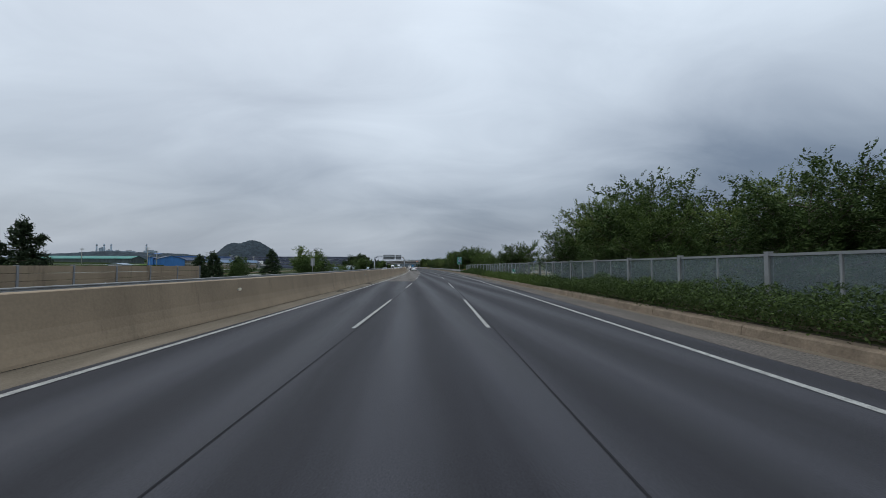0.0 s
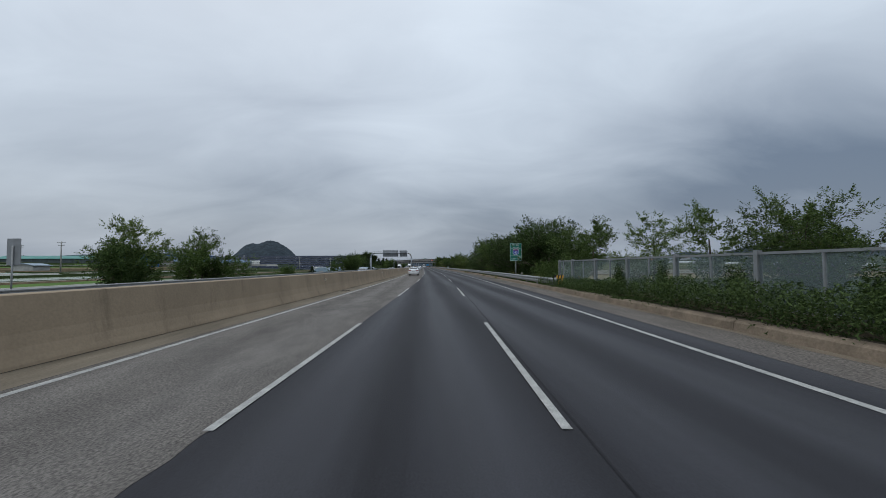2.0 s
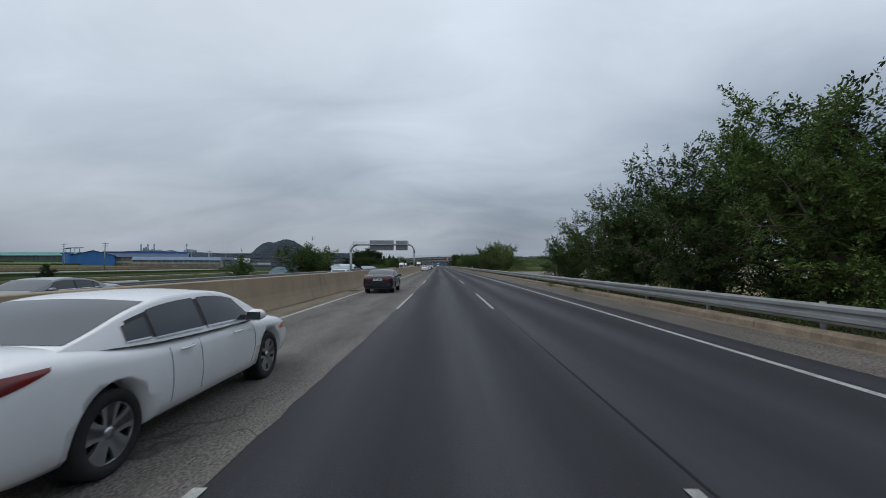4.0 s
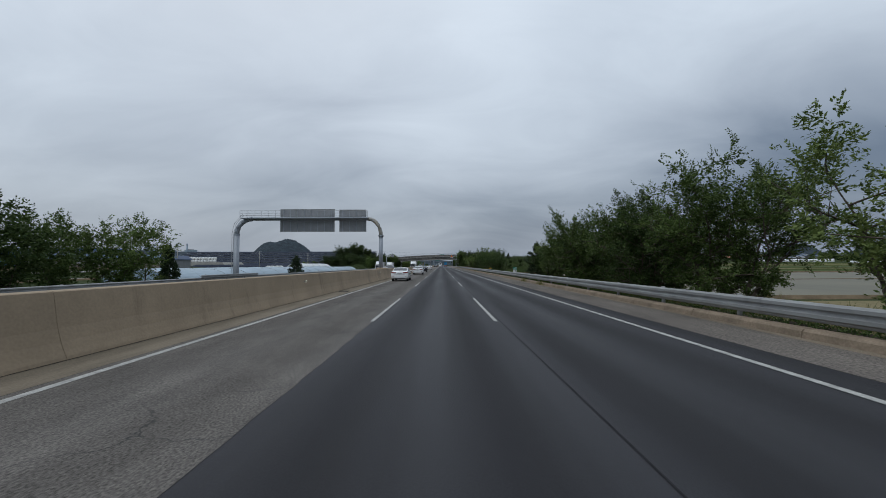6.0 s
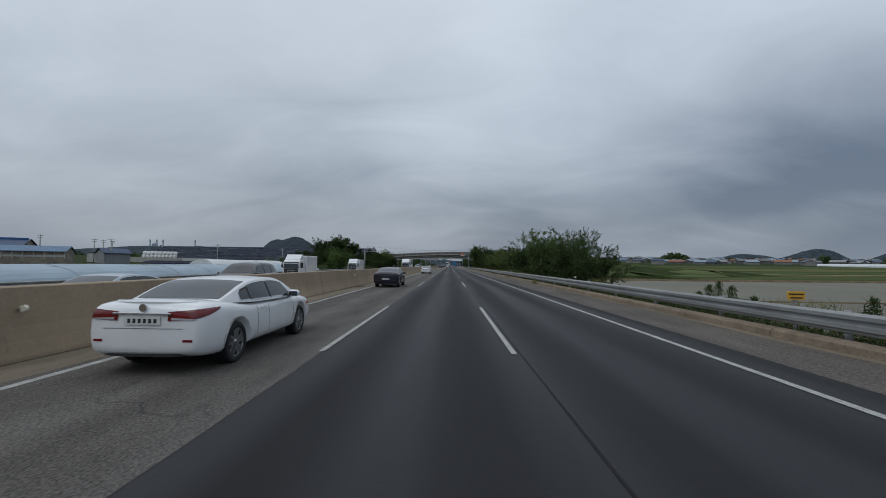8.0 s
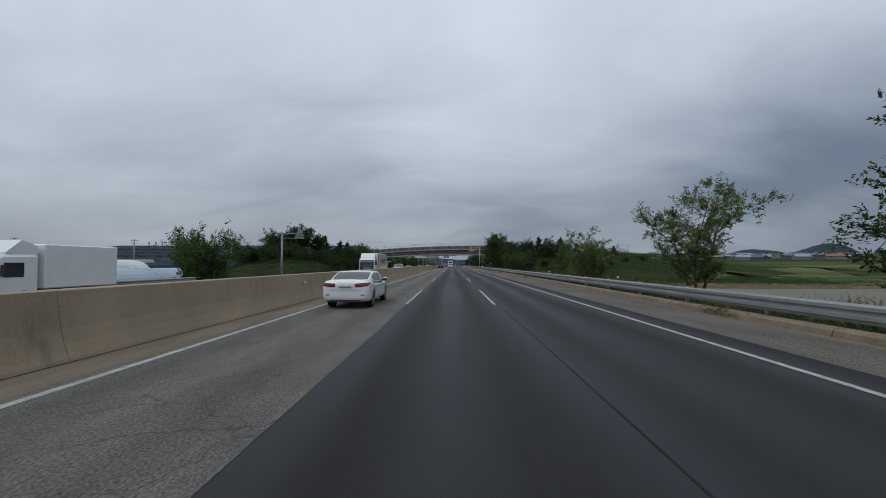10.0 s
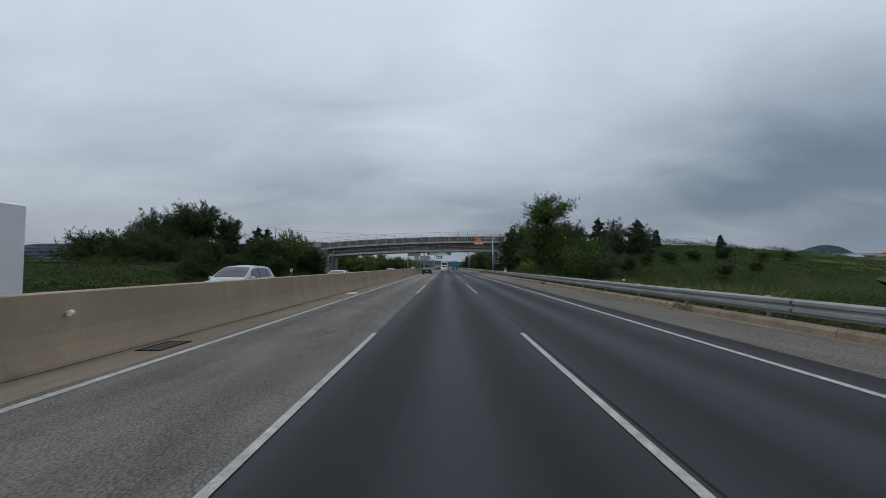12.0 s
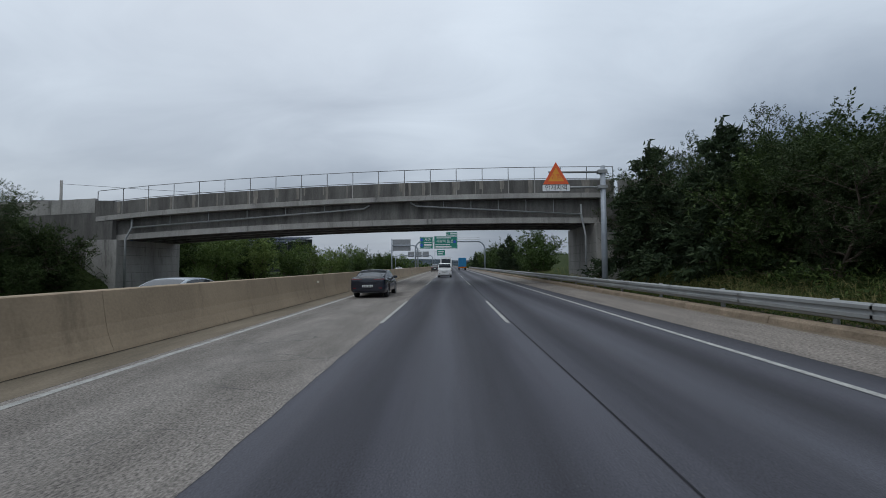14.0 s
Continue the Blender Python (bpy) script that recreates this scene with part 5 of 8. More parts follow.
def fog_sign():
    t = thing("road_sign", "orange triangular danger sign on a cantilever steel post", "road sign", (10.1, 471.0, 0))
    bm = bmesh.new()
    tube(bm, [(0, 0, -0.5), (0, 0, 8.0)], [0.2, 0.15], 14)
    part("post", bm, M_STEELDARK, t, smooth=True)
    for z in (6.62, 7.62):
        bm = bmesh.new()
        tube(bm, [(0.3, 0, z), (-3.5, 0, z)], 0.07, 10)
        part("arm", bm, M_GALV, t, smooth=True)
        bm = bmesh.new()
        box(bm, -0.34, 0.22, -0.2, 0.2, z - 0.12, z + 0.12, 0.02)
        part("clamp", bm, M_GALV, t)
    tri = lambda s, y: [(x * s - 3.05, y, 7.3 + z * s) for x, z in ((-0.83, -0.48), (0.83, -0.48), (0.0, 0.96))]
    bm = bmesh.new()
    loft(bm, [tri(1.0, -0.12), tri(1.0, -0.09)])
    part("triangle", bm, M_ORANGE, t, "orange triangle with amber middle")
    bm = bmesh.new()
    loft(bm, [tri(0.62, -0.126), tri(0.62, -0.121)])
    part("triangle_field", bm, M_AMBER, t)
    words("위험", 0.4, M_ORANGE, t, (-3.05, -0.13, 7.28))
    bm = bmesh.new()
    plate(bm, -3.92, -2.18, 6.38, 6.78, -0.12, 0.03)
    part("plate", bm, M_WHITE, t)
    words("안개지역", 0.4, M_BLACK, t, (-3.05, -0.124, 6.57))


fog_sign()


def small_board_left():
    t = thing("road_sign", "plain grey back of a tall narrow road sign on a post", "road sign", (-25.9, 91.15, -0.4))
    bm = bmesh.new()
    tube(bm, [(0, 0.0, -0.5), (0, 0.0, 3.4)], 0.05, 8)
    part("post", bm, M_GALV, t, smooth=True)
    bm = bmesh.new()
    plate(bm, -0.42, 0.42, 2.2, 3.85, 0.06, 0.03, 0.04)
    part("panel_back", bm, M_SIGNBACK, t)


small_board_left()


# ---- road bridge ----
M_LIME = material("lime_wash_streak", (0.24, 0.222, 0.195), 0.92, vary=0.4, scale=3, stretch=(2, 2, 0.4))
M_RAILDARK = material("weathered_grey_rail", (0.17, 0.175, 0.18), 0.6, metal=0.3, vary=0.25, scale=3)


def build_bridge():
    y0, y1 = 478.0, 485.8
    t = thing("bridge", "weathered concrete road bridge with haunched girder and pipe railings", "bridge", kind="structure")
    top = lambda x: 8.6 - 0.00105 * (x - 9.0) ** 2 + (0.0 if x > -24 else -0.02 * (-24 - x))
    drip = random.Random(14)
    xs = steps(-29.3, 13.6, 2.15)
    # parapet panels with pale joints between
    for a, b in zip(xs, xs[1:]):
        bm = bmesh.new()
        for yy, side in ((y0, 1), (y1 - 0.25, -1)):
            if yy == y0:
                loft(bm, [[(x, yy, top(x)), (x, yy + 0.25, top(x)), (x, yy + 0.25, top(x) - 1.1), (x, yy, top(x) - 1.1)] for x in (a + 0.05, b - 0.05)])
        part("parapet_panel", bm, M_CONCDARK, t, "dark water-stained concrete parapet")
        bm = bmesh.new()
        loft(bm, [[(x, y0 + 0.02, top(x) - 0.01), (x, y0 + 0.24, top(x) - 0.01), (x, y0 + 0.24, top(x) - 1.1), (x, y0 + 0.02, top(x) - 1.1)] for x in (b - 0.05, b + 0.05)])
        part("parapet_joint", bm, M_CONC, t)
        # pale lime washed out of the joint
        for k in range(drip.choice((1, 2, 2, 3))):
            w, h, out = drip.uniform(0.04, 0.2), drip.choice((0.7, 0.95, 1.08, 1.08)), y0 - 0.003 - 0.002 * k
            x = b + drip.uniform(-0.6, 0.6)
            bm = bmesh.new()
            loft(bm, [[(x - w, yy, top(x) - 0.01), (x + w, yy, top(x) - 0.01), (x + w * 1.1, yy, top(x) - h * 0.5), (x + w * 0.7, yy, top(x) - h), (x - w * 0.8, yy, top(x) - h), (x - w * 0.7, yy, top(x) - h * 0.55)] for yy in (out, y0 + 0.01)])
            part("lime_streak", bm, M_LIME, t)
    bm = bmesh.new()
    loft(bm, [[(x, y1 - 0.25, top(x)), (x, y1, top(x)), (x, y1, top(x) - 1.1), (x, y1 - 0.25, top(x) - 1.1)] for x in xs])
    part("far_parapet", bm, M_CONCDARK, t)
    # deck edge
    bm = bmesh.new()
    loft(bm, [[(x, y0 - 0.06, top(x) - 1.1), (x, y1 + 0.06, top(x) - 1.1), (x, y1 + 0.06, top(x) - 1.52), (x, y0 - 0.06, top(x) - 1.5)] for x in xs])
    part("deck", bm, M_CONC, t, "concrete bridge deck")
    # girders, deeper over the supports
    bot = lambda x: 5.2 - 0.0011 * (x - 5.0) ** 2 - 0.1
    # girders take the darker concrete tone, the front flange the paler one
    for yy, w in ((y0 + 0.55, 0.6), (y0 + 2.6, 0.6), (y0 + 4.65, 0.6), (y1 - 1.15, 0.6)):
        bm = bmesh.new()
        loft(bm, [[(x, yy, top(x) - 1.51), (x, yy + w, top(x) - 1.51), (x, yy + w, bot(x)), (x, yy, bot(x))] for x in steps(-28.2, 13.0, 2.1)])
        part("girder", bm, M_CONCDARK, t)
    bm = bmesh.new()
    loft(bm, [[(x, y0 + 0.42, bot(x) + 0.45), (x, y0 + 0.56, bot(x) + 0.45), (x, y0 + 0.56, bot(x) - 0.02), (x, y0 + 0.42, bot(x) - 0.02)] for x in steps(-28.2, 13.0, 2.1)])
    part("girder_flange", bm, M_CONC, t)
    # railing
    for z in (1.08, 0.0):
        for yy in (y0 + 0.12, y1 - 0.12):
            bm = bmesh.new()
            tube(bm, [(x, yy, top(x) + max(z, 0.12)) for x in steps(-29.3, 13.6, 4.3)], 0.026, 6)
            part("handrail", bm, M_RAILDARK, t, smooth=True)
    bm = bmesh.new()
    tube(bm, [(0, 0, -0.05), (0, 0, 1.09)], 0.03, 6)
    me = finish(bm, "rail_post", M_RAILDARK)
    for x in steps(-29.3, 13.6, 2.15):
        for yy in (y0 + 0.12, y1 - 0.12):
            share("rail_post", me, t, pose(x, yy, top(x)))
    # drain pipes below the deck edge
    for xa, xb in ((-26.5, -7.0), (11.0, -2.6)):
        bm = bmesh.new()
        za, zb = (4.95, 6.35) if xa < 0 else (5.75, 6.55)
        tube(bm, [(xa, y0 + 0.28, za), (xb, y0 + 0.28, zb), (xb + (0.5 if xa < 0 else -0.5), y0 + 0.28, zb + 0.3)], 0.07, 8)
        part("drain_pipe", bm, M_GALV, t, smooth=True)
        bm = bmesh.new()
        tube(bm, [(xa, y0 + 0.28, 6.6), (xa, y0 + 0.28, za), (xa - 0.2 * (1 if xa < 0 else -1), y0 - 0.12, 4.0), (xa - 0.2 * (1 if xa < 0 else -1), y0 - 0.12, -0.6)], 0.09, 8)
        part("down_pipe", bm, M_GALV, t, smooth=True)
        n = 6
        for k in range(1, n):
            x = xa + (xb - xa) * k / n
            bm = bmesh.new()
            tube(bm, [(x, y0 + 0.26, za + (zb - za) * k / n), (x, y0 + 0.26, top(x) - 1.5)], 0.035, 6)
            part("hanger", bm, M_GALV, t)
    # abutments and wing walls
    for sx, xf in ((-1, -27.5), (1, 12.1)):
        zb = bot(xf)
        bm = bmesh.new()
        x2 = xf + sx * 2.6
        box(bm, min(xf, x2), max(xf, x2), y0 - 0.05, y1 + 0.1, -3.0, zb, 0.03)
        ab = part("abutment", bm, M_CONC, t, "pale concrete abutment with board marks")
        for k in range(5):
            bm = bmesh.new()
            z = 0.4 + 0.75 * k
            if z < zb - 0.2:
                a, b = (xf - 0.012, xf + 0.012)
                box(bm, a, b, y0 + 0.1, y1 - 0.1, z, z + 0.02)
                part("board_mark", bm, M_CONCDARK, ab)
        bm = bmesh.new()
        xa, xb = (xf + sx * 2.6, xf + sx * 7.5)
        loft(bm, [[(x, y0 - 0.02, tz), (x, y0 + 0.4, tz), (x, y0 + 0.4, -2), (x, y0 - 0.02, -2)] for x, tz in ((xf + sx * 0.4, 7.2 if sx < 0 else 7.0), (xb, 7.3 if sx < 0 else 7.6))])
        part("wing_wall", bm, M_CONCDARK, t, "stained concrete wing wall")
        bm = bmesh.new()
        loft(bm, [[(x, y0 - 0.04, tz), (x, y0 + 0.22, tz), (x, y0 + 0.22, tz - 1.2), (x, y0 - 0.04, tz - 1.2)] for x, tz in ((xf + sx * 1.9, 7.4 if sx < 0 else 8.55), (xf + sx * 11, 7.0 if sx < 0 else 8.3))])
        part("wing_parapet", bm, M_CONC, t)
    bm = bmesh.new()
    loft(bm, [[(x, y0 + 0.25, z), (x, y1 - 0.25, z), (x, y1 - 0.25, z - 0.1), (x, y0 + 0.25, z - 0.1)] for x, z in [(x, top(x) - 0.95) for x in xs]])
    part("side_road", bm, M_ASPHALT, t)


build_bridge()


# ---- gantries past the bridge ----
def gantry_far():
    y = 560.0
    t = thing("sign_gantry", "grey steel gantry with two green direction signs", "sign gantry", (0, y, 0))
    zb = 8.3
    bm = bmesh.new()
    tube(bm, [(-9.6, 0, 1.0), (-9.6, 0, 6.2)] + elbow(-9.6, -8.0, 6.2, zb)[1:] + [(8.0, 0, zb)] + elbow(10.0, 8.0, 6.2, zb)[::-1][1:] + [(10.0, 0, -0.2)], 0.22, 12)
    part("frame", bm, M_STEELDARK, t, smooth=True)
    for z in (0.5, 1.0):
        bm = bmesh.new()
        tube(bm, [(-8.0, -0.5, zb + z), (8.5, -0.5, zb + z)], 0.03, 6)
        part("railing", bm, M_GALV, t)
    for x0, x1, z0, z1 in ((-8.3, -4.6, 6.3, 9.6), (-4.3, 2.3, 6.3, 9.8), (-0.9, 2.3, 9.95, 11.0)):
        bm = bmesh.new()
        plate(bm, x0, x1, z0, z1, -0.6, 0.05, 0.08)
        s = part("sign_panel", bm, M_GREEN, t, "green direction sign with white writing")
        bm = bmesh.new()
        for a, b, c, d in ((x0 + 0.08, x1 - 0.08, z1 - 0.16, z1 - 0.1), (x0 + 0.08, x1 - 0.08, z0 + 0.1, z0 + 0.16), (x0 + 0.08, x0 + 0.14, z0 + 0.16, z1 - 0.16), (x1 - 0.14, x1 - 0.08, z0 + 0.16, z1 - 0.16)):
            bar(bm, a, b, c, d, -0.61)
        part("border", bm, M_WHITE, s)
    words("세종", 1.0, M_WHITE, t, (-6.1, -0.615, 8.8))
    words("서평택 음성", 1.0, M_WHITE, t, (-1.3, -0.615, 8.3))
    words("2", 0.9, M_WHITE, t, (-0.4, -0.615, 10.45))
    bm = bmesh.new()
    for a, b, c, d in ((-7.1, -5.0, 7.95, 8.15), (-7.1, -5.0, 7.15, 7.6), (-7.1, -5.2, 6.65, 6.85), (-3.9, 0.2, 7.3, 7.5), (-3.9, 0.6, 6.6, 7.0), (-3.6, 0.5, 9.2, 9.45), (0.2, 2.1, 10.3, 10.6)):
        bar(bm, a, b, c, d, -0.612)
    part("writing", bm, M_WHITE, t)
    for x, z in ((-7.8, 8.8), (-7.8, 7.3), (1.5, 8.2)):
        bm = bmesh.new()
        tube(bm, [(x, -0.618, z), (x, -0.605, z)], 0.42, 12)
        part("route_badge", bm, M_BLUE, t)
    b = thing("sign_gantry", "grey steel gantry with the back of a sign panel", "sign gantry", (0, 566.0, 0))
    bm = bmesh.new()
    tube(bm, [(-17.2, 0, -0.5), (-17.2, 0, 9.6)], 0.2, 12)
    part("post", bm, M_STEELDARK, b, smooth=True)
    bm = bmesh.new()
    tube(bm, [(-17.2, 0, 7.6), (-11, 0, 7.6)] + elbow(-9.4, -11.0, 6.0, 7.6)[::-1] + [(-9.4, 0, 1.0)], 0.18, 12)
    part("beam", bm, M_STEELDARK, b, smooth=True)
    sign_back(b, -17.0, -11.6, 6.0, 9.4, 0.3)
    c = thing("sign_gantry", "slim grey gantry farther off with small sign panels", "sign gantry", (0, 640.0, 0))
    bm = bmesh.new()
    tube(bm, [(-26, 0, -0.5), (-26, 0, 4.6)] + elbow(-26, -24, 4.6, 6.4)[1:] + [(-9.6, 0, 6.4)] + elbow(-8.2, -9.6, 4.6, 6.4)[::-1][1:] + [(-8.2, 0, 0.8)], 0.18, 10)
    part("frame", bm, M_STEELDARK, c, smooth=True)
    for x0 in (-20, -16.5, -13):
        sign_back(c, x0, x0 + 3.0, 5.6, 8.2, 0.3)
    d = thing("road_sign", "small green direction sign on a cantilever post", "road sign", (0, 655.0, 0))
    bm = bmesh.new()
    tube(bm, [(-7.6, 0, 1.0), (-7.6, 0, 8.6), (-2.8, 0, 8.6)], 0.15, 10)
    part("frame", bm, M_STEELDARK, d)
    bm = bmesh.new()
    plate(bm, -6.4, -2.4, 6.6, 9.4, -0.2, 0.05)
    part("sign_panel", bm, M_GREEN, d)
    bm = bmesh.new()
    bar(bm, -6.0, -3.0, 8.3, 8.8, -0.21)
    bar(bm, -6.0, -3.6, 7.2, 7.7, -0.21)
    part("writing", bm, M_WHITE, d)


gantry_far()


# ---- sound wall past the far carriageway ----
def sound_wall():
    t = thing("sound_wall", "tan panelled sound wall with grey posts past the far carriageway", "sound wall", kind="structure")
    bm = bmesh.new()
    for k in range(4):
        box(bm, -0.06, 0.06, 0.06, 3.94, -0.3 + 0.5 * k, 0.18 + 0.5 * k, 0.012)
    me = finish(bm, "panel", M_BARRIER)
    bm = bmesh.new()
    box(bm, -0.12, 0.12, -0.07, 0.07, -1.5, 1.72)
    post = finish(bm, "post", M_SIGNBACK)
    for k in range(-16, 11):
        share("panel", me, t, pose(-25.5, 4.0 * k, 0))
        share("post", post, t, pose(-25.5, 4.0 * k, 0))
    share("post", post, t, pose(-25.5, 44.0, 0))
    bm = bmesh.new()
    loft(bm, [[(-25.7, y, -2.2), (-25.3, y, -2.2), (-25.3, y, -0.32), (-25.7, y, -0.32)] for y in steps(-64, 44, 8)])
    part("footing", bm, M_CONC, t)


sound_wall()


def beacon():
    t = thing("warning_beacon", "red and blue warning beacon on a grey post", "warning beacon", (-7.05, 367.4, 1.2))
    bm = bmesh.new()
    tube(bm, [(0, 0, -0.1), (0, 0, 0.62)], 0.045, 10)
    part("post", bm, M_STEELDARK, t, smooth=True)
    bm = bmesh.new()
    box(bm, -0.12, 0.12, -0.1, 0.1, 0.58, 0.76, 0.03)
    part("housing", bm, M_SIGNBACK, t)
    for s, mat in ((-1, M_RED), (1, M_BLUE)):
        bm = bmesh.new()
        box(bm, *sorted((s * 0.13, s * 0.42)), -0.09, 0.09, 0.60, 0.76, 0.05)
        part("lamp_cover", bm, mat, t)


beacon()


def marker_left(x, y):
    t = thing("verge_marker", "small white verge marker on a thin post", "verge marker", (x, y, -0.4))
    bm = bmesh.new()
    tube(bm, [(0, 0, -0.3), (0, 0, 1.2)], 0.03, 8)
    part("post", bm, M_GALV, t)
    bm = bmesh.new()
    plate(bm, -0.18, 0.18, 1.1, 1.6, -0.04, 0.02, 0.03)
    p = part("panel", bm, M_WHITE, t)
    bm = bmesh.new()
    bar(bm, -0.1, 0.1, 1.2, 1.42, -0.046)
    part("writing", bm, M_BLACK, p)


marker_left(-24.9, 448)


# ---- fields ----
M_PADDY = material("flooded_paddy", (0.20, 0.25, 0.16), 0.2, vary=0.25, scale=0.05, stretch=(1, 0.3, 1), fine=0.05, bump_scale=4)
M_KHAKI = material("dry_field", (0.21, 0.18, 0.10), 0.95, vary=0.3, scale=0.1, bump=0.4, bump_scale=3, fine=0.15, spec=0.05)
M_CROP = material("young_crop", (0.10, 0.17, 0.045), 0.95, vary=0.3, scale=0.12, bump=0.4, bump_scale=3, stretch=(0.3, 1, 1), fine=0.15, spec=0.05)
M_CROPDARK = material("dark_crop", (0.034, 0.05, 0.018), 0.95, vary=0.35, scale=0.12, bump=0.4, bump_scale=3, fine=0.2, spec=0.05)
M_BUND = material("earth_bund", (0.17, 0.13, 0.085), 0.95, vary=0.35, scale=0.5, bump=0.4, bump_scale=6, spec=0.05)
M_TRACK = material("concrete_track", (0.36, 0.35, 0.32), 0.9, vary=0.2, scale=0.3)


def field(name, label, x0, x1, y0, y1, mat, lift=0.07):
    bm = bmesh.new()
    gx, gy = steps(x0, x1, 12), steps(y0, y1, 14)
    g = [[bm.verts.new((x, y, ground_z(x, y) + lift)) for x in gx] for y in gy]
    for r0, r1 in zip(g, g[1:]):
        for k in range(len(gx) - 1):
            bm.faces.new((r0[k], r0[k + 1], r1[k + 1], r1[k]))
    tagged(part(name, bm, mat, smooth=True), label, "field", kind="structure")


def bund(x0, y0, x1, y1, w=1.0, h=0.5, mat=None):
    n = 8
    bm = bmesh.new()
    d = Vector((x1 - x0, y1 - y0, 0)).normalized()
    s = Vector((-d.y, d.x, 0)) * w
    secs = []
    for k in range(n + 1):
        p = Vector((x0 + (x1 - x0) * k / n, y0 + (y1 - y0) * k / n, 0))
        z = ground_z(p.x, p.y)
        secs.append([p - s + Vector((0, 0, z - 0.2)), p - s * 0.45 + Vector((0, 0, z + h)), p + s * 0.45 + Vector((0, 0, z + h)), p + s + Vector((0, 0, z - 0.2))])
    loft(bm, secs)
    tagged(part("field_bund", bm, mat or M_BUND), "low earth bank between the fields", "field bank", "field banks", kind="structure")


M_MUDPADDY = material("muddy_paddy_water", (0.125, 0.115, 0.072), 0.6, vary=0.25, scale=0.06, stretch=(1, 0.3, 1), fine=0.08, bump_scale=4)
M_OLIVE = material("olive_crop", (0.12, 0.122, 0.05), 0.95, vary=0.4, scale=0.1, bump=0.4, bump_scale=3, stretch=(0.2, 1, 1), fine=0.2, spec=0.05)
M_CROPPALE = material("thin_young_rice", (0.1, 0.125, 0.05), 0.95, vary=0.4, scale=0.12, bump=0.4, bump_scale=3, stretch=(0.25, 1, 1), fine=0.2, spec=0.05)
M_CROPMID = material("green_crop_rows", (0.075, 0.095, 0.037), 0.95, vary=0.4, scale=0.1, bump=0.4, bump_scale=3, stretch=(0.2, 1, 1), fine=0.2, spec=0.05)
field("paddy_field", "flooded khaki paddy field", 22, 260, 256, 398, M_MUDPADDY)
field("dry_field", "dry khaki field", 22, 250, 190, 248, M_KHAKI)
field("dry_field", "dry khaki field strip", 40, 330, 400, 408, M_KHAKI)
for k, (y0, y1, mat) in enumerate(((411, 424, M_CROPPALE), (426, 452, M_CROPMID), (454, 470, M_CROPPALE), (472, 500, M_OLIVE), (502, 520, M_KHAKI), (522, 560, M_CROPMID), (562, 610, M_OLIVE), (612, 660, M_CROPMID))):
    field("crop_field", "olive green crop field in a long strip", 64 + 3 * (k % 3), 420, y0, y1, mat)
for y, h in ((399, 0.5), (409.5, 0.4), (425, 0.3), (453, 0.25), (471, 0.5), (501, 0.3), (521, 0.5), (561, 0.4), (611, 0.5)):
    bund(66 if y > 410 else 36, y, 420, y + 1.5, 0.9, h, M_BUND if y < 410 else M_CROPMID)
bund(22, 252, 250, 252)
bund(22, 316, 250, 318, 0.5, 0.22)
field("paddy_field", "flooded pale green paddy field", -100, -38, 40, 118, M_PADDY)
field("crop_field", "pale green young rice field", -100, -38, 122, 215, M_CROP)
field("dry_field", "pale concrete farm track", -109, -103, 20, 420, M_TRACK)
field("crop_field", "green crop field", -180, -112, 20, 140, M_CROP)
field("paddy_field", "flooded pale green paddy field", -180, -112, 145, 230, M_PADDY)
field("crop_field", "dark green crop field", -180, -112, 235, 330, M_CROPDARK)
field("dry_field", "dry khaki field strip", -200, -186, 20, 420, M_KHAKI)
field("crop_field", "green crop field", -290, -204, 20, 480, M_CROP)
field("crop_field", "dark green crop field", -330, -296, 20, 480, M_CROPDARK)
for x in (-101.5, -183, -202):
    bund(x, 20, x, 430, 1.1, 0.5)
for x, m, h in ((-58, M_GRASS, 0.5), (-72, M_CROPDARK, 0.7), (-86, M_TRACK, 0.35), (-126, M_CROPDARK, 0.8), (-144, M_TRACK, 0.4), (-164, M_BUND, 0.6), (-228, M_CROPDARK, 0.9), (-252, M_TRACK, 0.5), (-276, M_CROPDARK, 1.0)):
    bund(x, 24, x, 250 if x > -110 else 400, 1.2, h, m)
for y in (120, 142, 232):
    bund(-180, y, -38, y, 0.8, 0.45, M_GRASS)


# ---- farm buildings, left of the road ----
M_ROOFBLUE = material("blue_sheet_roof", (0.03, 0.12, 0.36), 0.5, metal=0.1, vary=0.25, scale=0.2, stretch=(1, 4, 1))
M_ROOFDARK = material("dark_blue_sheet_roof", (0.03, 0.06, 0.125), 0.5, metal=0.2, vary=0.25, scale=0.2, stretch=(1, 4, 1))
M_ROOFPALE = material("pale_blue_sheet_roof", (0.26, 0.33, 0.40), 0.55, metal=0.2, vary=0.3, scale=0.25, stretch=(1, 4, 1))
M_ROOFTEAL = material("teal_sheet_roof", (0.05, 0.22, 0.19), 0.55, vary=0.2, scale=0.2)
M_WALLBLUE = material("blue_sheet_wall", (0.035, 0.15, 0.42), 0.5, vary=0.2, scale=0.3, stretch=(1, 3, 0.3))
M_WALLPALE = material("pale_sheet_wall", (0.42, 0.42, 0.40), 0.7, vary=0.25, scale=0.3)
M_WALLDARK = material("shaded_shed_timber", (0.09, 0.08, 0.07), 0.9, vary=0.4, scale=0.4)
M_WALLTEAL = material("dim_greenish_mesh_wall", (0.07, 0.09, 0.092), 0.85, vary=0.4, scale=0.25, stretch=(3, 3, 0.3))
M_ROOFMID = material("faded_blue_sheet_roof", (0.10, 0.18, 0.29), 0.5, metal=0.15, vary=0.35, scale=0.3, stretch=(1, 4, 1))
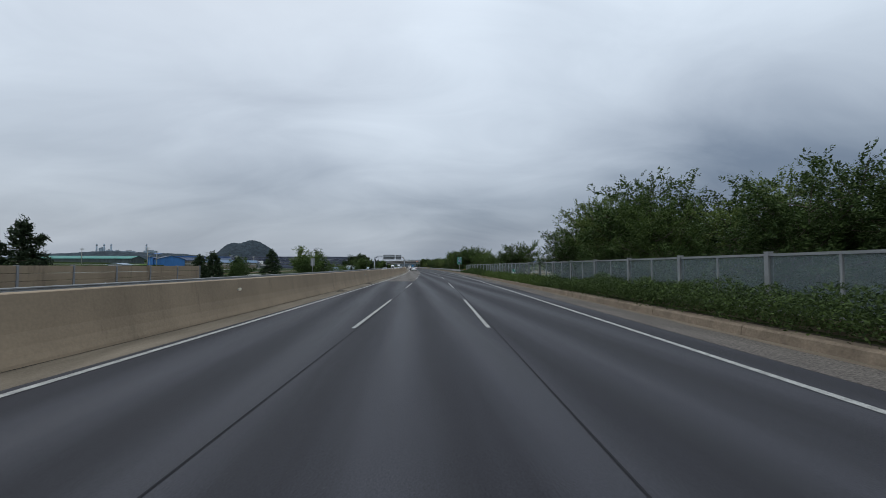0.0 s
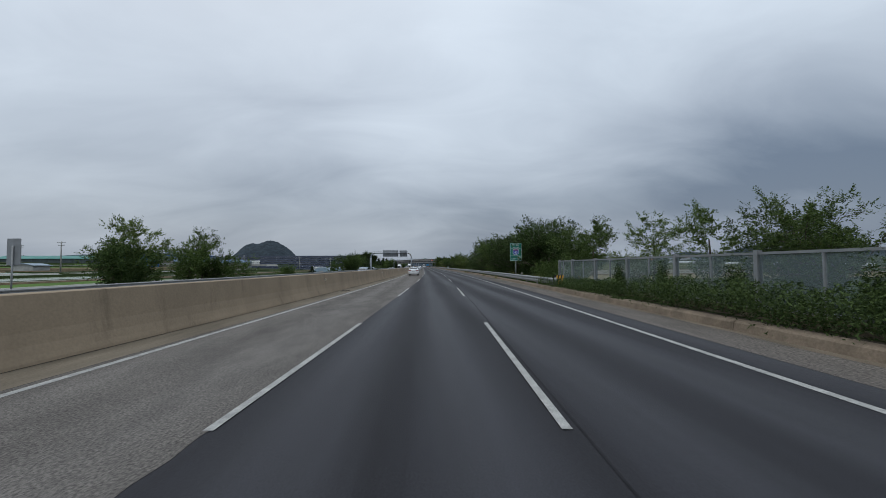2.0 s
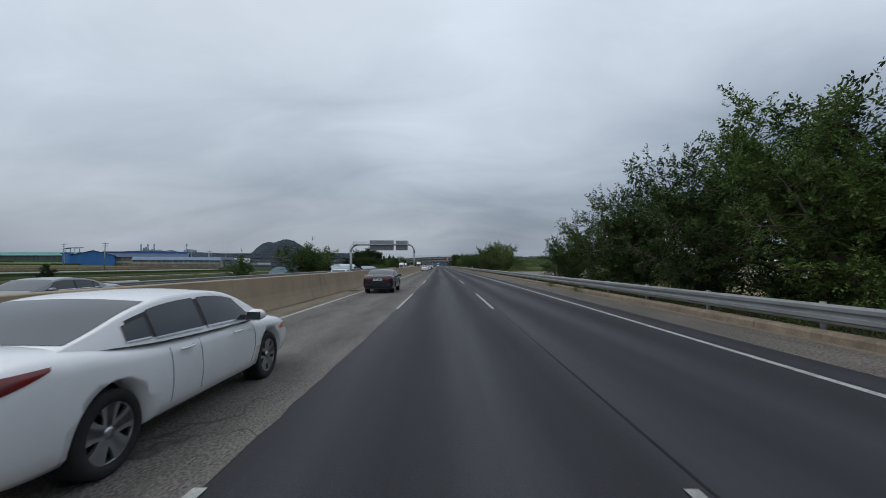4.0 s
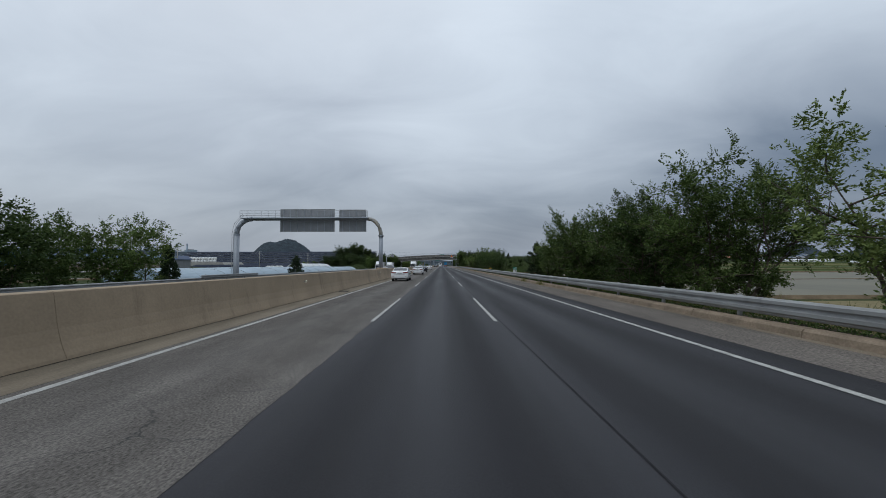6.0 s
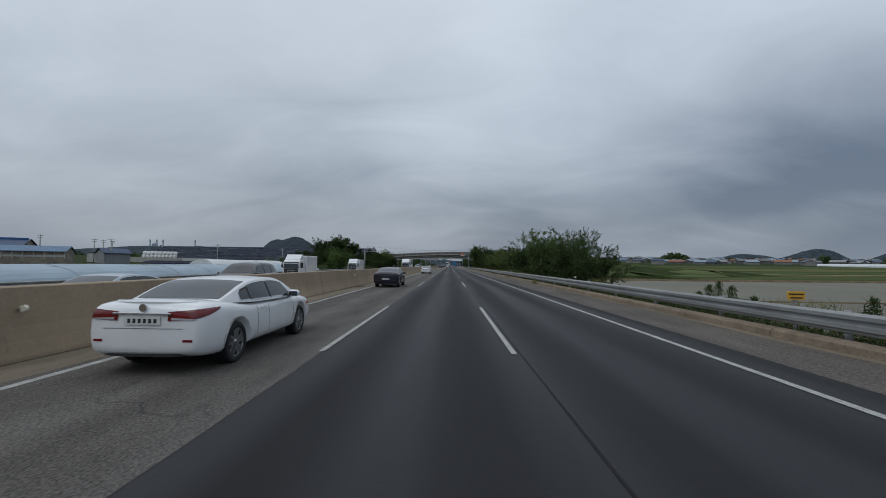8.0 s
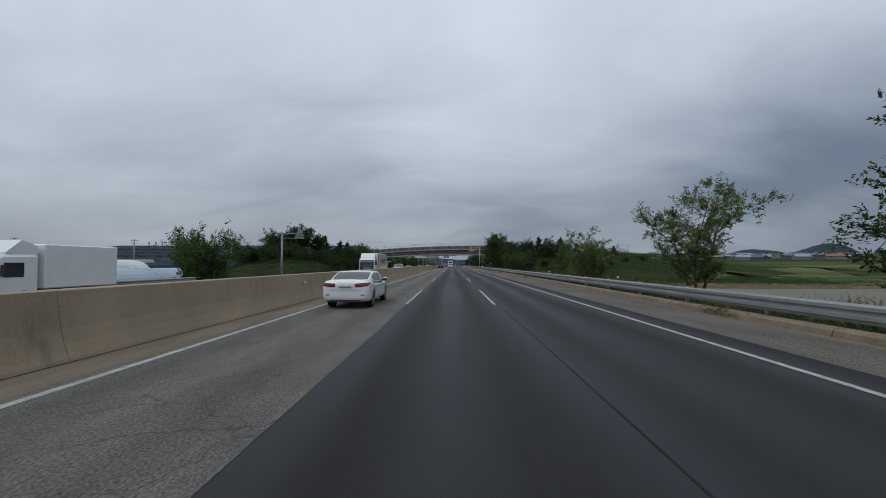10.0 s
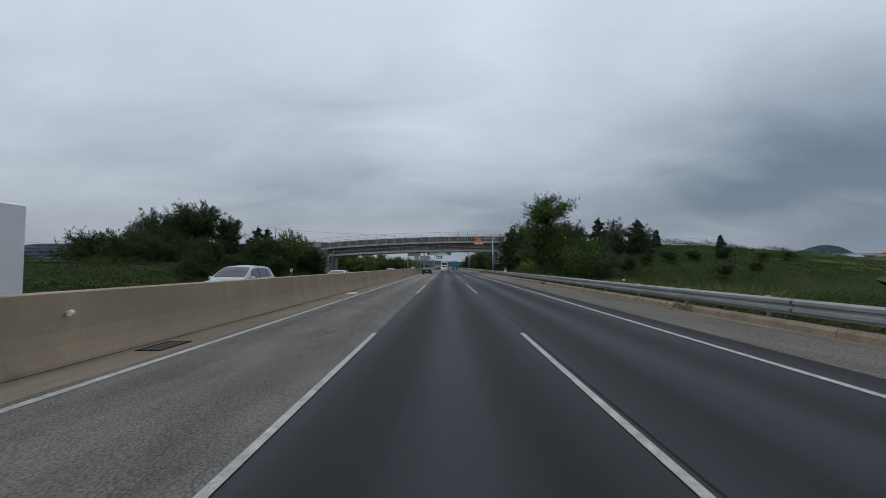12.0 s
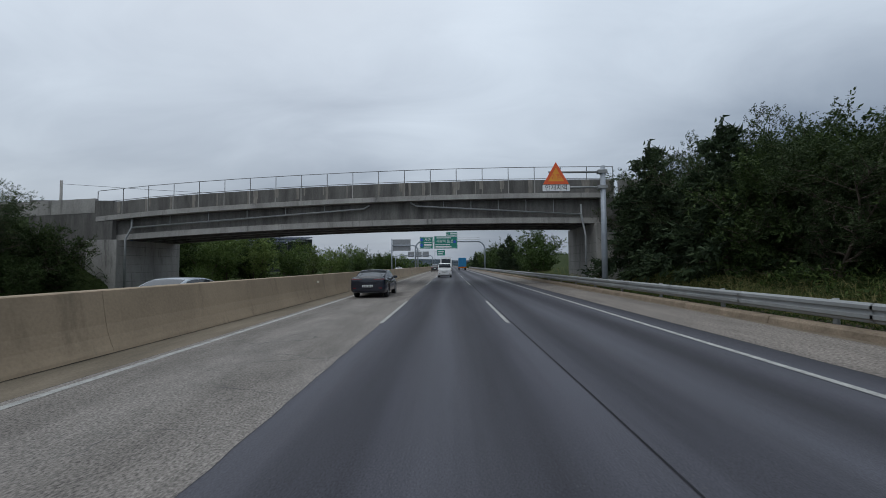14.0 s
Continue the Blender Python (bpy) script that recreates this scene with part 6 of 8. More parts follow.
M_SHEDCREAM = material("brown_cream_shed_wall", (0.24, 0.21, 0.17), 0.9, vary=0.45, scale=0.4)
M_WALLGREY = material("grey_sheet_wall", (0.24, 0.25, 0.26), 0.7, vary=0.2, scale=0.4, stretch=(3, 3, 0.3))
M_SOLARFRAME = material("galvanised_truss", (0.34, 0.36, 0.39), 0.6, metal=0.1, vary=0.25, scale=0.5)
M_SHEDBACK = material("open_shed_inside", (0.05, 0.057, 0.07), 0.9, vary=0.5, scale=0.5)
M_SOLAR = material("solar_panel_glass", (0.014, 0.022, 0.042), 0.65, vary=0.3, scale=0.4, spec=0.06)
M_FILM = material("greenhouse_film", (0.27, 0.36, 0.43), 0.4, vary=0.22, scale=0.25, stretch=(1, 0.6, 1), bump=0.1, bump_scale=2)
M_FILMWHITE = material("white_greenhouse_film", (0.6, 0.62, 0.62), 0.45, vary=0.12, scale=0.3)
M_WRAP = material("white_bale_wrap", (0.7, 0.71, 0.7), 0.4, vary=0.1, scale=1)


def shed(name, label, x0, x1, y0, y1, base, eave, ridge, roof, wall, along="y", category="farm building", posts=0, turn=0):
    """A gabled shed: four walls, two roof slopes with overhang, and open bays with posts."""
    t = thing(name, label, category, ((x0 + x1) / 2, (y0 + y1) / 2, base), turn=turn)
    a, b = ((x1 - x0) / 2, (y1 - y0) / 2) if along == "y" else ((y1 - y0) / 2, (x1 - x0) / 2)
    M = Matrix.Identity(4) if along == "y" else Matrix.Rotation(math.pi / 2, 4, "Z")
    H, R = eave - base, ridge - base
    bm = bmesh.new()
    loft(bm, [[(-a, y, -3), (-a, y, H), (0, y, R - 0.1), (a, y, H), (a, y, -3)] for y in (-b, b)])
    bm.transform(M)
    w = part("wall", bm, wall, t)
    for s in (-1, 1):
        bm = bmesh.new()
        o = 0.8
        k = (R - H) / a
        loft(bm, [[(0, y, R + 0.12), (s * (a + o), y, H - o * k + 0.12), (s * (a + o), y, H - o * k - 0.08), (0, y, R - 0.08)] for y in (-b - 0.6, b + 0.6)])
        bm.transform(M)
        part("roof_slope", bm, roof, t)
    if posts:
        bm = bmesh.new()
        box(bm, a + 0.05, a + 0.3, -0.15, 0.15, -0.5, H)
        me = finish(bm, "bay_post", M_WALLPALE)
        for k in range(posts + 1):
            share("bay_post", me, t, M @ pose(0, -b + 2 * b * k / posts, 0))
        bm = bmesh.new()
        box(bm, a + 0.02, a + 0.12, -b, b, 0, H * 0.3)
        bm.transform(M)
        part("low_wall", bm, M_WALLPALE, t)
    return t


shed("warehouse", "bright blue sheet-metal warehouse with a dark roof and a blue gable", -243, -221, 395, 425, 3.2, 8.2, 11.4, M_ROOFDARK, M_WALLBLUE, turn=38)
shed("feed_tower", "blue sheet-metal elevator tower beside the warehouse", -245, -240, 401, 406, 3.0, 9.6, 10.2, M_ROOFBLUE, M_WALLBLUE)
shed("cattle_shed", "long cattle shed with a dark blue roof", -219, -202, 404, 455, 3.4, 7.6, 10.9, M_ROOFDARK, M_SHEDCREAM, posts=16, turn=-62)
shed("cattle_shed", "long open cattle shed with a faded blue roof", -186, -175, 393, 443, 2.9, 5.4, 7.4, M_ROOFMID, M_SHEDCREAM, posts=16, turn=-62)
shed("farm_store", "grey sheet-metal farm store with a pale roof", -181, -173, 468, 480, 3.0, 6.0, 8.2, M_ROOFDARK, M_WALLGREY, turn=-24)
shed("warehouse", "long low warehouse with a teal roof on posts", -402, -300, 466, 488, 5.6, 10.0, 12.8, M_ROOFTEAL, M_WALLTEAL, "x")
shed("farm_store", "small white farm store", -202, -192, 486, 493, 3.6, 6.0, 7.0, M_ROOFPALE, M_WALLPALE)
shed("farm_store", "small white hut in the fields", -176, -168, 248, 256, 0.0, 2.6, 3.4, M_ROOFPALE, M_WALLPALE)


def ridge_cap(x, y, z, turn, length, mat=None):
    bm = bmesh.new()
    box(bm, -0.9, 0.9, -length / 2, length / 2, -0.1, 0.55)
    bm.transform(pose(x, y, z, 0, 0, turn))
    tagged(part("roof_vent", bm, mat or M_ROOFBLUE), "bright blue ventilation cap along a shed ridge", "roof vent")


ridge_cap(-210.5, 429.5, 10.9, -62, 50)


def yard():
    bm = bmesh.new()
    loft(bm, [[(x0, y, -1.5), (x0 + 4, y, 4.2), (x1 - 4, y, 4.2), (x1, y, -1.5)] for x0, x1, y in ((-224, -170, 524), (-224, -170, 556))])
    tagged(part("pavement", bm, M_TRACK), "raised concrete yard where the bales are stacked", "yard", kind="structure")


yard()


def feed_canopy():
    t = thing("canopy", "bright blue sheet canopy on thin steel legs over the elevator", "canopy", (-240, 403, 3.0))
    t.matrix_basis = pose(-240, 403, 3.0) @ Matrix.Scale(0.65, 4)
    bm = bmesh.new()
    loft(bm, [[(-7, y, 14.9 + y * 0.12), (0, y, 16.4 + y * 0.12), (7, y, 15.8 + y * 0.12), (7, y, 15.4 + y * 0.12), (0, y, 16.0 + y * 0.12), (-7, y, 14.5 + y * 0.12)] for y in (-4.5, 4.5)])
    part("roof", bm, M_ROOFBLUE, t)
    for x in (-5, 4):
        for y in (-3, 3):
            bm = bmesh.new()
            tube(bm, [(x, y, -1), (x, y, 15.6)], 0.25, 6)
            part("leg", bm, M_WALLPALE, t)
    bm = bmesh.new()
    tube(bm, [(4, -3, 10), (24, -8, 0.5)], 0.8, 8)
    part("conveyor", bm, M_WALLGREY, t)


feed_canopy()


def solar_row(y, x0, x1, z):
    t = thing("solar_shed", "long open shed roofed with dark solar panels", "solar shed", ((x0 + x1) / 2, y, 0), "solar sheds")
    w = (x1 - x0) / 2
    n = 14
    bm = bmesh.new()
    loft(bm, [[(x, -5, z - 1.1), (x, 5, z + 0.5), (x, 5, z + 0.68), (x, -5, z - 0.92)] for x in (-w, w)])
    part("roof_frame", bm, M_SOLARFRAME, t)
    bm = bmesh.new()
    wide = 2 * w / n - 0.35
    loft(bm, [[(x, -5.05, z - 1.12), (x, 4.9, z + 0.62), (x, 4.9, z + 0.78), (x, -5.05, z - 0.84)] for x in (-wide / 2, wide / 2)])
    me = finish(bm, "solar_panel", M_SOLAR)
    for k in range(n):
        share("solar_panel", me, t, pose(-w + 2 * w * (k + 0.5) / n, 0, 0))
    g = -1.0
    bm = bmesh.new()
    tube(bm, [(0, 0, g), (0, 0, z - 1)], 0.12, 6)
    me = finish(bm, "column", M_GALV)
    for k in range(n + 1):
        share("column", me, t, pose(-w + 2 * w * k / n, -4.2, 0))
    bm = bmesh.new()
    box(bm, -w, w, 3.6, 3.8, g, z - 0.5)
    part("back_wall", bm, M_SHEDBACK, t)
    # edge truss: two chords and its lacing
    bm = bmesh.new()
    box(bm, -w, w, -5.1, -4.98, z - 1.36, z - 1.18)
    box(bm, -w, w, -5.1, -4.98, z - 2.24, z - 2.12)
    for k in range(2 * n):
        x = -w + w * k / n
        up = k % 2
        tube(bm, [(x, -5.04, z - (2.2 if up else 1.3)), (x + w / n, -5.04, z - (1.3 if up else 2.2))], 0.06, 4)
    part("edge_truss", bm, M_SOLARFRAME, t)


for k, x0 in enumerate((-196, -222, -240, -262, -276, -282)):
    solar_row(566 + 18 * k, x0, -88 + 3 * k, 3.0 + 2.65 * k)
for k in range(2):
    solar_row(498 + 20 * k, -190 - 4 * k, -88, -0.4 + 1.9 * k)


def tunnel(name, label, cx, w, y0, y1, base, ridge, mat, turn=0, at=None):
    t = thing(name, label, "greenhouse", at or (cx, (y0 + y1) / 2, base))
    if turn:
        t.matrix_basis = pose(*at, 0, 0, turn)
    h, L = ridge - base, (y1 - y0) / 2
    arc = lambda s: [(-w / 2 * math.cos(math.pi * k / 14) * s, h * s * math.sin(math.pi * k / 14) ** 0.72) for k in range(15)]
    bm = bmesh.new()
    n = max(4, round(2 * L / 8))
    loft(bm, [[(x, -L + 2 * L * k / n, z + 0.05 * math.sin(k * 2.1)) for x, z in arc(1)] for k in range(n + 1)])
    part("film_cover", bm, mat, t, smooth=False)
    me = None
    bm = bmesh.new()
    tube(bm, [(x, 0, z) for x, z in arc(1.006)], 0.025, 5)
    me = finish(bm, "hoop", M_GALV)
    for k in range(n + 1):
        share("hoop", me, t, pose(0, -L + 2 * L * k / n, 0))
    bm = bmesh.new()
    for yy in (-L - 0.02, L + 0.02):
        box(bm, -1.0, 1.0, yy - 0.03, yy + 0.03, 0, h * 0.55)
    part("end_door", bm, M_WALLPALE, t)
    return t


tunnel("greenhouse", "long plastic greenhouse tunnel under pale blue film", -42, 8.4, 257, 384, -2.8, 1.0, M_FILM)
tunnel("greenhouse", "long plastic greenhouse tunnel under pale blue film", -51, 8.4, 265, 384, -2.8, 1.15, M_FILM)
tunnel("greenhouse", "white plastic greenhouse tunnel", -55, 7.4, 352, 392, -2.8, 2.3, M_FILMWHITE)
for k in range(3):
    tunnel("greenhouse", "far white greenhouse tunnel among the fields", 0, 9, -34, 34, 0, 3.3, M_FILMWHITE, 41, (424 + 52 * (k - 0.4), 640 - 60 * (k - 0.4), ground_z(424 + 52 * (k - 0.4), 640 - 60 * (k - 0.4)) - 0.3))


def bale(x, y, z):
    t = thing("silage_bale", "round silage bale in white wrap", "silage bale", (x, y, z), "silage bales")
    bm = bmesh.new()
    tube(bm, [(0, -0.9, 1.1), (0, -0.75, 1.1), (0, 0.75, 1.1), (0, 0.9, 1.1)], [0.95, 1.12, 1.12, 0.95], 14)
    part("wrap", bm, M_WRAP, t, smooth=True)


for k in range(9):
    for j in range(2):
        bale(-206 + 2.2 * k + 0.5 * (j % 2), 534 + 0.6 * k, 4.2 + 2.1 * j)
for k in range(4):
    for j in range(2):
        bale(-100 + 2.3 * k + 0.6 * j, 434 + 0.4 * k, ground_z(-91, 434) + 2.05 * j)


def utility_pole(x, y, h=13.0, arms=True):
    z = ground_z(x, y)
    t = thing("utility_pole", "grey concrete power pole with cross-arms", "utility pole", (x, y, z), "power poles")
    bm = bmesh.new()
    tube(bm, [(0, 0, -0.5), (0, 0, h)], [0.28, 0.19] if arms else [0.19, 0.13], 8)
    part("pole", bm, M_CONC, t, smooth=True)
    for zz, w in ((h - 0.5, 1.6), (h - 1.6, 1.2)) if arms else ():
        bm = bmesh.new()
        box(bm, -w, w, -0.1, 0.1, zz - 0.1, zz + 0.1)
        a = part("crossarm", bm, M_GALV, t)
        for x0 in (-w + 0.1, 0.4, w - 0.1):
            bm = bmesh.new()
            tube(bm, [(x0, 0, zz + 0.06), (x0, 0, zz + 0.32)], 0.05, 6)
            part("insulator", bm, M_WALLPALE, a)


for x, y in ((-125, 480), (-100, 505), (-190, 448), (-198, 486), (-205, 500), (-212, 515), (-175, 470), (-160, 330), (-225, 380), (-150, 240), (-250, 330), (-260, 300), (-20, 700)):
    utility_pole(x, y)


def cable(p, q, sag):
    bm = bmesh.new()
    p, q = Vector(p), Vector(q)
    tube(bm, [p.lerp(q, k / 12) - Vector((0, 0, sag * 4 * (k / 12) * (1 - k / 12))) for k in range(13)], 0.018, 4)
    tagged(part("power_cable", bm, M_SEAM), "thin black overhead cable between poles", "cable")


utility_pole(-46, 492, 12.0 - ground_z(-46, 492), False)
utility_pole(78, 505, 8.5, False)
cable((-46, 492, 11.6), (78, 505, ground_z(78, 505) + 8.4), 1.6)
cable((-125, 480, ground_z(-125, 480) + 10.6), (-100, 505, ground_z(-100, 505) + 10.6), 0.5)


# ---- power station on the skyline ----
def chimney(x, y, top):
    z = ground_z(x, y)
    t = thing("chimney", "tall pale power station chimney on the skyline", "chimney", (x, y, z - 4), "power station chimneys")
    bm = bmesh.new()
    tube(bm, [(0, 0, 0), (0, 0, top - z)], [9.0, 7.0], 12)
    part("shaft", bm, M_ROOFPALE, t, smooth=True)
    bm = bmesh.new()
    tube(bm, [(0, 0, top - z - 20), (0, 0, top - z - 12)], 7.8, 12)
    part("band", bm, M_SIGNBACK, t)


for k in (0.703, 0.687, 0.672, 0.596):
    chimney(-k * 4618, 4616, 242)
for k, w, top in ((0.695, 40, 172), (0.679, 46, 176), (0.662, 60, 170), (0.637, 110, 166), (0.590, 120, 172)):
    x, z = -k * 4618, ground_z(x, 4640)
    t = thing("power_station_hall", "pale grey power station block on the skyline", "industrial building", (x, 4640, ground_z(x, 4640) - 4), "power station blocks")
    bm = bmesh.new()
    box(bm, -w / 2, w / 2, -20, 20, -2, top - z, 1.5)
    part("wall", bm, M_ROOFPALE, t)
    bm = bmesh.new()
    box(bm, -w / 4, w / 4, -8, 8, top - z - 0.5, top - z + 9, 1.0)
    part("roof_plant", bm, M_SIGNBACK, t)


# ---- hills ----
# woodland colour shifted to blue-grey, with the distance haze painted in
M_HILL = material("hazed_wooded_hill", (0.052, 0.067, 0.08), 0.95, vary=0.4, scale=0.03, bump=1.0, bump_scale=0.12, fine=0.25, spec=0.05)


def hill(name, label, cx, cy, rx, ry, top, seed, power=1.1):
    bm = bmesh.new()
    n, m = 128, 50
    z0 = min(ground_z(cx, cy), 40) - 6
    rings = []
    for j in range(m + 1):
        f = j / m
        ring = []
        for k in range(n):
            a = 2 * math.pi * k / n
            px, py = math.cos(a) * f, math.sin(a) * f
            prof = math.cos(f * math.pi / 2) ** power
            lump = noise.noise(Vector((px * 3 + seed, py * 3, 0))) * 0.16 + noise.noise(Vector((px * 26, py * 26, seed))) * 0.045
            edge = 1 - f ** 6
            ring.append(bm.verts.new((cx + rx * px, cy + ry * py, z0 + (top - z0) * max(0, prof + lump * edge))))
        rings.append(ring)
    for r0, r1 in zip(rings, rings[1:]):
        for k in range(n):
            bm.faces.new((r0[k], r0[(k + 1) % n], r1[(k + 1) % n], r1[k]))
    bmesh.ops.remove_doubles(bm, verts=rings[0], dist=0.01)
    tagged(part(name, bm, M_HILL, smooth=True), label, "hill", kind="structure")


M_LEAFFAR = leafy("far_leaves", (0.045, 0.065, 0.055), (0.075, 0.10, 0.08), 0.2)
hill("hill", "dark wooded hill behind the farm sheds", -1772, 4760, 410, 400, 278, 5, 0.9)
hill("hill", "low wooded hill on the skyline", 2860, 3500, 380, 260, 150, 9, 1.4)
hill("hill", "low wooded hill on the skyline", 3760, 3500, 640, 300, 200, 10, 1.4)
hill("hill", "low wooded hill on the skyline", 2350, 3500, 420, 240, 112, 12, 1.3)
hill("hill", "low wooded ridge on the skyline", 3000, 3700, 1300, 260, 92, 15, 0.8)
hill("hill", "low wooded ridge on the skyline", 1500, 3600, 900, 200, 62, 16, 0.8)
hill("hill", "low wooded ridge on the skyline", -1700, 2600, 900, 260, 88, 18, 1.2)
hill("hill", "low wooded ridge on the skyline", -300, 3000, 900, 260, 40, 22, 1.2)
hill("hill", "low wooded ridge on the skyline", 420, 2600, 520, 220, 36, 25, 1.2)
hill("hill", "low wooded ridge on the skyline", -2300, 1500, 500, 400, 84, 28, 1.2)


def far_woods(name, seed, spots):
    rng = np.random.default_rng(seed)
    cs, sz = [], []
    for x, y, r, h, n in spots:
        a, f = rng.uniform(0, 2 * math.pi, n), np.sqrt(rng.uniform(0, 1, n))
        z = ground_z(x, y)
        cs.append(np.stack([x + r * f * np.cos(a), y + r * f * np.sin(a) * 0.6, z + h * np.sqrt(np.maximum(0.02, 1 - f ** 2)) * rng.uniform(0.05, 1, n)], 1))
        sz.append(rng.uniform(0.6, 1.4, n) * (0.9 + h * 0.12))
    c, s = np.concatenate(cs), np.concatenate(sz)
    ob = new(name, cards(name, c, rng.normal(size=(len(c), 3)), s * 0.7, s * 1.3, M_LEAFDARK, rng))
    tagged(ob, "distant clumps of dark green trees among the fields", "woods", kind="stuff")


rr = random.Random(31)
spots = [(352, 905, 22, 15, 900), (366, 915, 18, 12, 600), (330, 890, 16, 9, 400), (505, 726, 14, 12, 600), (530, 722, 12, 10, 500), (556, 716, 14, 13, 600), (585, 700, 12, 12, 500), (452, 760, 10, 11, 420)]
spots += [(rr.uniform(200, 900), rr.uniform(780, 1500), rr.uniform(6, 18), rr.uniform(3, 7), 130) for _ in range(210)]
spots += [(-rr.uniform(380, 900), rr.uniform(500, 1500), rr.uniform(6, 18), rr.uniform(4, 9), 130) for _ in range(60)]
spots += [(rr.uniform(-60, 90), rr.uniform(780, 1300), rr.uniform(8, 18), rr.uniform(7, 13), 220) for _ in range(26) ]
spots = [s for s in spots if not -34 < s[0] < 26]
far_woods("distant_trees", 7, spots)


# ---- village, right of the road ----
def house(x, y, w, d, h, roof, wall, turn):
    z = ground_z(x, y)
    t = thing("house", "small pale village house with a coloured pitched roof", "house", (x, y, z), "village houses", turn=turn)
    bm = bmesh.new()
    loft(bm, [[(-w / 2, yy, -1), (-w / 2, yy, h), (0, yy, h + w * 0.22), (w / 2, yy, h), (w / 2, yy, -1)] for yy in (-d / 2, d / 2)])
    part("wall", bm, wall, t)
    for s in (-1, 1):
        bm = bmesh.new()
        loft(bm, [[(0, yy, h + w * 0.22 + 0.3), (s * (w / 2 + 0.6), yy, h - 0.1), (s * (w / 2 + 0.6), yy, h - 0.35), (0, yy, h + w * 0.22 + 0.02)] for yy in (-d / 2 - 0.5, d / 2 + 0.5)])
        part("roof", bm, roof, t)
    for k in (-1, 1):
        bm = bmesh.new()
        box(bm, k * w * 0.24 - 0.8, k * w * 0.24 + 0.8, -d / 2 - 0.06, -d / 2 + 0.02, h * 0.35, h * 0.72)
        part("window", bm, M_SOLAR, t)


M_ROOFRED = material("orange_tile_roof", (0.27, 0.12, 0.07), 0.8, vary=0.25, scale=0.5)
M_ROOFGREY = material("faded_grey_tile_roof", (0.16, 0.165, 0.175), 0.85, vary=0.3, scale=0.5)
M_ROOFSLATE = material("slate_blue_tile_roof", (0.09, 0.12, 0.17), 0.8, vary=0.3, scale=0.5)
M_WALLDULL = material("dull_render_wall", (0.24, 0.235, 0.225), 0.9, vary=0.3, scale=0.4)
for k in range(150):
    y = 690 + 470 * rr.uniform(0, 1)
    x = (y - 262) * rr.uniform(0.42, 1.1)
    house(x, y, rr.uniform(6, 10), rr.uniform(8, 20), rr.uniform(2.5, 4.2), rr.choice((M_ROOFGREY, M_ROOFSLATE, M_ROOFMID, M_ROOFGREY, M_ROOFDARK, M_ROOFPALE, M_ROOFRED, M_WALLGREY)), rr.choice((M_WALLDULL, M_WALLGREY, M_CONCDARK, M_WALLDULL)), rr.uniform(0, 180))


# ---- vehicles ----
from mathutils.bvhtree import BVHTree


def paint(name, colour, rough=0.25, metal=0.0, coat=0.8):
    m = material(name, colour, rough, metal, vary=0.06, scale=1.5)
    m.node_tree.nodes["Principled BSDF"].inputs["Coat Weight"].default_value = coat
    m.node_tree.nodes["Principled BSDF"].inputs["Coat Roughness"].default_value = 0.05
    return m


M_CARWHITE = paint("pearl_white_car_paint", (0.76, 0.77, 0.78))
M_CARBLACK = paint("black_car_paint", (0.009, 0.012, 0.022), 0.2, 0.0, 0.6)
M_CARGREY = paint("grey_car_paint", (0.16, 0.18, 0.2), 0.3, 0.5)
M_CARSILVER = paint("silver_blue_car_paint", (0.36, 0.41, 0.46), 0.3, 0.5)
M_CARDARK = paint("dark_grey_car_paint", (0.05, 0.053, 0.06), 0.25, 0.4)
M_TINT = material("tinted_car_glass", (0.03, 0.037, 0.045), 0.05, vary=0.1, scale=1, spec=0.5)
M_TYRE = material("tyre_rubber", (0.016, 0.016, 0.017), 0.85, vary=0.25, scale=8, bump=0.2, bump_scale=60)
M_RIM = material("machined_alloy", (0.42, 0.43, 0.45), 0.3, metal=0.85, vary=0.15, scale=6)
M_RIMDARK = material("dark_alloy", (0.03, 0.032, 0.035), 0.45, metal=0.5, vary=0.2, scale=6)
M_LAMPRED = material("red_lamp_glass", (0.17, 0.006, 0.008), 0.15, vary=0.25, scale=9, colour2=(0.09, 0.004, 0.004), spec=0.7)
M_LAMPCLEAR = material("clear_lamp_glass", (0.5, 0.5, 0.52), 0.12, metal=0.3, vary=0.25, scale=12)
M_LAMPAMBER = material("amber_lamp_glass", (0.62, 0.16, 0.015), 0.2, vary=0.2, scale=9)
M_CHROME = material("chrome_trim", (0.62, 0.63, 0.65), 0.15, metal=1.0, vary=0.08, scale=3)
M_PLASTIC = material("black_car_plastic", (0.02, 0.02, 0.022), 0.6, vary=0.2, scale=5)
M_NUMBER = material("number_plate", (0.6, 0.62, 0.6), 0.5, vary=0.08, scale=8)


def lerp_table(table, y):
    """Smooth curve through (y, value) rows."""
    if y <= table[0][0]:
        return table[0][1]
    for i in range(len(table) - 1):
        (y0, v0), (y1, v1) = table[i], table[i + 1]
        if y <= y1:
            m0 = (v1 - table[i - 1][1]) / (y1 - table[i - 1][0]) if i > 0 else (v1 - v0) / (y1 - y0)
            m1 = (table[i + 2][1] - v0) / (table[i + 2][0] - y0) if i + 2 < len(table) else (v1 - v0) / (y1 - y0)
            h = y1 - y0
            t = (y - y0) / h
            return (2 * t ** 3 - 3 * t ** 2 + 1) * v0 + (t ** 3 - 2 * t ** 2 + t) * h * m0 + (-2 * t ** 3 + 3 * t ** 2) * v1 + (t ** 3 - t ** 2) * h * m1
    return table[-1][1]


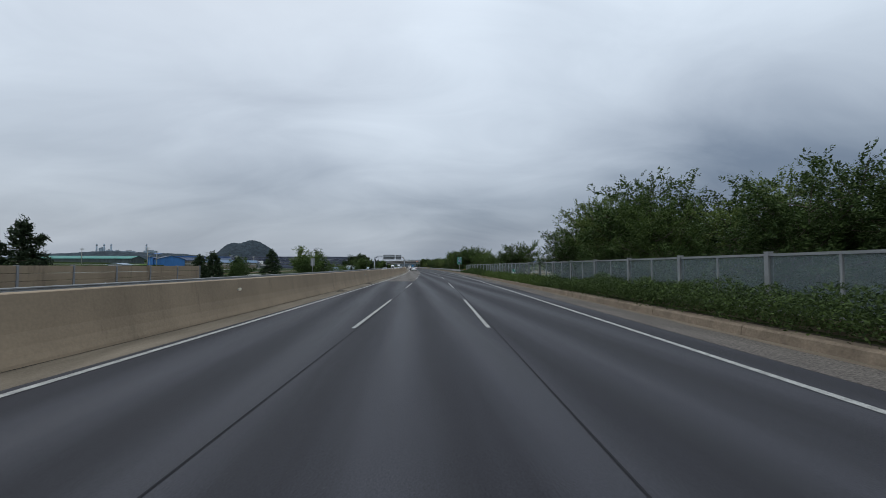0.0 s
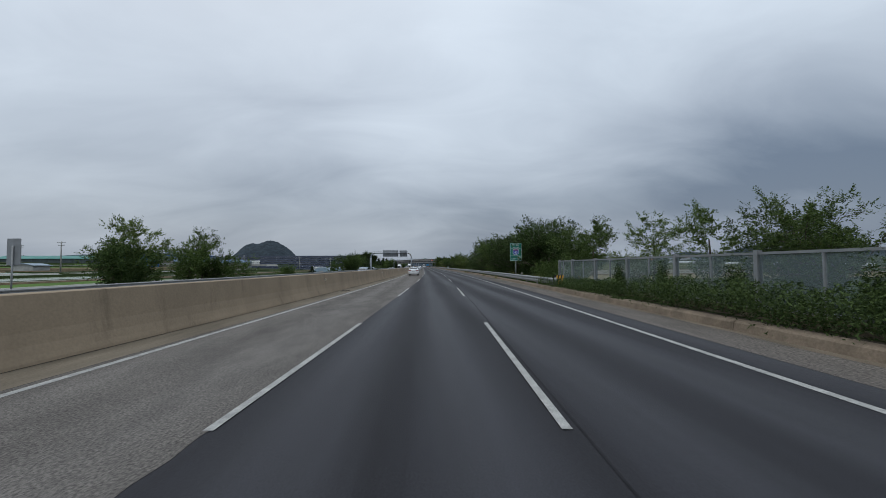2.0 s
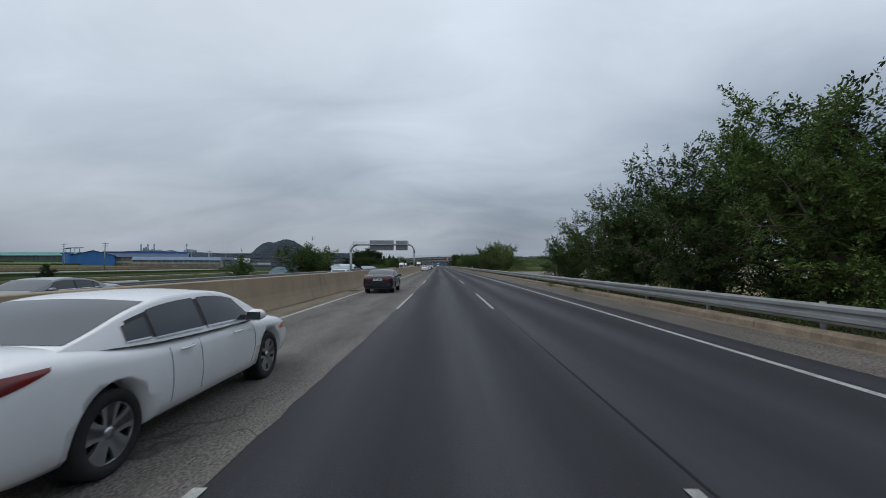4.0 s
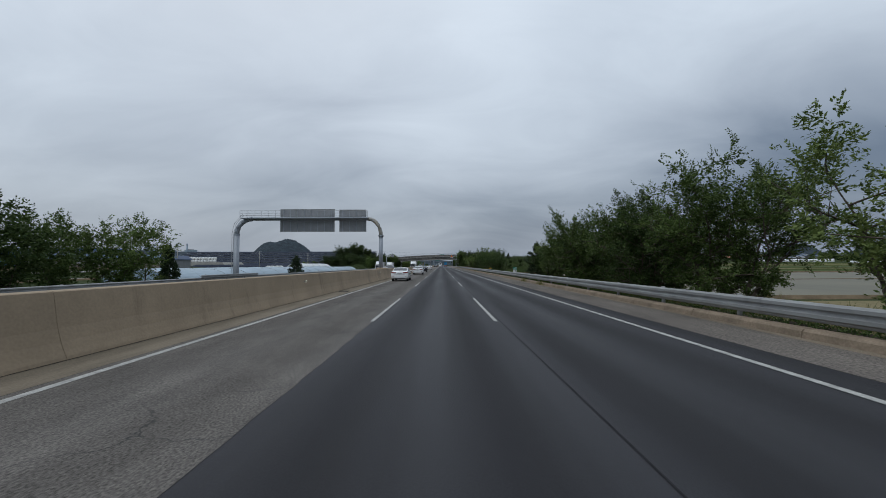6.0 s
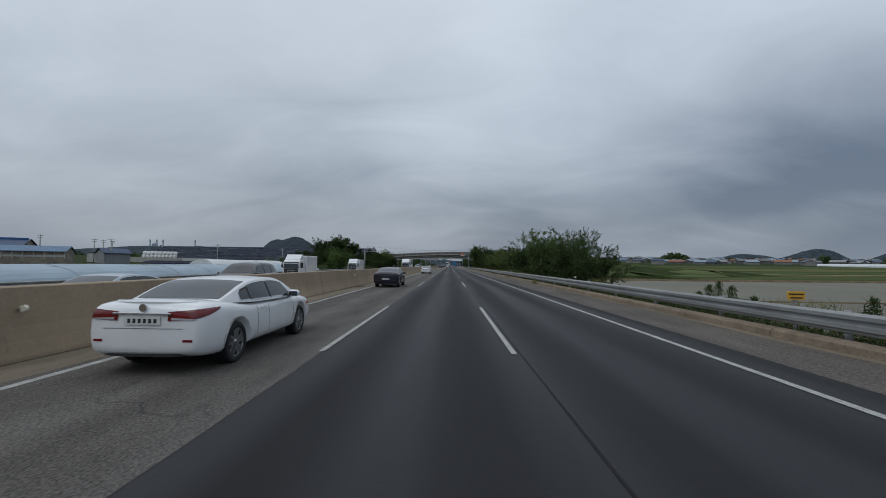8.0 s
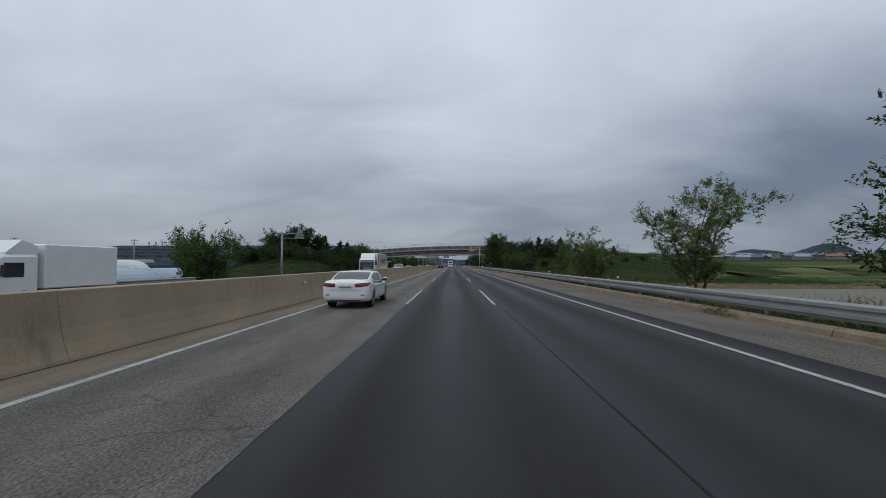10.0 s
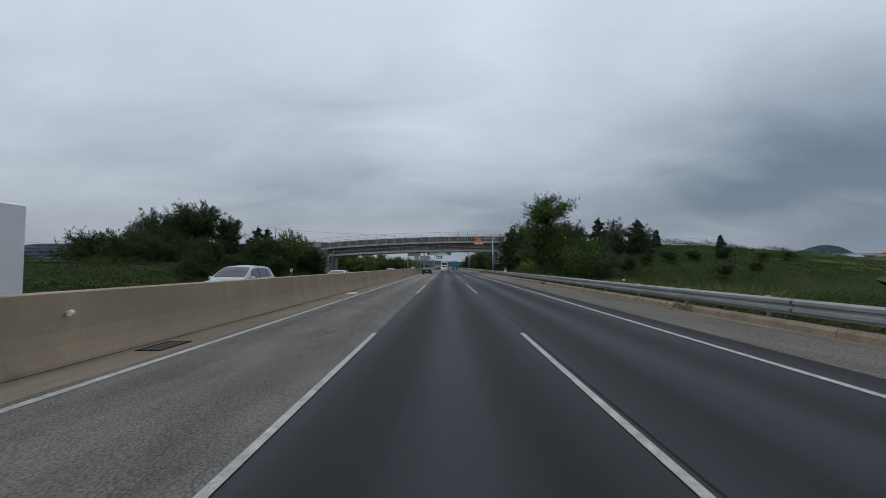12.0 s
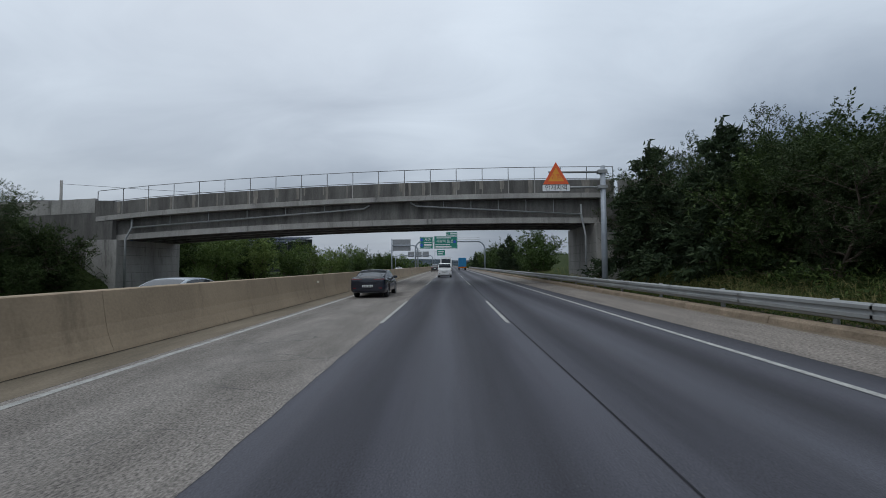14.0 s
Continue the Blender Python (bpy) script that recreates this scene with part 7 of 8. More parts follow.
def wheel_parts(t, x, y, r, w, side):
    W = new("wheel")
    W.parent = t
    W.matrix_basis = pose(x, y, r, 0, 0, 0)
    bm = bmesh.new()
    prof = [(r * 0.70, -0.5), (r * 0.93, -0.5), (r * 0.985, -0.42), (r, -0.3), (r, 0.3), (r * 0.985, 0.42), (r * 0.93, 0.5), (r * 0.70, 0.5)]
    n = 36
    rings = [[bm.verts.new((k * w, rad * math.cos(2 * math.pi * i / n), rad * math.sin(2 * math.pi * i / n))) for rad, k in prof] for i in range(n)]
    for i in range(n):
        for k in range(len(prof)):
            bm.faces.new((rings[i][k], rings[i][(k + 1) % len(prof)], rings[(i + 1) % n][(k + 1) % len(prof)], rings[(i + 1) % n][k]))
    tyre = finish(bm, "wheel", M_TYRE, True)
    # the tyre is the wheel's own mesh; rim and spokes sit in it
    bpy.data.objects.remove(W)
    W = share("wheel", tyre, t, pose(x, y, r))
    bm = bmesh.new()
    tube(bm, [(side * w * 0.12, 0, 0), (side * w * 0.16, 0, 0)], r * 0.69, 32)
    part("rim_well", bm, M_RIMDARK, W)
    bm = bmesh.new()
    n = 36
    for a, b in ((r * 0.705, r * 0.665),):
        o = [[bm.verts.new((side * xx, rad * math.cos(2 * math.pi * i / n), rad * math.sin(2 * math.pi * i / n))) for xx, rad in ((w * 0.42, a), (w * 0.47, (a + b) / 2), (w * 0.42, b), (w * 0.2, b), (w * 0.2, a))] for i in range(n)]
        for i in range(n):
            for k in range(5):
                bm.faces.new((o[i][k], o[i][(k + 1) % 5], o[(i + 1) % n][(k + 1) % 5], o[(i + 1) % n][k]))
    part("rim", bm, M_RIM, W, smooth=True)
    bm = bmesh.new()
    for d in (-0.16, 0.16):
        loft(bm, [[(side * w * 0.30, math.sin(d + s) * rr * 0 + (d * 0.8 + s) * hw * r, rr * r) for s in (-0.35, 0.35)] + [(side * w * dd, (d * 0.8 + s) * hw * r, rr * r) for s in (0.35, -0.35)] for rr, hw, dd in ((0.12, 0.32, 0.38), (0.40, 0.42, 0.42), (0.68, 0.62, 0.45))])
    me = finish(bm, "spoke", M_RIM)
    for k in range(5):
        share("spoke", me, W, Matrix.Rotation(2 * math.pi * k / 5, 4, "X"))
    bm = bmesh.new()
    tube(bm, [(side * w * 0.28, 0, 0), (side * w * 0.43, 0, 0)], [r * 0.17, r * 0.13], 16)
    part("hub", bm, M_RIM, W, smooth=True)


def settle(ob, cutters=()):
    """Bake an object's modifiers into its mesh."""
    bpy.context.view_layer.update()
    me = bpy.data.meshes.new_from_object(ob.evaluated_get(bpy.context.evaluated_depsgraph_get()))
    ob.modifiers.clear()
    ob.data = me
    for p in me.polygons:
        p.use_smooth = True
    for c in cutters:
        bpy.data.objects.remove(c)


def car(name, label, paint_mat, at, turn, spec, group="", category="car"):
    """A car whose rear bumper is at y 0; spec gives its length-wise curves."""
    L, W2 = spec["length"], spec["width"] / 2
    axles, r = spec["axles"], spec["wheel"]
    deck, belt, roof = spec["deck"], spec["belt"], spec["roof"]
    t = thing(name, label, category, at, group, turn=turn)
    sill = spec.get("sill", 0.24)
    plan = spec.get("plan") or [(0, 0.74), (0.07, 0.88), (0.3, 0.965), (0.9, 1.0), (L * 0.5, 1.0), (L - 0.9, 0.985), (L - 0.4, 0.92), (L - 0.12, 0.80), (L, 0.60)]
    under = [(0, 0.36), (0.12, 0.27), (0.45, 0.22), (axles[0], 0.22), (axles[1], 0.22), (L - 0.4, 0.24), (L - 0.1, 0.30), (L, 0.42)]
    bm = bmesh.new()
    stations = [0, 0.03, 0.09, 0.2, 0.4, 0.65, 0.95, 1.3, 1.7, 2.1, 2.5, 2.9, 3.3, 3.6, L - 1.1, L - 0.8, L - 0.55, L - 0.32, L - 0.15, L - 0.05, L]
    stations = sorted({round(min(max(s, 0), L), 3) for s in stations})
    secs = []
    for y in stations:
        w, zb, zd = W2 * lerp_table(plan, y), lerp_table(under, y), lerp_table(deck, y)
        zm = zb + (zd - zb) * 0.55
        half = [(w * 0.86, zb), (w * 0.965, zb + 0.06), (w, zm - (zm - zb) * 0.35), (w * 0.998, zm), (w * 0.975, zb + (zd - zb) * 0.80), (w * 0.93, zb + (zd - zb) * 0.93), (w * 0.80, zd - 0.015), (w * 0.45, zd + 0.012)]
        ring = [(0, y, zb)] + [(x, y, z) for x, z in half] + [(0, y, zd + 0.02)] + [(-x, y, z) for x, z in reversed(half)]
        secs.append(ring)
    loft(bm, secs)
    body = part("body", bm, paint_mat, t, smooth=True)
    sub = body.modifiers.new("round", "SUBSURF")
    sub.levels = sub.render_levels = 1
    cutters = []
    for ya in axles:
        for s in (-1, 1):
            cb = bmesh.new()
            tube(cb, [(s * (W2 - 0.24), ya, r + 0.02), (s * (W2 + 0.3), ya, r + 0.02)], r + 0.055, 32)
            c = new("cutter", finish(cb, "cutter", M_PLASTIC))
            c.parent = t
            bo = body.modifiers.new("arch", "BOOLEAN")
            bo.operation, bo.object, bo.solver = "DIFFERENCE", c, "EXACT"
            cutters.append(c)
    settle(body, cutters)
    # cabin
    ry0, ry1 = roof[0][0], roof[-1][0]

    def cab(y, s, lift=0.0):
        """s 0 at the belt, 1 at the roof's edge, 2 on the centre line."""
        zt, zb = lerp_table(roof, y), lerp_table(belt, y)
        wb = W2 * lerp_table(spec["cab_base"], y)
        hi = max(0.0, zt - zb)
        wt = wb - spec.get("tumble", 0.42) * hi
        if s <= 1:
            x = wb + (wt - wb) * (s ** 1.15)
            z = zb + (hi * 0.93) * s - 0.02
            return Vector((x + lift, y, z + lift * 0.3))
        f = s - 1
        x = wt * (1 - f)
        z = zb + hi * (0.93 + 0.07 * math.sin(f * math.pi / 2)) - 0.02
        return Vector((x, y, z + lift))

    bm = bmesh.new()
    ys = [ry0 + (ry1 - ry0) * k / 30 for k in range(31)]
    ss = [0, 0.25, 0.5, 0.75, 0.92, 1.0, 1.08, 1.25, 1.5, 1.75, 2.0]
    rows = []
    for y in ys:
        half = [cab(y, s) for s in ss]
        ring = [bm.verts.new(p) for p in half] + [bm.verts.new((-p.x, p.y, p.z)) for p in reversed(half[:-1])]
        rows.append(ring)
    for a, b in zip(rows, rows[1:]):
        for k in range(len(a) - 1):
            bm.faces.new((a[k], a[k + 1], b[k + 1], b[k]))
    part("cabin", bm, paint_mat, t, smooth=True)

    def patch(nm, y0, y1, s0, s1, mat, mirror, lift, label="", n=10, m=6, both=False):
        bm = bmesh.new()
        grid = []
        f0 = y0 if callable(y0) else (lambda s: y0)
        f1 = y1 if callable(y1) else (lambda s: y1)
        for k in range(m + 1):
            s = s0 + (s1 - s0) * k / m
            row = []
            for j in range(n + 1):
                p = cab(f0(s) + (f1(s) - f0(s)) * j / n, s, lift)
                row.append(bm.verts.new((mirror * p.x, p.y, p.z)))
            grid.append(row)
        if both:
            for k in range(m - 1, -1, -1):
                grid.append([bm.verts.new((-v.co.x, v.co.y, v.co.z)) for v in grid[k]])
        for a, b in zip(grid, grid[1:]):
            for j in range(n):
                bm.faces.new((a[j], a[j + 1], b[j + 1], b[j]))
        return part(nm, bm, mat, t, label, smooth=True)

    patch("rear_window", spec["rear_glass"][0], spec["rear_glass"][1], 1.07, 2.0, M_TINT, 1, 0.006, "dark tinted rear window", both=True)
    patch("windscreen", spec["front_glass"][0], spec["front_glass"][1], 1.07, 2.0, M_TINT, 1, 0.006, "dark tinted windscreen", both=True)
    for side in (-1, 1):
        for (y0, y1, s0, s1) in spec["side_glass"]:
            patch("side_window", y0, y1, s0, s1, M_TINT, side, 0.008, "dark tinted side window", n=14, m=4)
            patch("window_trim", y0, y1, s0 - 0.05, s0, M_CHROME, side, 0.012, n=10, m=1)
        patch("window_surround", spec["side_glass"][0][0] + 0.05, lambda s: spec["side_glass"][-1][1](s) - 0.04, 0.15, 0.83, M_PLASTIC, side, 0.004, "black pillar trim", n=20, m=5)
    for ya in axles:
        for s in (-1, 1):
            wheel_parts(t, s * (W2 - 0.15), ya, r, 0.215, s)
            bm = bmesh.new()
            tube(bm, [(s * (W2 - 0.25), ya, r + 0.02), (s * (W2 - 0.238), ya, r + 0.02)], r + 0.05, 24)
            part("arch_lining", bm, M_PLASTIC, t)
    return t, cab


def body_patch(t, name, mat, bvh, pivot_y, angles, z_low, z_high, lift=0.006, label="", n=14, m=5, sides=(-1, 1)):
    """A flush piece on the body's skin: rays run in to the axis at pivot_y; angle 0 looks from behind, 90 from the side, 180 from the front."""
    for s in sides:
        bm = bmesh.new()
        grid = []
        for i in range(n + 1):
            f = i / n
            a = radians(angles[0] + (angles[1] - angles[0]) * f)
            out = Vector((s * math.sin(a), -math.cos(a), 0))
            row = []
            for k in range(m + 1):
                z0, z1 = z_low(f), z_high(f)
                z = z0 + (z1 - z0) * k / m
                o = Vector((0, pivot_y, z)) + out * 4.0
                hit, nor, _, _ = bvh.ray_cast(o, -out)
                if hit is None:
                    hit = o - out * 3.2
                row.append(bm.verts.new(hit + out * lift))
            grid.append(row)
        for r0, r1 in zip(grid, grid[1:]):
            for k in range(m):
                bm.faces.new((r0[k], r0[k + 1], r1[k + 1], r1[k]))
        part(name, bm, mat, t, label, smooth=True)


def number_plate(t, y, z, w=0.52, h=0.11):
    bm = bmesh.new()
    box(bm, -w / 2, w / 2, y - 0.012, y + 0.05, z - h / 2, z + h / 2)
    p = part("number_plate", bm, M_NUMBER, t, "white number plate with dark bars")
    bm = bmesh.new()
    for k in range(6):
        x = -w * 0.40 + w * 0.145 * k
        box(bm, x, x + w * 0.08, y - 0.016, y - 0.011, z - h * 0.28, z + h * 0.28)
    part("plate_bars", bm, M_BLACK, p)


def mirror_pair(t, cab, y, W2, mat, z):
    for s in (-1, 1):
        bm = bmesh.new()
        loft(bm, [[(s * (W2 * 0.93 + a * 0.22), y + b, z + c) for b, c in ((-0.07 * k, -0.07 * k), (-0.09 * k, 0.04 * k), (-0.02 * k, 0.08 * k), (0.09 * k, 0.05 * k), (0.08 * k, -0.06 * k))] for a, k in ((0, 0.75), (0.3, 1.0), (0.8, 0.95), (1.0, 0.5))])
        m = part("door_mirror", bm, mat, t, smooth=True)
        bm = bmesh.new()
        box(bm, *sorted((s * (W2 * 0.93 + 0.02), s * (W2 * 0.93 + 0.2))), y - 0.092, y - 0.082, z - 0.05, z + 0.045)
        part("mirror_glass", bm, M_TINT, m)


SEDAN = dict(length=4.84, width=1.80, wheel=0.335, axles=(0.98, 3.79),
             deck=[(0, 0.93), (0.1, 1.035), (0.35, 1.07), (0.9, 1.03), (1.4, 0.97), (2.6, 0.955), (3.5, 0.955), (4.1, 0.90), (4.55, 0.80), (4.8, 0.68), (4.9, 0.56)],
             belt=[(0.5, 1.03), (1.0, 1.0), (1.6, 0.965), (3.0, 0.94), (3.9, 0.93)],
             roof=[(0.56, 1.02), (0.85, 1.12), (1.3, 1.285), (1.7, 1.375), (2.15, 1.405), (2.6, 1.395), (2.95, 1.32), (3.4, 1.13), (3.8, 0.94)],
             cab_base=[(0.55, 0.78), (1.1, 0.90), (1.8, 0.955), (2.9, 0.955), (3.5, 0.90), (3.85, 0.82)],
             rear_glass=(0.74, 1.56), front_glass=(2.88, 3.66),
             side_glass=[(1.16, lambda s: 1.42 + 0.0 * s, 0.18, 0.72), (1.47, 2.16, 0.14, 0.86), (2.24, lambda s: 3.42 - 0.55 * s, 0.14, 0.86)])
SEDAN_PLAN = [(0, 0.80), (0.07, 0.92), (0.3, 0.985), (0.9, 1.0), (2.45, 1.0), (4.0, 0.985), (4.5, 0.92), (4.78, 0.80), (4.9, 0.60)]
SEDAN["plan"] = SEDAN_PLAN


def car_details(t, cab, spec, mat, chrome=True, tail_z=(0.80, (0.93, 0.97)), tail_x=(0.36, 0.93), plate_z=0.80, tail_depth=0.42):
    L, W2, plan = spec["length"], spec["width"] / 2, spec["plan"]
    body = [c for c in t.children if c.name.startswith("body")][0]
    bvh = BVHTree.FromPolygons([v.co for v in body.data.vertices], [list(p.vertices) for p in body.data.polygons])
    z0, (z1, z2) = tail_z
    piv = 1.3
    a0 = math.degrees(math.atan2(tail_x[0], piv))
    a1 = math.degrees(math.atan2(W2, piv - tail_depth))
    body_patch(t, "tail_lamp", M_LAMPRED, bvh, piv, (a0, a1), lambda f: z0 + (z2 - z0 - 0.025) * f ** 2.2, lambda f: z1 + (z2 - z1) * min(1, f * 1.6), 0.008, "red tail lamp")
    if chrome:
        body_patch(t, "lamp_lens", M_LAMPCLEAR, bvh, piv, (a0 + 2, a0 + (a1 - a0) * 0.5), lambda f: z0 + 0.012, lambda f: z0 + 0.05 - 0.02 * f, 0.011, "clear reversing lens")
    pf = L - 1.2
    body_patch(t, "headlamp", M_LAMPCLEAR, bvh, pf, (180 - 26, 180 - 52), lambda f: 0.60 + 0.06 * f, lambda f: 0.69 + 0.05 * f, 0.008, "clear headlamp with amber corner")
    body_patch(t, "side_lamp", M_LAMPAMBER, bvh, pf, (180 - 50, 180 - 60), lambda f: 0.665, lambda f: 0.735 - 0.03 * f, 0.012, "amber corner lamp")
    # door and panel shut lines
    mid = (spec["axles"][0] + spec["axles"][1]) / 2
    for yl in (mid - 0.75, mid - 0.28 + 0.0, mid + 0.82):
        bm = bmesh.new()
        for s in (-1, 1):
            pts = []
            for k in range(9):
                z = 0.36 + 0.58 * k / 8
                o = Vector((s * 3, yl + (0.10 * math.sin(k * 0.35) if yl > mid else 0.0), z))
                hit = bvh.ray_cast(o, Vector((-s, 0, 0)))[0]
                if hit is not None:
                    pts.append(hit + Vector((s * 0.002, 0, 0)))
            if len(pts) > 2:
                loft(bm, [[p + Vector((0, -0.004, 0)), p + Vector((0, 0.004, 0)), p + Vector((s * 0.003, 0, 0))] for p in pts])
        part("door_gap", bm, M_PLASTIC, t)
    body_patch(t, "boot_gap", M_PLASTIC, bvh, piv, (0, a0 * 1.55), lambda f: z0 - 0.115, lambda f: z0 - 0.108, 0.004)
    number_plate(t, -0.006, plate_z)
    if chrome:
        bm = bmesh.new()
        box(bm, -0.42, 0.42, -0.03, 0.03, plate_z + 0.09, plate_z + 0.115, 0.006)
        part("boot_trim", bm, M_CHROME, t, "chrome boot strip")
    bm = bmesh.new()
    loft(bm, [[(x, y, z) for y, z in ((0.0 + 0.25 * abs(x / 0.78) ** 4, 0.325), (0.0 + 0.25 * abs(x / 0.78) ** 4, 0.29), (0.2, 0.27), (0.2, 0.325))] for x in steps(-0.72, 0.72, 0.12)])
    part("rear_valance", bm, M_PLASTIC, t)
    for s in (-1, 1):
        body_patch(t, "rear_reflector", M_LAMPRED, bvh, piv, (24, 29), lambda f: 0.50, lambda f: 0.535, 0.008, sides=(s,), n=4, m=2)
        # handles and door shut lines
        for y in ((1.75, 2.75) if spec["length"] > 4 else (1.5,)):
            bm = bmesh.new()
            tube(bm, [(s * (W2 * 0.985), y, 0.83), (s * (W2 * 0.985 + 0.03), y + 0.04, 0.835), (s * (W2 * 0.985 + 0.03), y + 0.16, 0.84), (s * (W2 * 0.985), y + 0.2, 0.84)], 0.014, 6)
            part("door_handle", bm, mat, t)
    mirror_pair(t, cab, spec.get("mirror_y", 3.2), W2, mat, spec.get("mirror_z", 0.99))
    bm = bmesh.new()
    box(bm, -0.5, 0.5, L - 0.06, L + 0.01, 0.36, 0.60, 0.02)
    part("grille", bm, M_PLASTIC, t)


def white_sedan():
    t, cab = car("car", "pearl white saloon car with red tail lamps and tinted glass", M_CARWHITE, (-3.79, 267.62, 0), 0, SEDAN)
    car_details(t, cab, SEDAN, M_CARWHITE)
    bm = bmesh.new()
    loft(bm, [[(x, y, z) for y, z in ((0.07 + 0.12 * abs(x / 0.6) ** 2, 1.062 - 0.02 * abs(x / 0.6) ** 2), (0.30, 1.07), (0.36, 1.03), (0.12 + 0.12 * abs(x / 0.6) ** 2, 1.02))] for x in steps(-0.6, 0.6, 0.15)])
    part("boot_spoiler", bm, M_CARWHITE, t, smooth=True)
    bm = bmesh.new()
    tube(bm, [(0, -0.012, 0.985), (0, 0.02, 0.985)], 0.055, 16)
    part("badge", bm, M_CHROME, t)


white_sedan()

FASTBACK = dict(length=4.9, width=1.86, wheel=0.345, axles=(1.08, 3.93),
                deck=[(0, 0.98), (0.08, 1.08), (0.3, 1.10), (0.9, 1.03), (1.4, 0.97), (2.6, 0.955), (3.5, 0.955), (4.1, 0.90), (4.55, 0.80), (4.8, 0.68), (4.9, 0.56)],
                belt=[(0.3, 1.06), (1.0, 1.0), (1.6, 0.965), (3.0, 0.94), (3.9, 0.93)],
                roof=[(0.34, 1.06), (0.7, 1.16), (1.2, 1.31), (1.7, 1.41), (2.2, 1.445), (2.6, 1.43), (2.95, 1.35), (3.4, 1.15), (3.8, 0.94)],
                cab_base=[(0.3, 0.74), (1.0, 0.88), (1.8, 0.945), (2.9, 0.955), (3.5, 0.90), (3.85, 0.82)],
                rear_glass=(0.46, 1.5), front_glass=(2.88, 3.66), plan=SEDAN_PLAN,
                side_glass=[(1.4, 2.14, 0.16, 0.85), (2.22, lambda s: 3.42 - 0.55 * s, 0.14, 0.85)])
t, cab = car("car", "glossy black fastback saloon car in the inner lane", M_CARBLACK, (-3.98, 465.1, 0), 0, FASTBACK)
car_details(t, cab, FASTBACK, M_CARBLACK, False, (0.945, (0.97, 0.985)), (0.3, 0.93), 0.62, 0.3)
t, cab = car("car", "black fastback saloon car driving in the inner lane", M_CARBLACK, (-3.93, 290.6, 0), 0, FASTBACK)
car_details(t, cab, FASTBACK, M_CARBLACK, False, (0.945, (0.97, 0.985)), (0.3, 0.93), 0.62, 0.3)

SUV = dict(length=4.65, width=1.88, wheel=0.36, axles=(0.95, 3.65),
           deck=[(0, 1.0), (0.06, 1.06), (0.3, 1.08), (1.2, 1.06), (2.6, 1.05), (3.2, 1.06), (3.8, 1.02), (4.3, 0.92), (4.55, 0.78), (4.65, 0.62)],
           belt=[(0.0, 1.05), (1.0, 1.05), (3.0, 1.03), (3.6, 1.02)],
           roof=[(0.08, 1.06), (0.2, 1.3), (0.4, 1.56), (0.7, 1.65), (1.4, 1.70), (2.1, 1.68), (2.5, 1.58), (2.95, 1.32), (3.4, 1.05)],
           cab_base=[(0.0, 0.86), (0.5, 0.93), (1.8, 0.955), (2.9, 0.95), (3.4, 0.86)],
           rear_glass=(0.16, 0.42), front_glass=(2.4, 3.2), mirror_y=2.9, mirror_z=1.1,
           plan=[(0, 0.80), (0.07, 0.91), (0.3, 0.975), (0.9, 1.0), (2.45, 1.0), (3.9, 0.985), (4.3, 0.92), (4.55, 0.80), (4.65, 0.62)],
           side_glass=[(0.6, 1.0, 0.15, 0.8), (1.08, 1.85, 0.12, 0.85), (1.93, lambda s: 3.0 - 0.5 * s, 0.12, 0.85)])
for nm_label, m, at, turn in (("dark grey sport utility car ahead in the inner lane", M_CARDARK, (-3.7, 548, 0), 0), 
                              ("dark grey sport utility car on the far carriageway", M_CARDARK, (-10.6, 286.4, -0.15), 180),
                              ("silver-blue sport utility car on the far carriageway", M_CARSILVER, (-10.5, 405.5, -0.15), 180)):
    t, cab = car("car", nm_label, m, at, turn, SUV)
    t.scale = (1.04, 1.06, 1.1)
    car_details(t, cab, SUV, m, False, (0.9, (1.08, 1.12)), (0.55, 0.93), 0.72, 0.3)
for nm_label, m, at, turn in (("white saloon car driving in the inner lane", M_CARWHITE, (-3.47, 135.5, 0), 0), ("white saloon car driving in the inner lane", M_CARWHITE, (-4.0, 239.9, 0), 0), ("white saloon car driving in the inner lane", M_CARWHITE, (-3.83, 337.35, 0), 0), ("black saloon car driving in the inner lane", M_CARBLACK, (-3.85, 156.8, 0), 0), ("silver saloon car on the far carriageway", M_CARSILVER, (-10.6, 463.0, -0.15), 180), ("pale silver saloon car on the far carriageway", M_CARSILVER, (-10.6, 277.6, -0.15), 180), ("white saloon car on the far carriageway", M_CARWHITE, (-10.6, 425.0, -0.15), 180),
                              ("silver saloon car on the far carriageway", M_CARGREY, (-14.0, 150.0, -0.15), 180), ("white saloon car on the far carriageway", M_CARWHITE, (-10.6, 178.0, -0.15), 180), ("dark saloon car far ahead in the inner lane", M_CARDARK, (-3.7, 590, 0), 0), ("white saloon car on the far carriageway", M_CARWHITE, (-14.0, 560.0, -0.15), 180)):
    t, cab = car("car", nm_label, m, at, turn, SEDAN)
    car_details(t, cab, SEDAN, m, False)


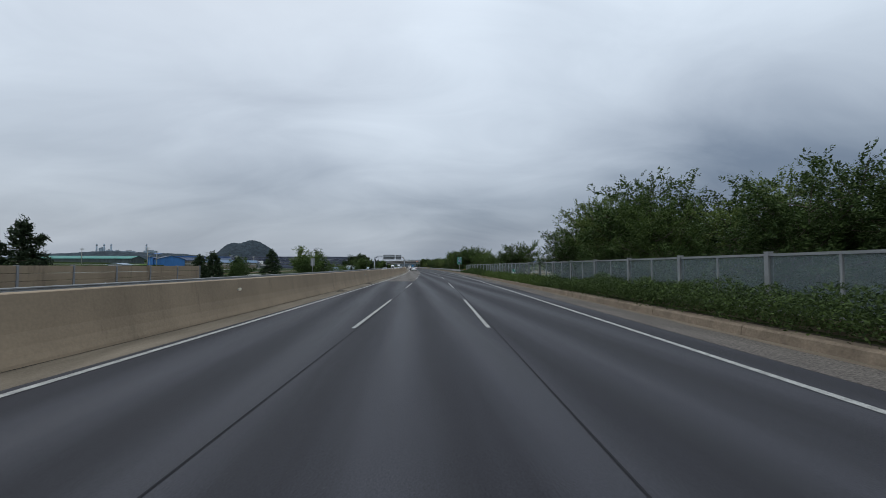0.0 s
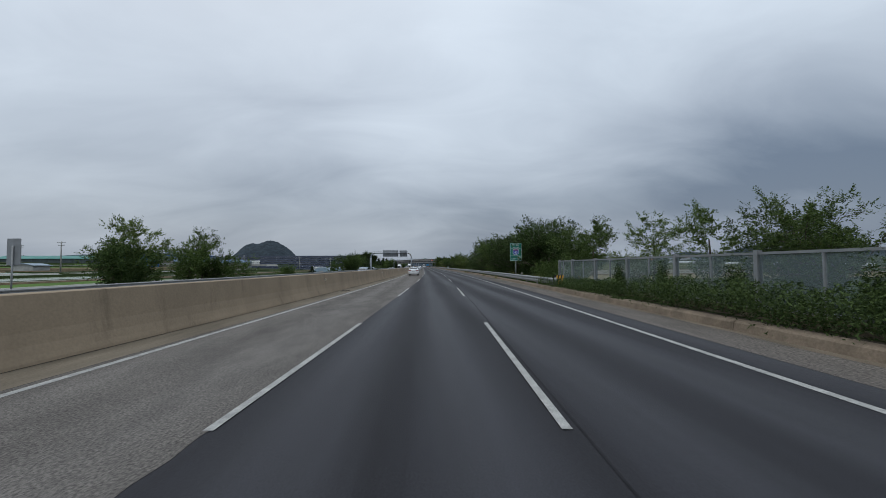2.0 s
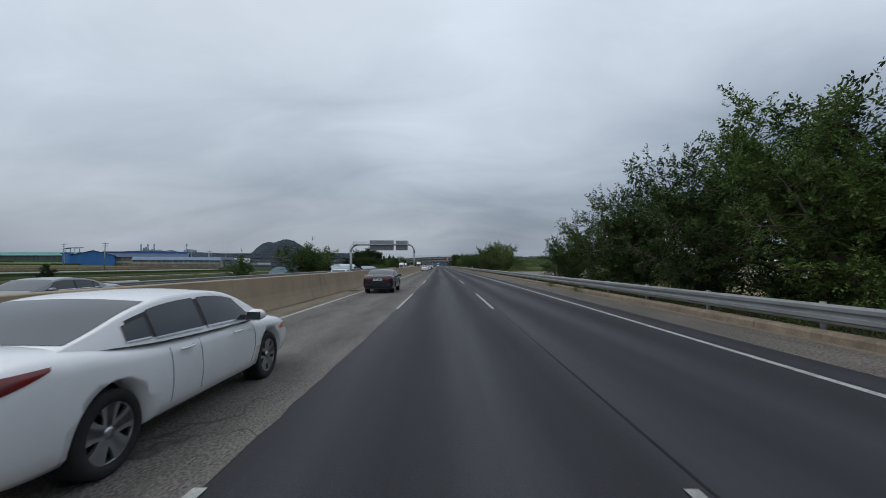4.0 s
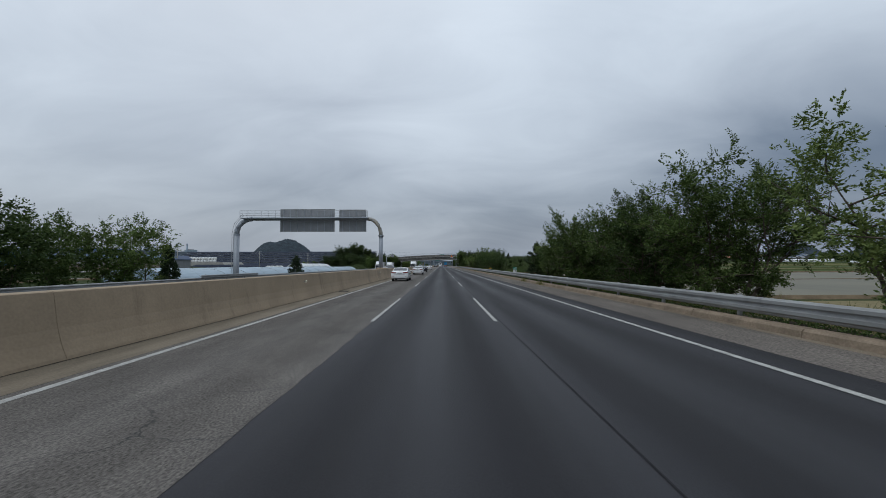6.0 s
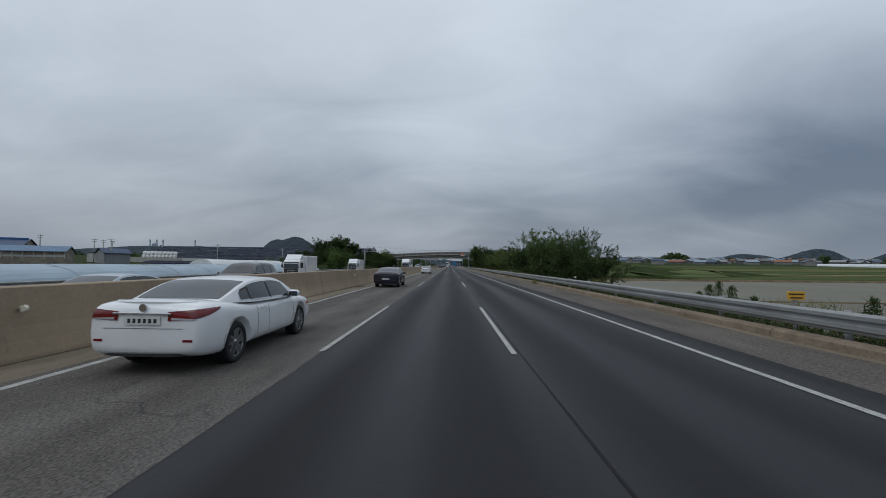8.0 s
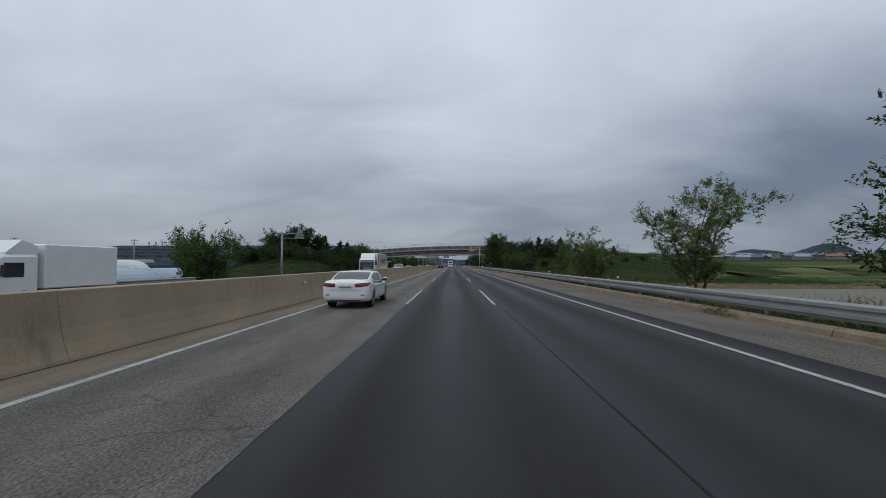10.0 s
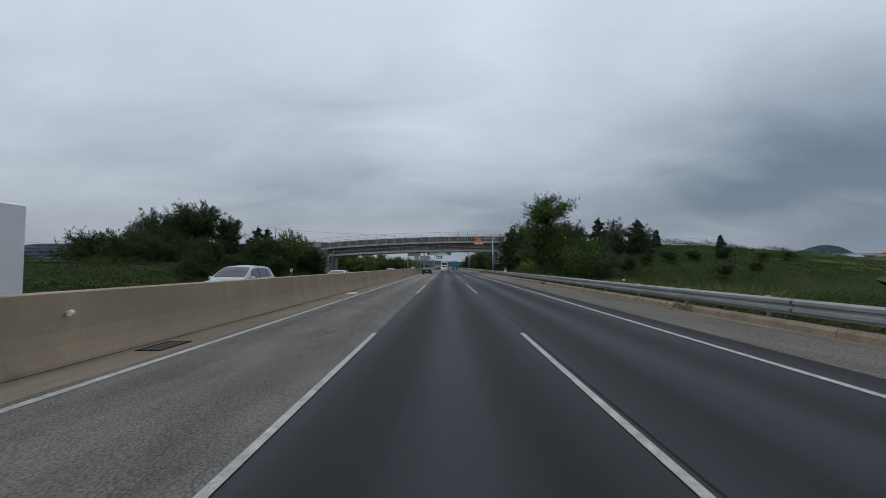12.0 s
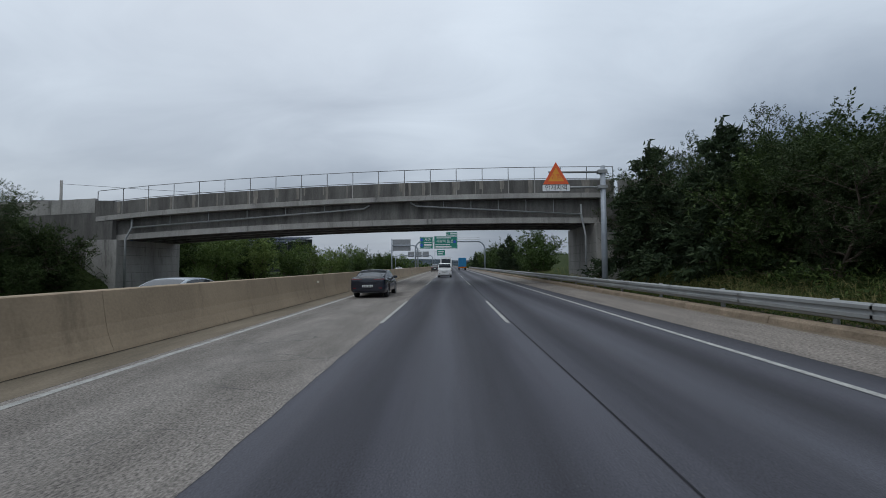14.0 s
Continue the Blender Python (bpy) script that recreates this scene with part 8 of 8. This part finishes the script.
def van():
    spec = dict(length=5.1, width=1.92, wheel=0.34, axles=(1.0, 4.15),
                deck=[(0, 1.02), (0.05, 1.05), (0.5, 1.06), (3.6, 1.06), (4.1, 1.08), (4.6, 0.98), (4.95, 0.82), (5.1, 0.62)],
                belt=[(0.0, 1.04), (5.0, 1.04)],
                roof=[(0.04, 1.06), (0.1, 1.5), (0.22, 1.86), (0.6, 1.93), (2.0, 1.95), (3.1, 1.9), (3.5, 1.74), (4.0, 1.36), (4.4, 1.05)],
                cab_base=[(0.0, 0.95), (0.5, 0.98), (3.0, 0.98), (4.0, 0.92), (4.4, 0.85)], tumble=0.16,
                rear_glass=(0.075, 0.2), front_glass=(3.4, 4.2), mirror_y=3.8, mirror_z=1.15,
                plan=[(0, 0.88), (0.06, 0.95), (0.3, 0.985), (0.9, 1.0), (2.45, 1.0), (4.2, 0.985), (4.7, 0.93), (5.0, 0.82), (5.1, 0.66)],
                side_glass=[(0.5, 1.5, 0.12, 0.8), (1.6, 2.7, 0.12, 0.8), (2.8, lambda s: 3.9 - 0.5 * s, 0.12, 0.8)])
    t, cab = car("van", "white passenger van with dark tinted rear glass", M_CARWHITE, (-0.55, 498.8, 0), 0, spec, category="van")
    car_details(t, cab, spec, M_CARWHITE, True, (0.85, (1.2, 1.2)), (0.82, 0.93), 0.72, 0.15)


van()


def box_mesh(name, mat, t, dims, bevel=0.04, label=""):
    bm = bmesh.new()
    box(bm, *dims, bevel)
    return part(name, bm, mat, t, label)


def coach():
    t = thing("bus", "white coach with a dark rear window driving ahead", "bus", (-0.7, 533, 0))
    bm = bmesh.new()
    loft(bm, [[(x * (1 if z > 0.5 else 0.98), y, z) for x, z in ((-1.22, 0.45), (-1.25, 1.4), (-1.22, 2.9), (-1.05, 3.35), (0, 3.45), (1.05, 3.35), (1.22, 2.9), (1.25, 1.4), (1.22, 0.45))] for y in (0.12, 0.0, 0.25, 11.5, 11.8)][1:])
    part("body", bm, M_CARWHITE, t)
    box_mesh("rear_window", M_TINT, t, (-0.98, 0.98, -0.03, 0.1, 2.0, 2.95), 0.03, "dark rear window")
    box_mesh("engine_grille", M_PLASTIC, t, (-0.8, 0.8, -0.02, 0.1, 0.8, 1.25), 0.01)
    for s in (-1, 1):
        box_mesh("side_window", M_TINT, t, (*sorted((s * 1.20, s * 1.262)), 0.8, 11.2, 1.75, 2.75), 0.01)
        box_mesh("tail_lamp", M_LAMPRED, t, (*sorted((s * 0.98, s * 1.16)), -0.03, 0.05, 0.9, 1.6), 0.01)
        for y in (2.6, 9.2):
            wheel_parts(t, s * 1.08, y, 0.5, 0.28, s)
    box_mesh("bumper", M_CARGREY, t, (-1.2, 1.2, -0.08, 0.2, 0.4, 0.72), 0.05)


coach()


def blue_truck():
    t = thing("truck", "covered truck with a bright blue tarpaulin box", "truck", (4.05, 572, 0))
    blue = material("blue_tarpaulin", (0.01, 0.17, 0.36), 0.55, vary=0.2, scale=0.8, stretch=(1, 1, 0.4), bump=0.3, bump_scale=3)
    box_mesh("cargo_box", blue, t, (-1.2, 1.2, 0, 7.2, 1.1, 3.9), 0.06, "bright blue tarpaulin cover")
    box_mesh("chassis", M_PLASTIC, t, (-0.5, 0.5, 0.1, 9.4, 0.6, 0.95), 0.02)
    box_mesh("tail_board", M_LAMPAMBER, t, (-1.2, 1.2, -0.05, 0.05, 0.8, 1.08), 0.01, "yellow tailboard")
    box_mesh("cab", blue, t, (-1.15, 1.15, 7.6, 9.6, 0.7, 3.0), 0.15)
    for s in (-1, 1):
        box_mesh("tail_lamp", M_LAMPRED, t, (*sorted((s * 0.85, s * 1.15)), -0.08, 0.0, 0.62, 0.78), 0.01)
        for y in (1.6, 2.9, 8.4):
            wheel_parts(t, s * 1.0, y, 0.48, 0.3, s)


blue_truck()


def lorry(label, x, y, L, box_h, stripe, cab_w=2.35, at_z=-0.15, size=1.0):
    """A white box lorry coming the other way: its front at y, its box behind it."""
    t = thing("truck", label, "truck", (x, y, at_z), turn=180)
    t.scale = (size, size, size)
    w = cab_w / 2
    bm = bmesh.new()
    loft(bm, [[(-w * k, yy, 0.55), (-w * k, yy, 1.5), (-w * k * 0.98, yy, zt - 0.15), (-w * k * 0.85, yy, zt), (w * k * 0.85, yy, zt), (w * k * 0.98, yy, zt - 0.15), (w * k, yy, 1.5), (w * k, yy, 0.55)] for yy, k, zt in ((0.0, 0.93, 2.35), (-0.08, 0.98, 2.5), (-0.35, 1.0, 2.72), (-1.9, 1.0, 2.75))][::-1])
    c = part("cab", bm, M_CARWHITE, t, "white cab with a dark grille")
    bm = bmesh.new()
    loft(bm, [[(-w * 0.9, yy - 0.03, 1.55), (-w * 0.84, yy - 0.1, 2.28), (w * 0.84, yy - 0.1, 2.28), (w * 0.9, yy - 0.03, 1.55)] for yy in (-0.02, 0.09)])
    part("windscreen", bm, M_TINT, c)
    box_mesh("grille", M_PLASTIC, c, (-w * 0.86, w * 0.86, -0.05, 0.045, 0.92, 1.5), 0.03)
    box_mesh("visor", M_PLASTIC, c, (-w * 0.86, w * 0.86, -0.2, 0.06, 2.3, 2.42), 0.03)
    for bar_z in (1.05, 1.3):
        box_mesh("grille_bar", M_CARWHITE, c, (-w * 0.5, w * 0.5, 0.0, 0.055, bar_z, bar_z + 0.035), 0.0)
    box_mesh("bumper", M_CARWHITE, c, (-w, w, -0.3, 0.1, 0.38, 0.78), 0.06)
    for s in (-1, 1):
        box_mesh("headlamp", M_LAMPCLEAR, c, (*sorted((s * w * 0.62, s * w * 0.95)), -0.02, 0.11, 0.6, 0.76), 0.02)
        box_mesh("side_window", M_TINT, c, (*sorted((s * (w - 0.03), s * (w + 0.012))), -1.25, -0.35, 1.6, 2.3), 0.005)
        box_mesh("mirror", M_PLASTIC, c, (*sorted((s * (w + 0.06), s * (w + 0.26))), -0.25, -0.12, 1.65, 2.2), 0.03)
    bm = bmesh.new()
    loft(bm, [[(-w * 0.9, yy, 2.72), (-w * 0.9, yy, zt), (w * 0.9, yy, zt), (w * 0.9, yy, 2.72)] for yy, zt in ((-0.5, 2.8), (-1.2, 3.4), (-2.0, box_h - 0.12))])
    part("wind_deflector", bm, M_CARWHITE, t)
    bw = 1.24
    box_mesh("cargo_box", M_CARWHITE, t, (-bw, bw, -L, -2.15, 0.98, box_h), 0.05, "white cargo box")
    if stripe:
        red = material("red_livery", (0.45, 0.02, 0.02), 0.4, vary=0.08, scale=2)
        for s in (-1, 1):
            box_mesh("red_stripe", red, t, (*sorted((s * bw, s * (bw + 0.006))), -2.75, -2.3, 1.02, box_h - 0.06), 0.0)
            bm = bmesh.new()
            y0 = -5.3
            for wide, gap in ((0.2, 0.16), (0.24, 0.4), (0.42, 0.14), (0.42, 0.14), (0.46, 0.14), (0.5, 0.14), (0.5, 0.14)):
                box(bm, *sorted((s * bw, s * (bw + 0.008))), y0 - wide, y0, 1.88, 2.58)
                y0 -= wide + gap
            part("livery_blocks", bm, M_BLACK if stripe else M_CARWHITE, t, "dark bars in place of lettering")
    box_mesh("chassis", M_PLASTIC, t, (-0.45, 0.45, -L + 0.2, -0.3, 0.5, 0.95), 0.02)
    for s in (-1, 1):
        box_mesh("side_guard", M_LAMPAMBER, t, (*sorted((s * 1.1, s * 1.16)), -L + 2.6, -3.2, 0.85, 0.95), 0.01)
        for yy in (-1.3, -L + 1.6):
            wheel_parts(t, s * 1.0, yy, 0.48, 0.28, s)


lorry("white box lorry with red stripe and dark lettering bars", -12.55, 382.8, 10.6, 3.45, True)
lorry("small white box lorry on the far carriageway", -15.9, 304, 6.6, 3.25, False, 2.2, size=0.8)
lorry("small white box lorry farther down the far carriageway", -17.4, 337, 6.6, 3.25, False, 2.2, size=0.8)


# ---- lay everything before BEND_END along the bend ----
def lay_along_bend():
    bpy.context.view_layer.update()
    spans = {}

    def span(ob):
        """The stretch of road that a thing and its parts take up."""
        if ob not in spans:
            ys = [(ob.matrix_world @ Vector(c)).y for c in ob.bound_box] if ob.type in ("MESH", "FONT", "CURVE") else []
            for c in ob.children:
                ys += span(c)
            spans[ob] = [min(ys), max(ys)] if ys else []
        return spans[ob]

    def shift(ob, x, y):
        a = radians(bearing(y))
        to = Matrix.Translation((bend(y) + x * math.cos(a), y - x * math.sin(a), 0))
        ob.matrix_basis = to @ Matrix.Rotation(-a, 4, "Z") @ Matrix.Translation((-x, -y, 0)) @ ob.matrix_basis

    def lay(ob):
        got = span(ob)
        if not got or got[0] >= BEND_END:
            return
        if got[1] - got[0] < 25 and ob.matrix_world.translation.length > 0.001:
            shift(ob, *ob.matrix_world.translation.xy)
        elif ob.type == "MESH" and ob.data.users > 1:
            middle = ob.matrix_world @ (sum((Vector(c) for c in ob.bound_box), Vector()) / 8)
            shift(ob, *middle.xy)
        elif ob.type == "MESH":
            n = len(ob.data.vertices)
            co = np.empty(n * 3)
            ob.data.vertices.foreach_get("co", co)
            co = co.reshape(n, 3)
            left = np.maximum(0.0, BEND_END - co[:, 1])
            a = np.arctan(BEND_SLOPE * left / BEND_END)
            co[:, 0], co[:, 1] = co[:, 0] * np.cos(a) - BEND_SLOPE * left ** 2 / (2 * BEND_END), co[:, 1] - co[:, 0] * np.sin(a)
            ob.data.vertices.foreach_set("co", co.ravel())
            ob.data.update()
            for c in ob.children:
                lay(c)
        else:
            for c in list(ob.children):
                lay(c)

    for ob in [o for o in scene.objects if o.parent is None and o.type not in ("CAMERA", "LIGHT")]:
        lay(ob)


lay_along_bend()
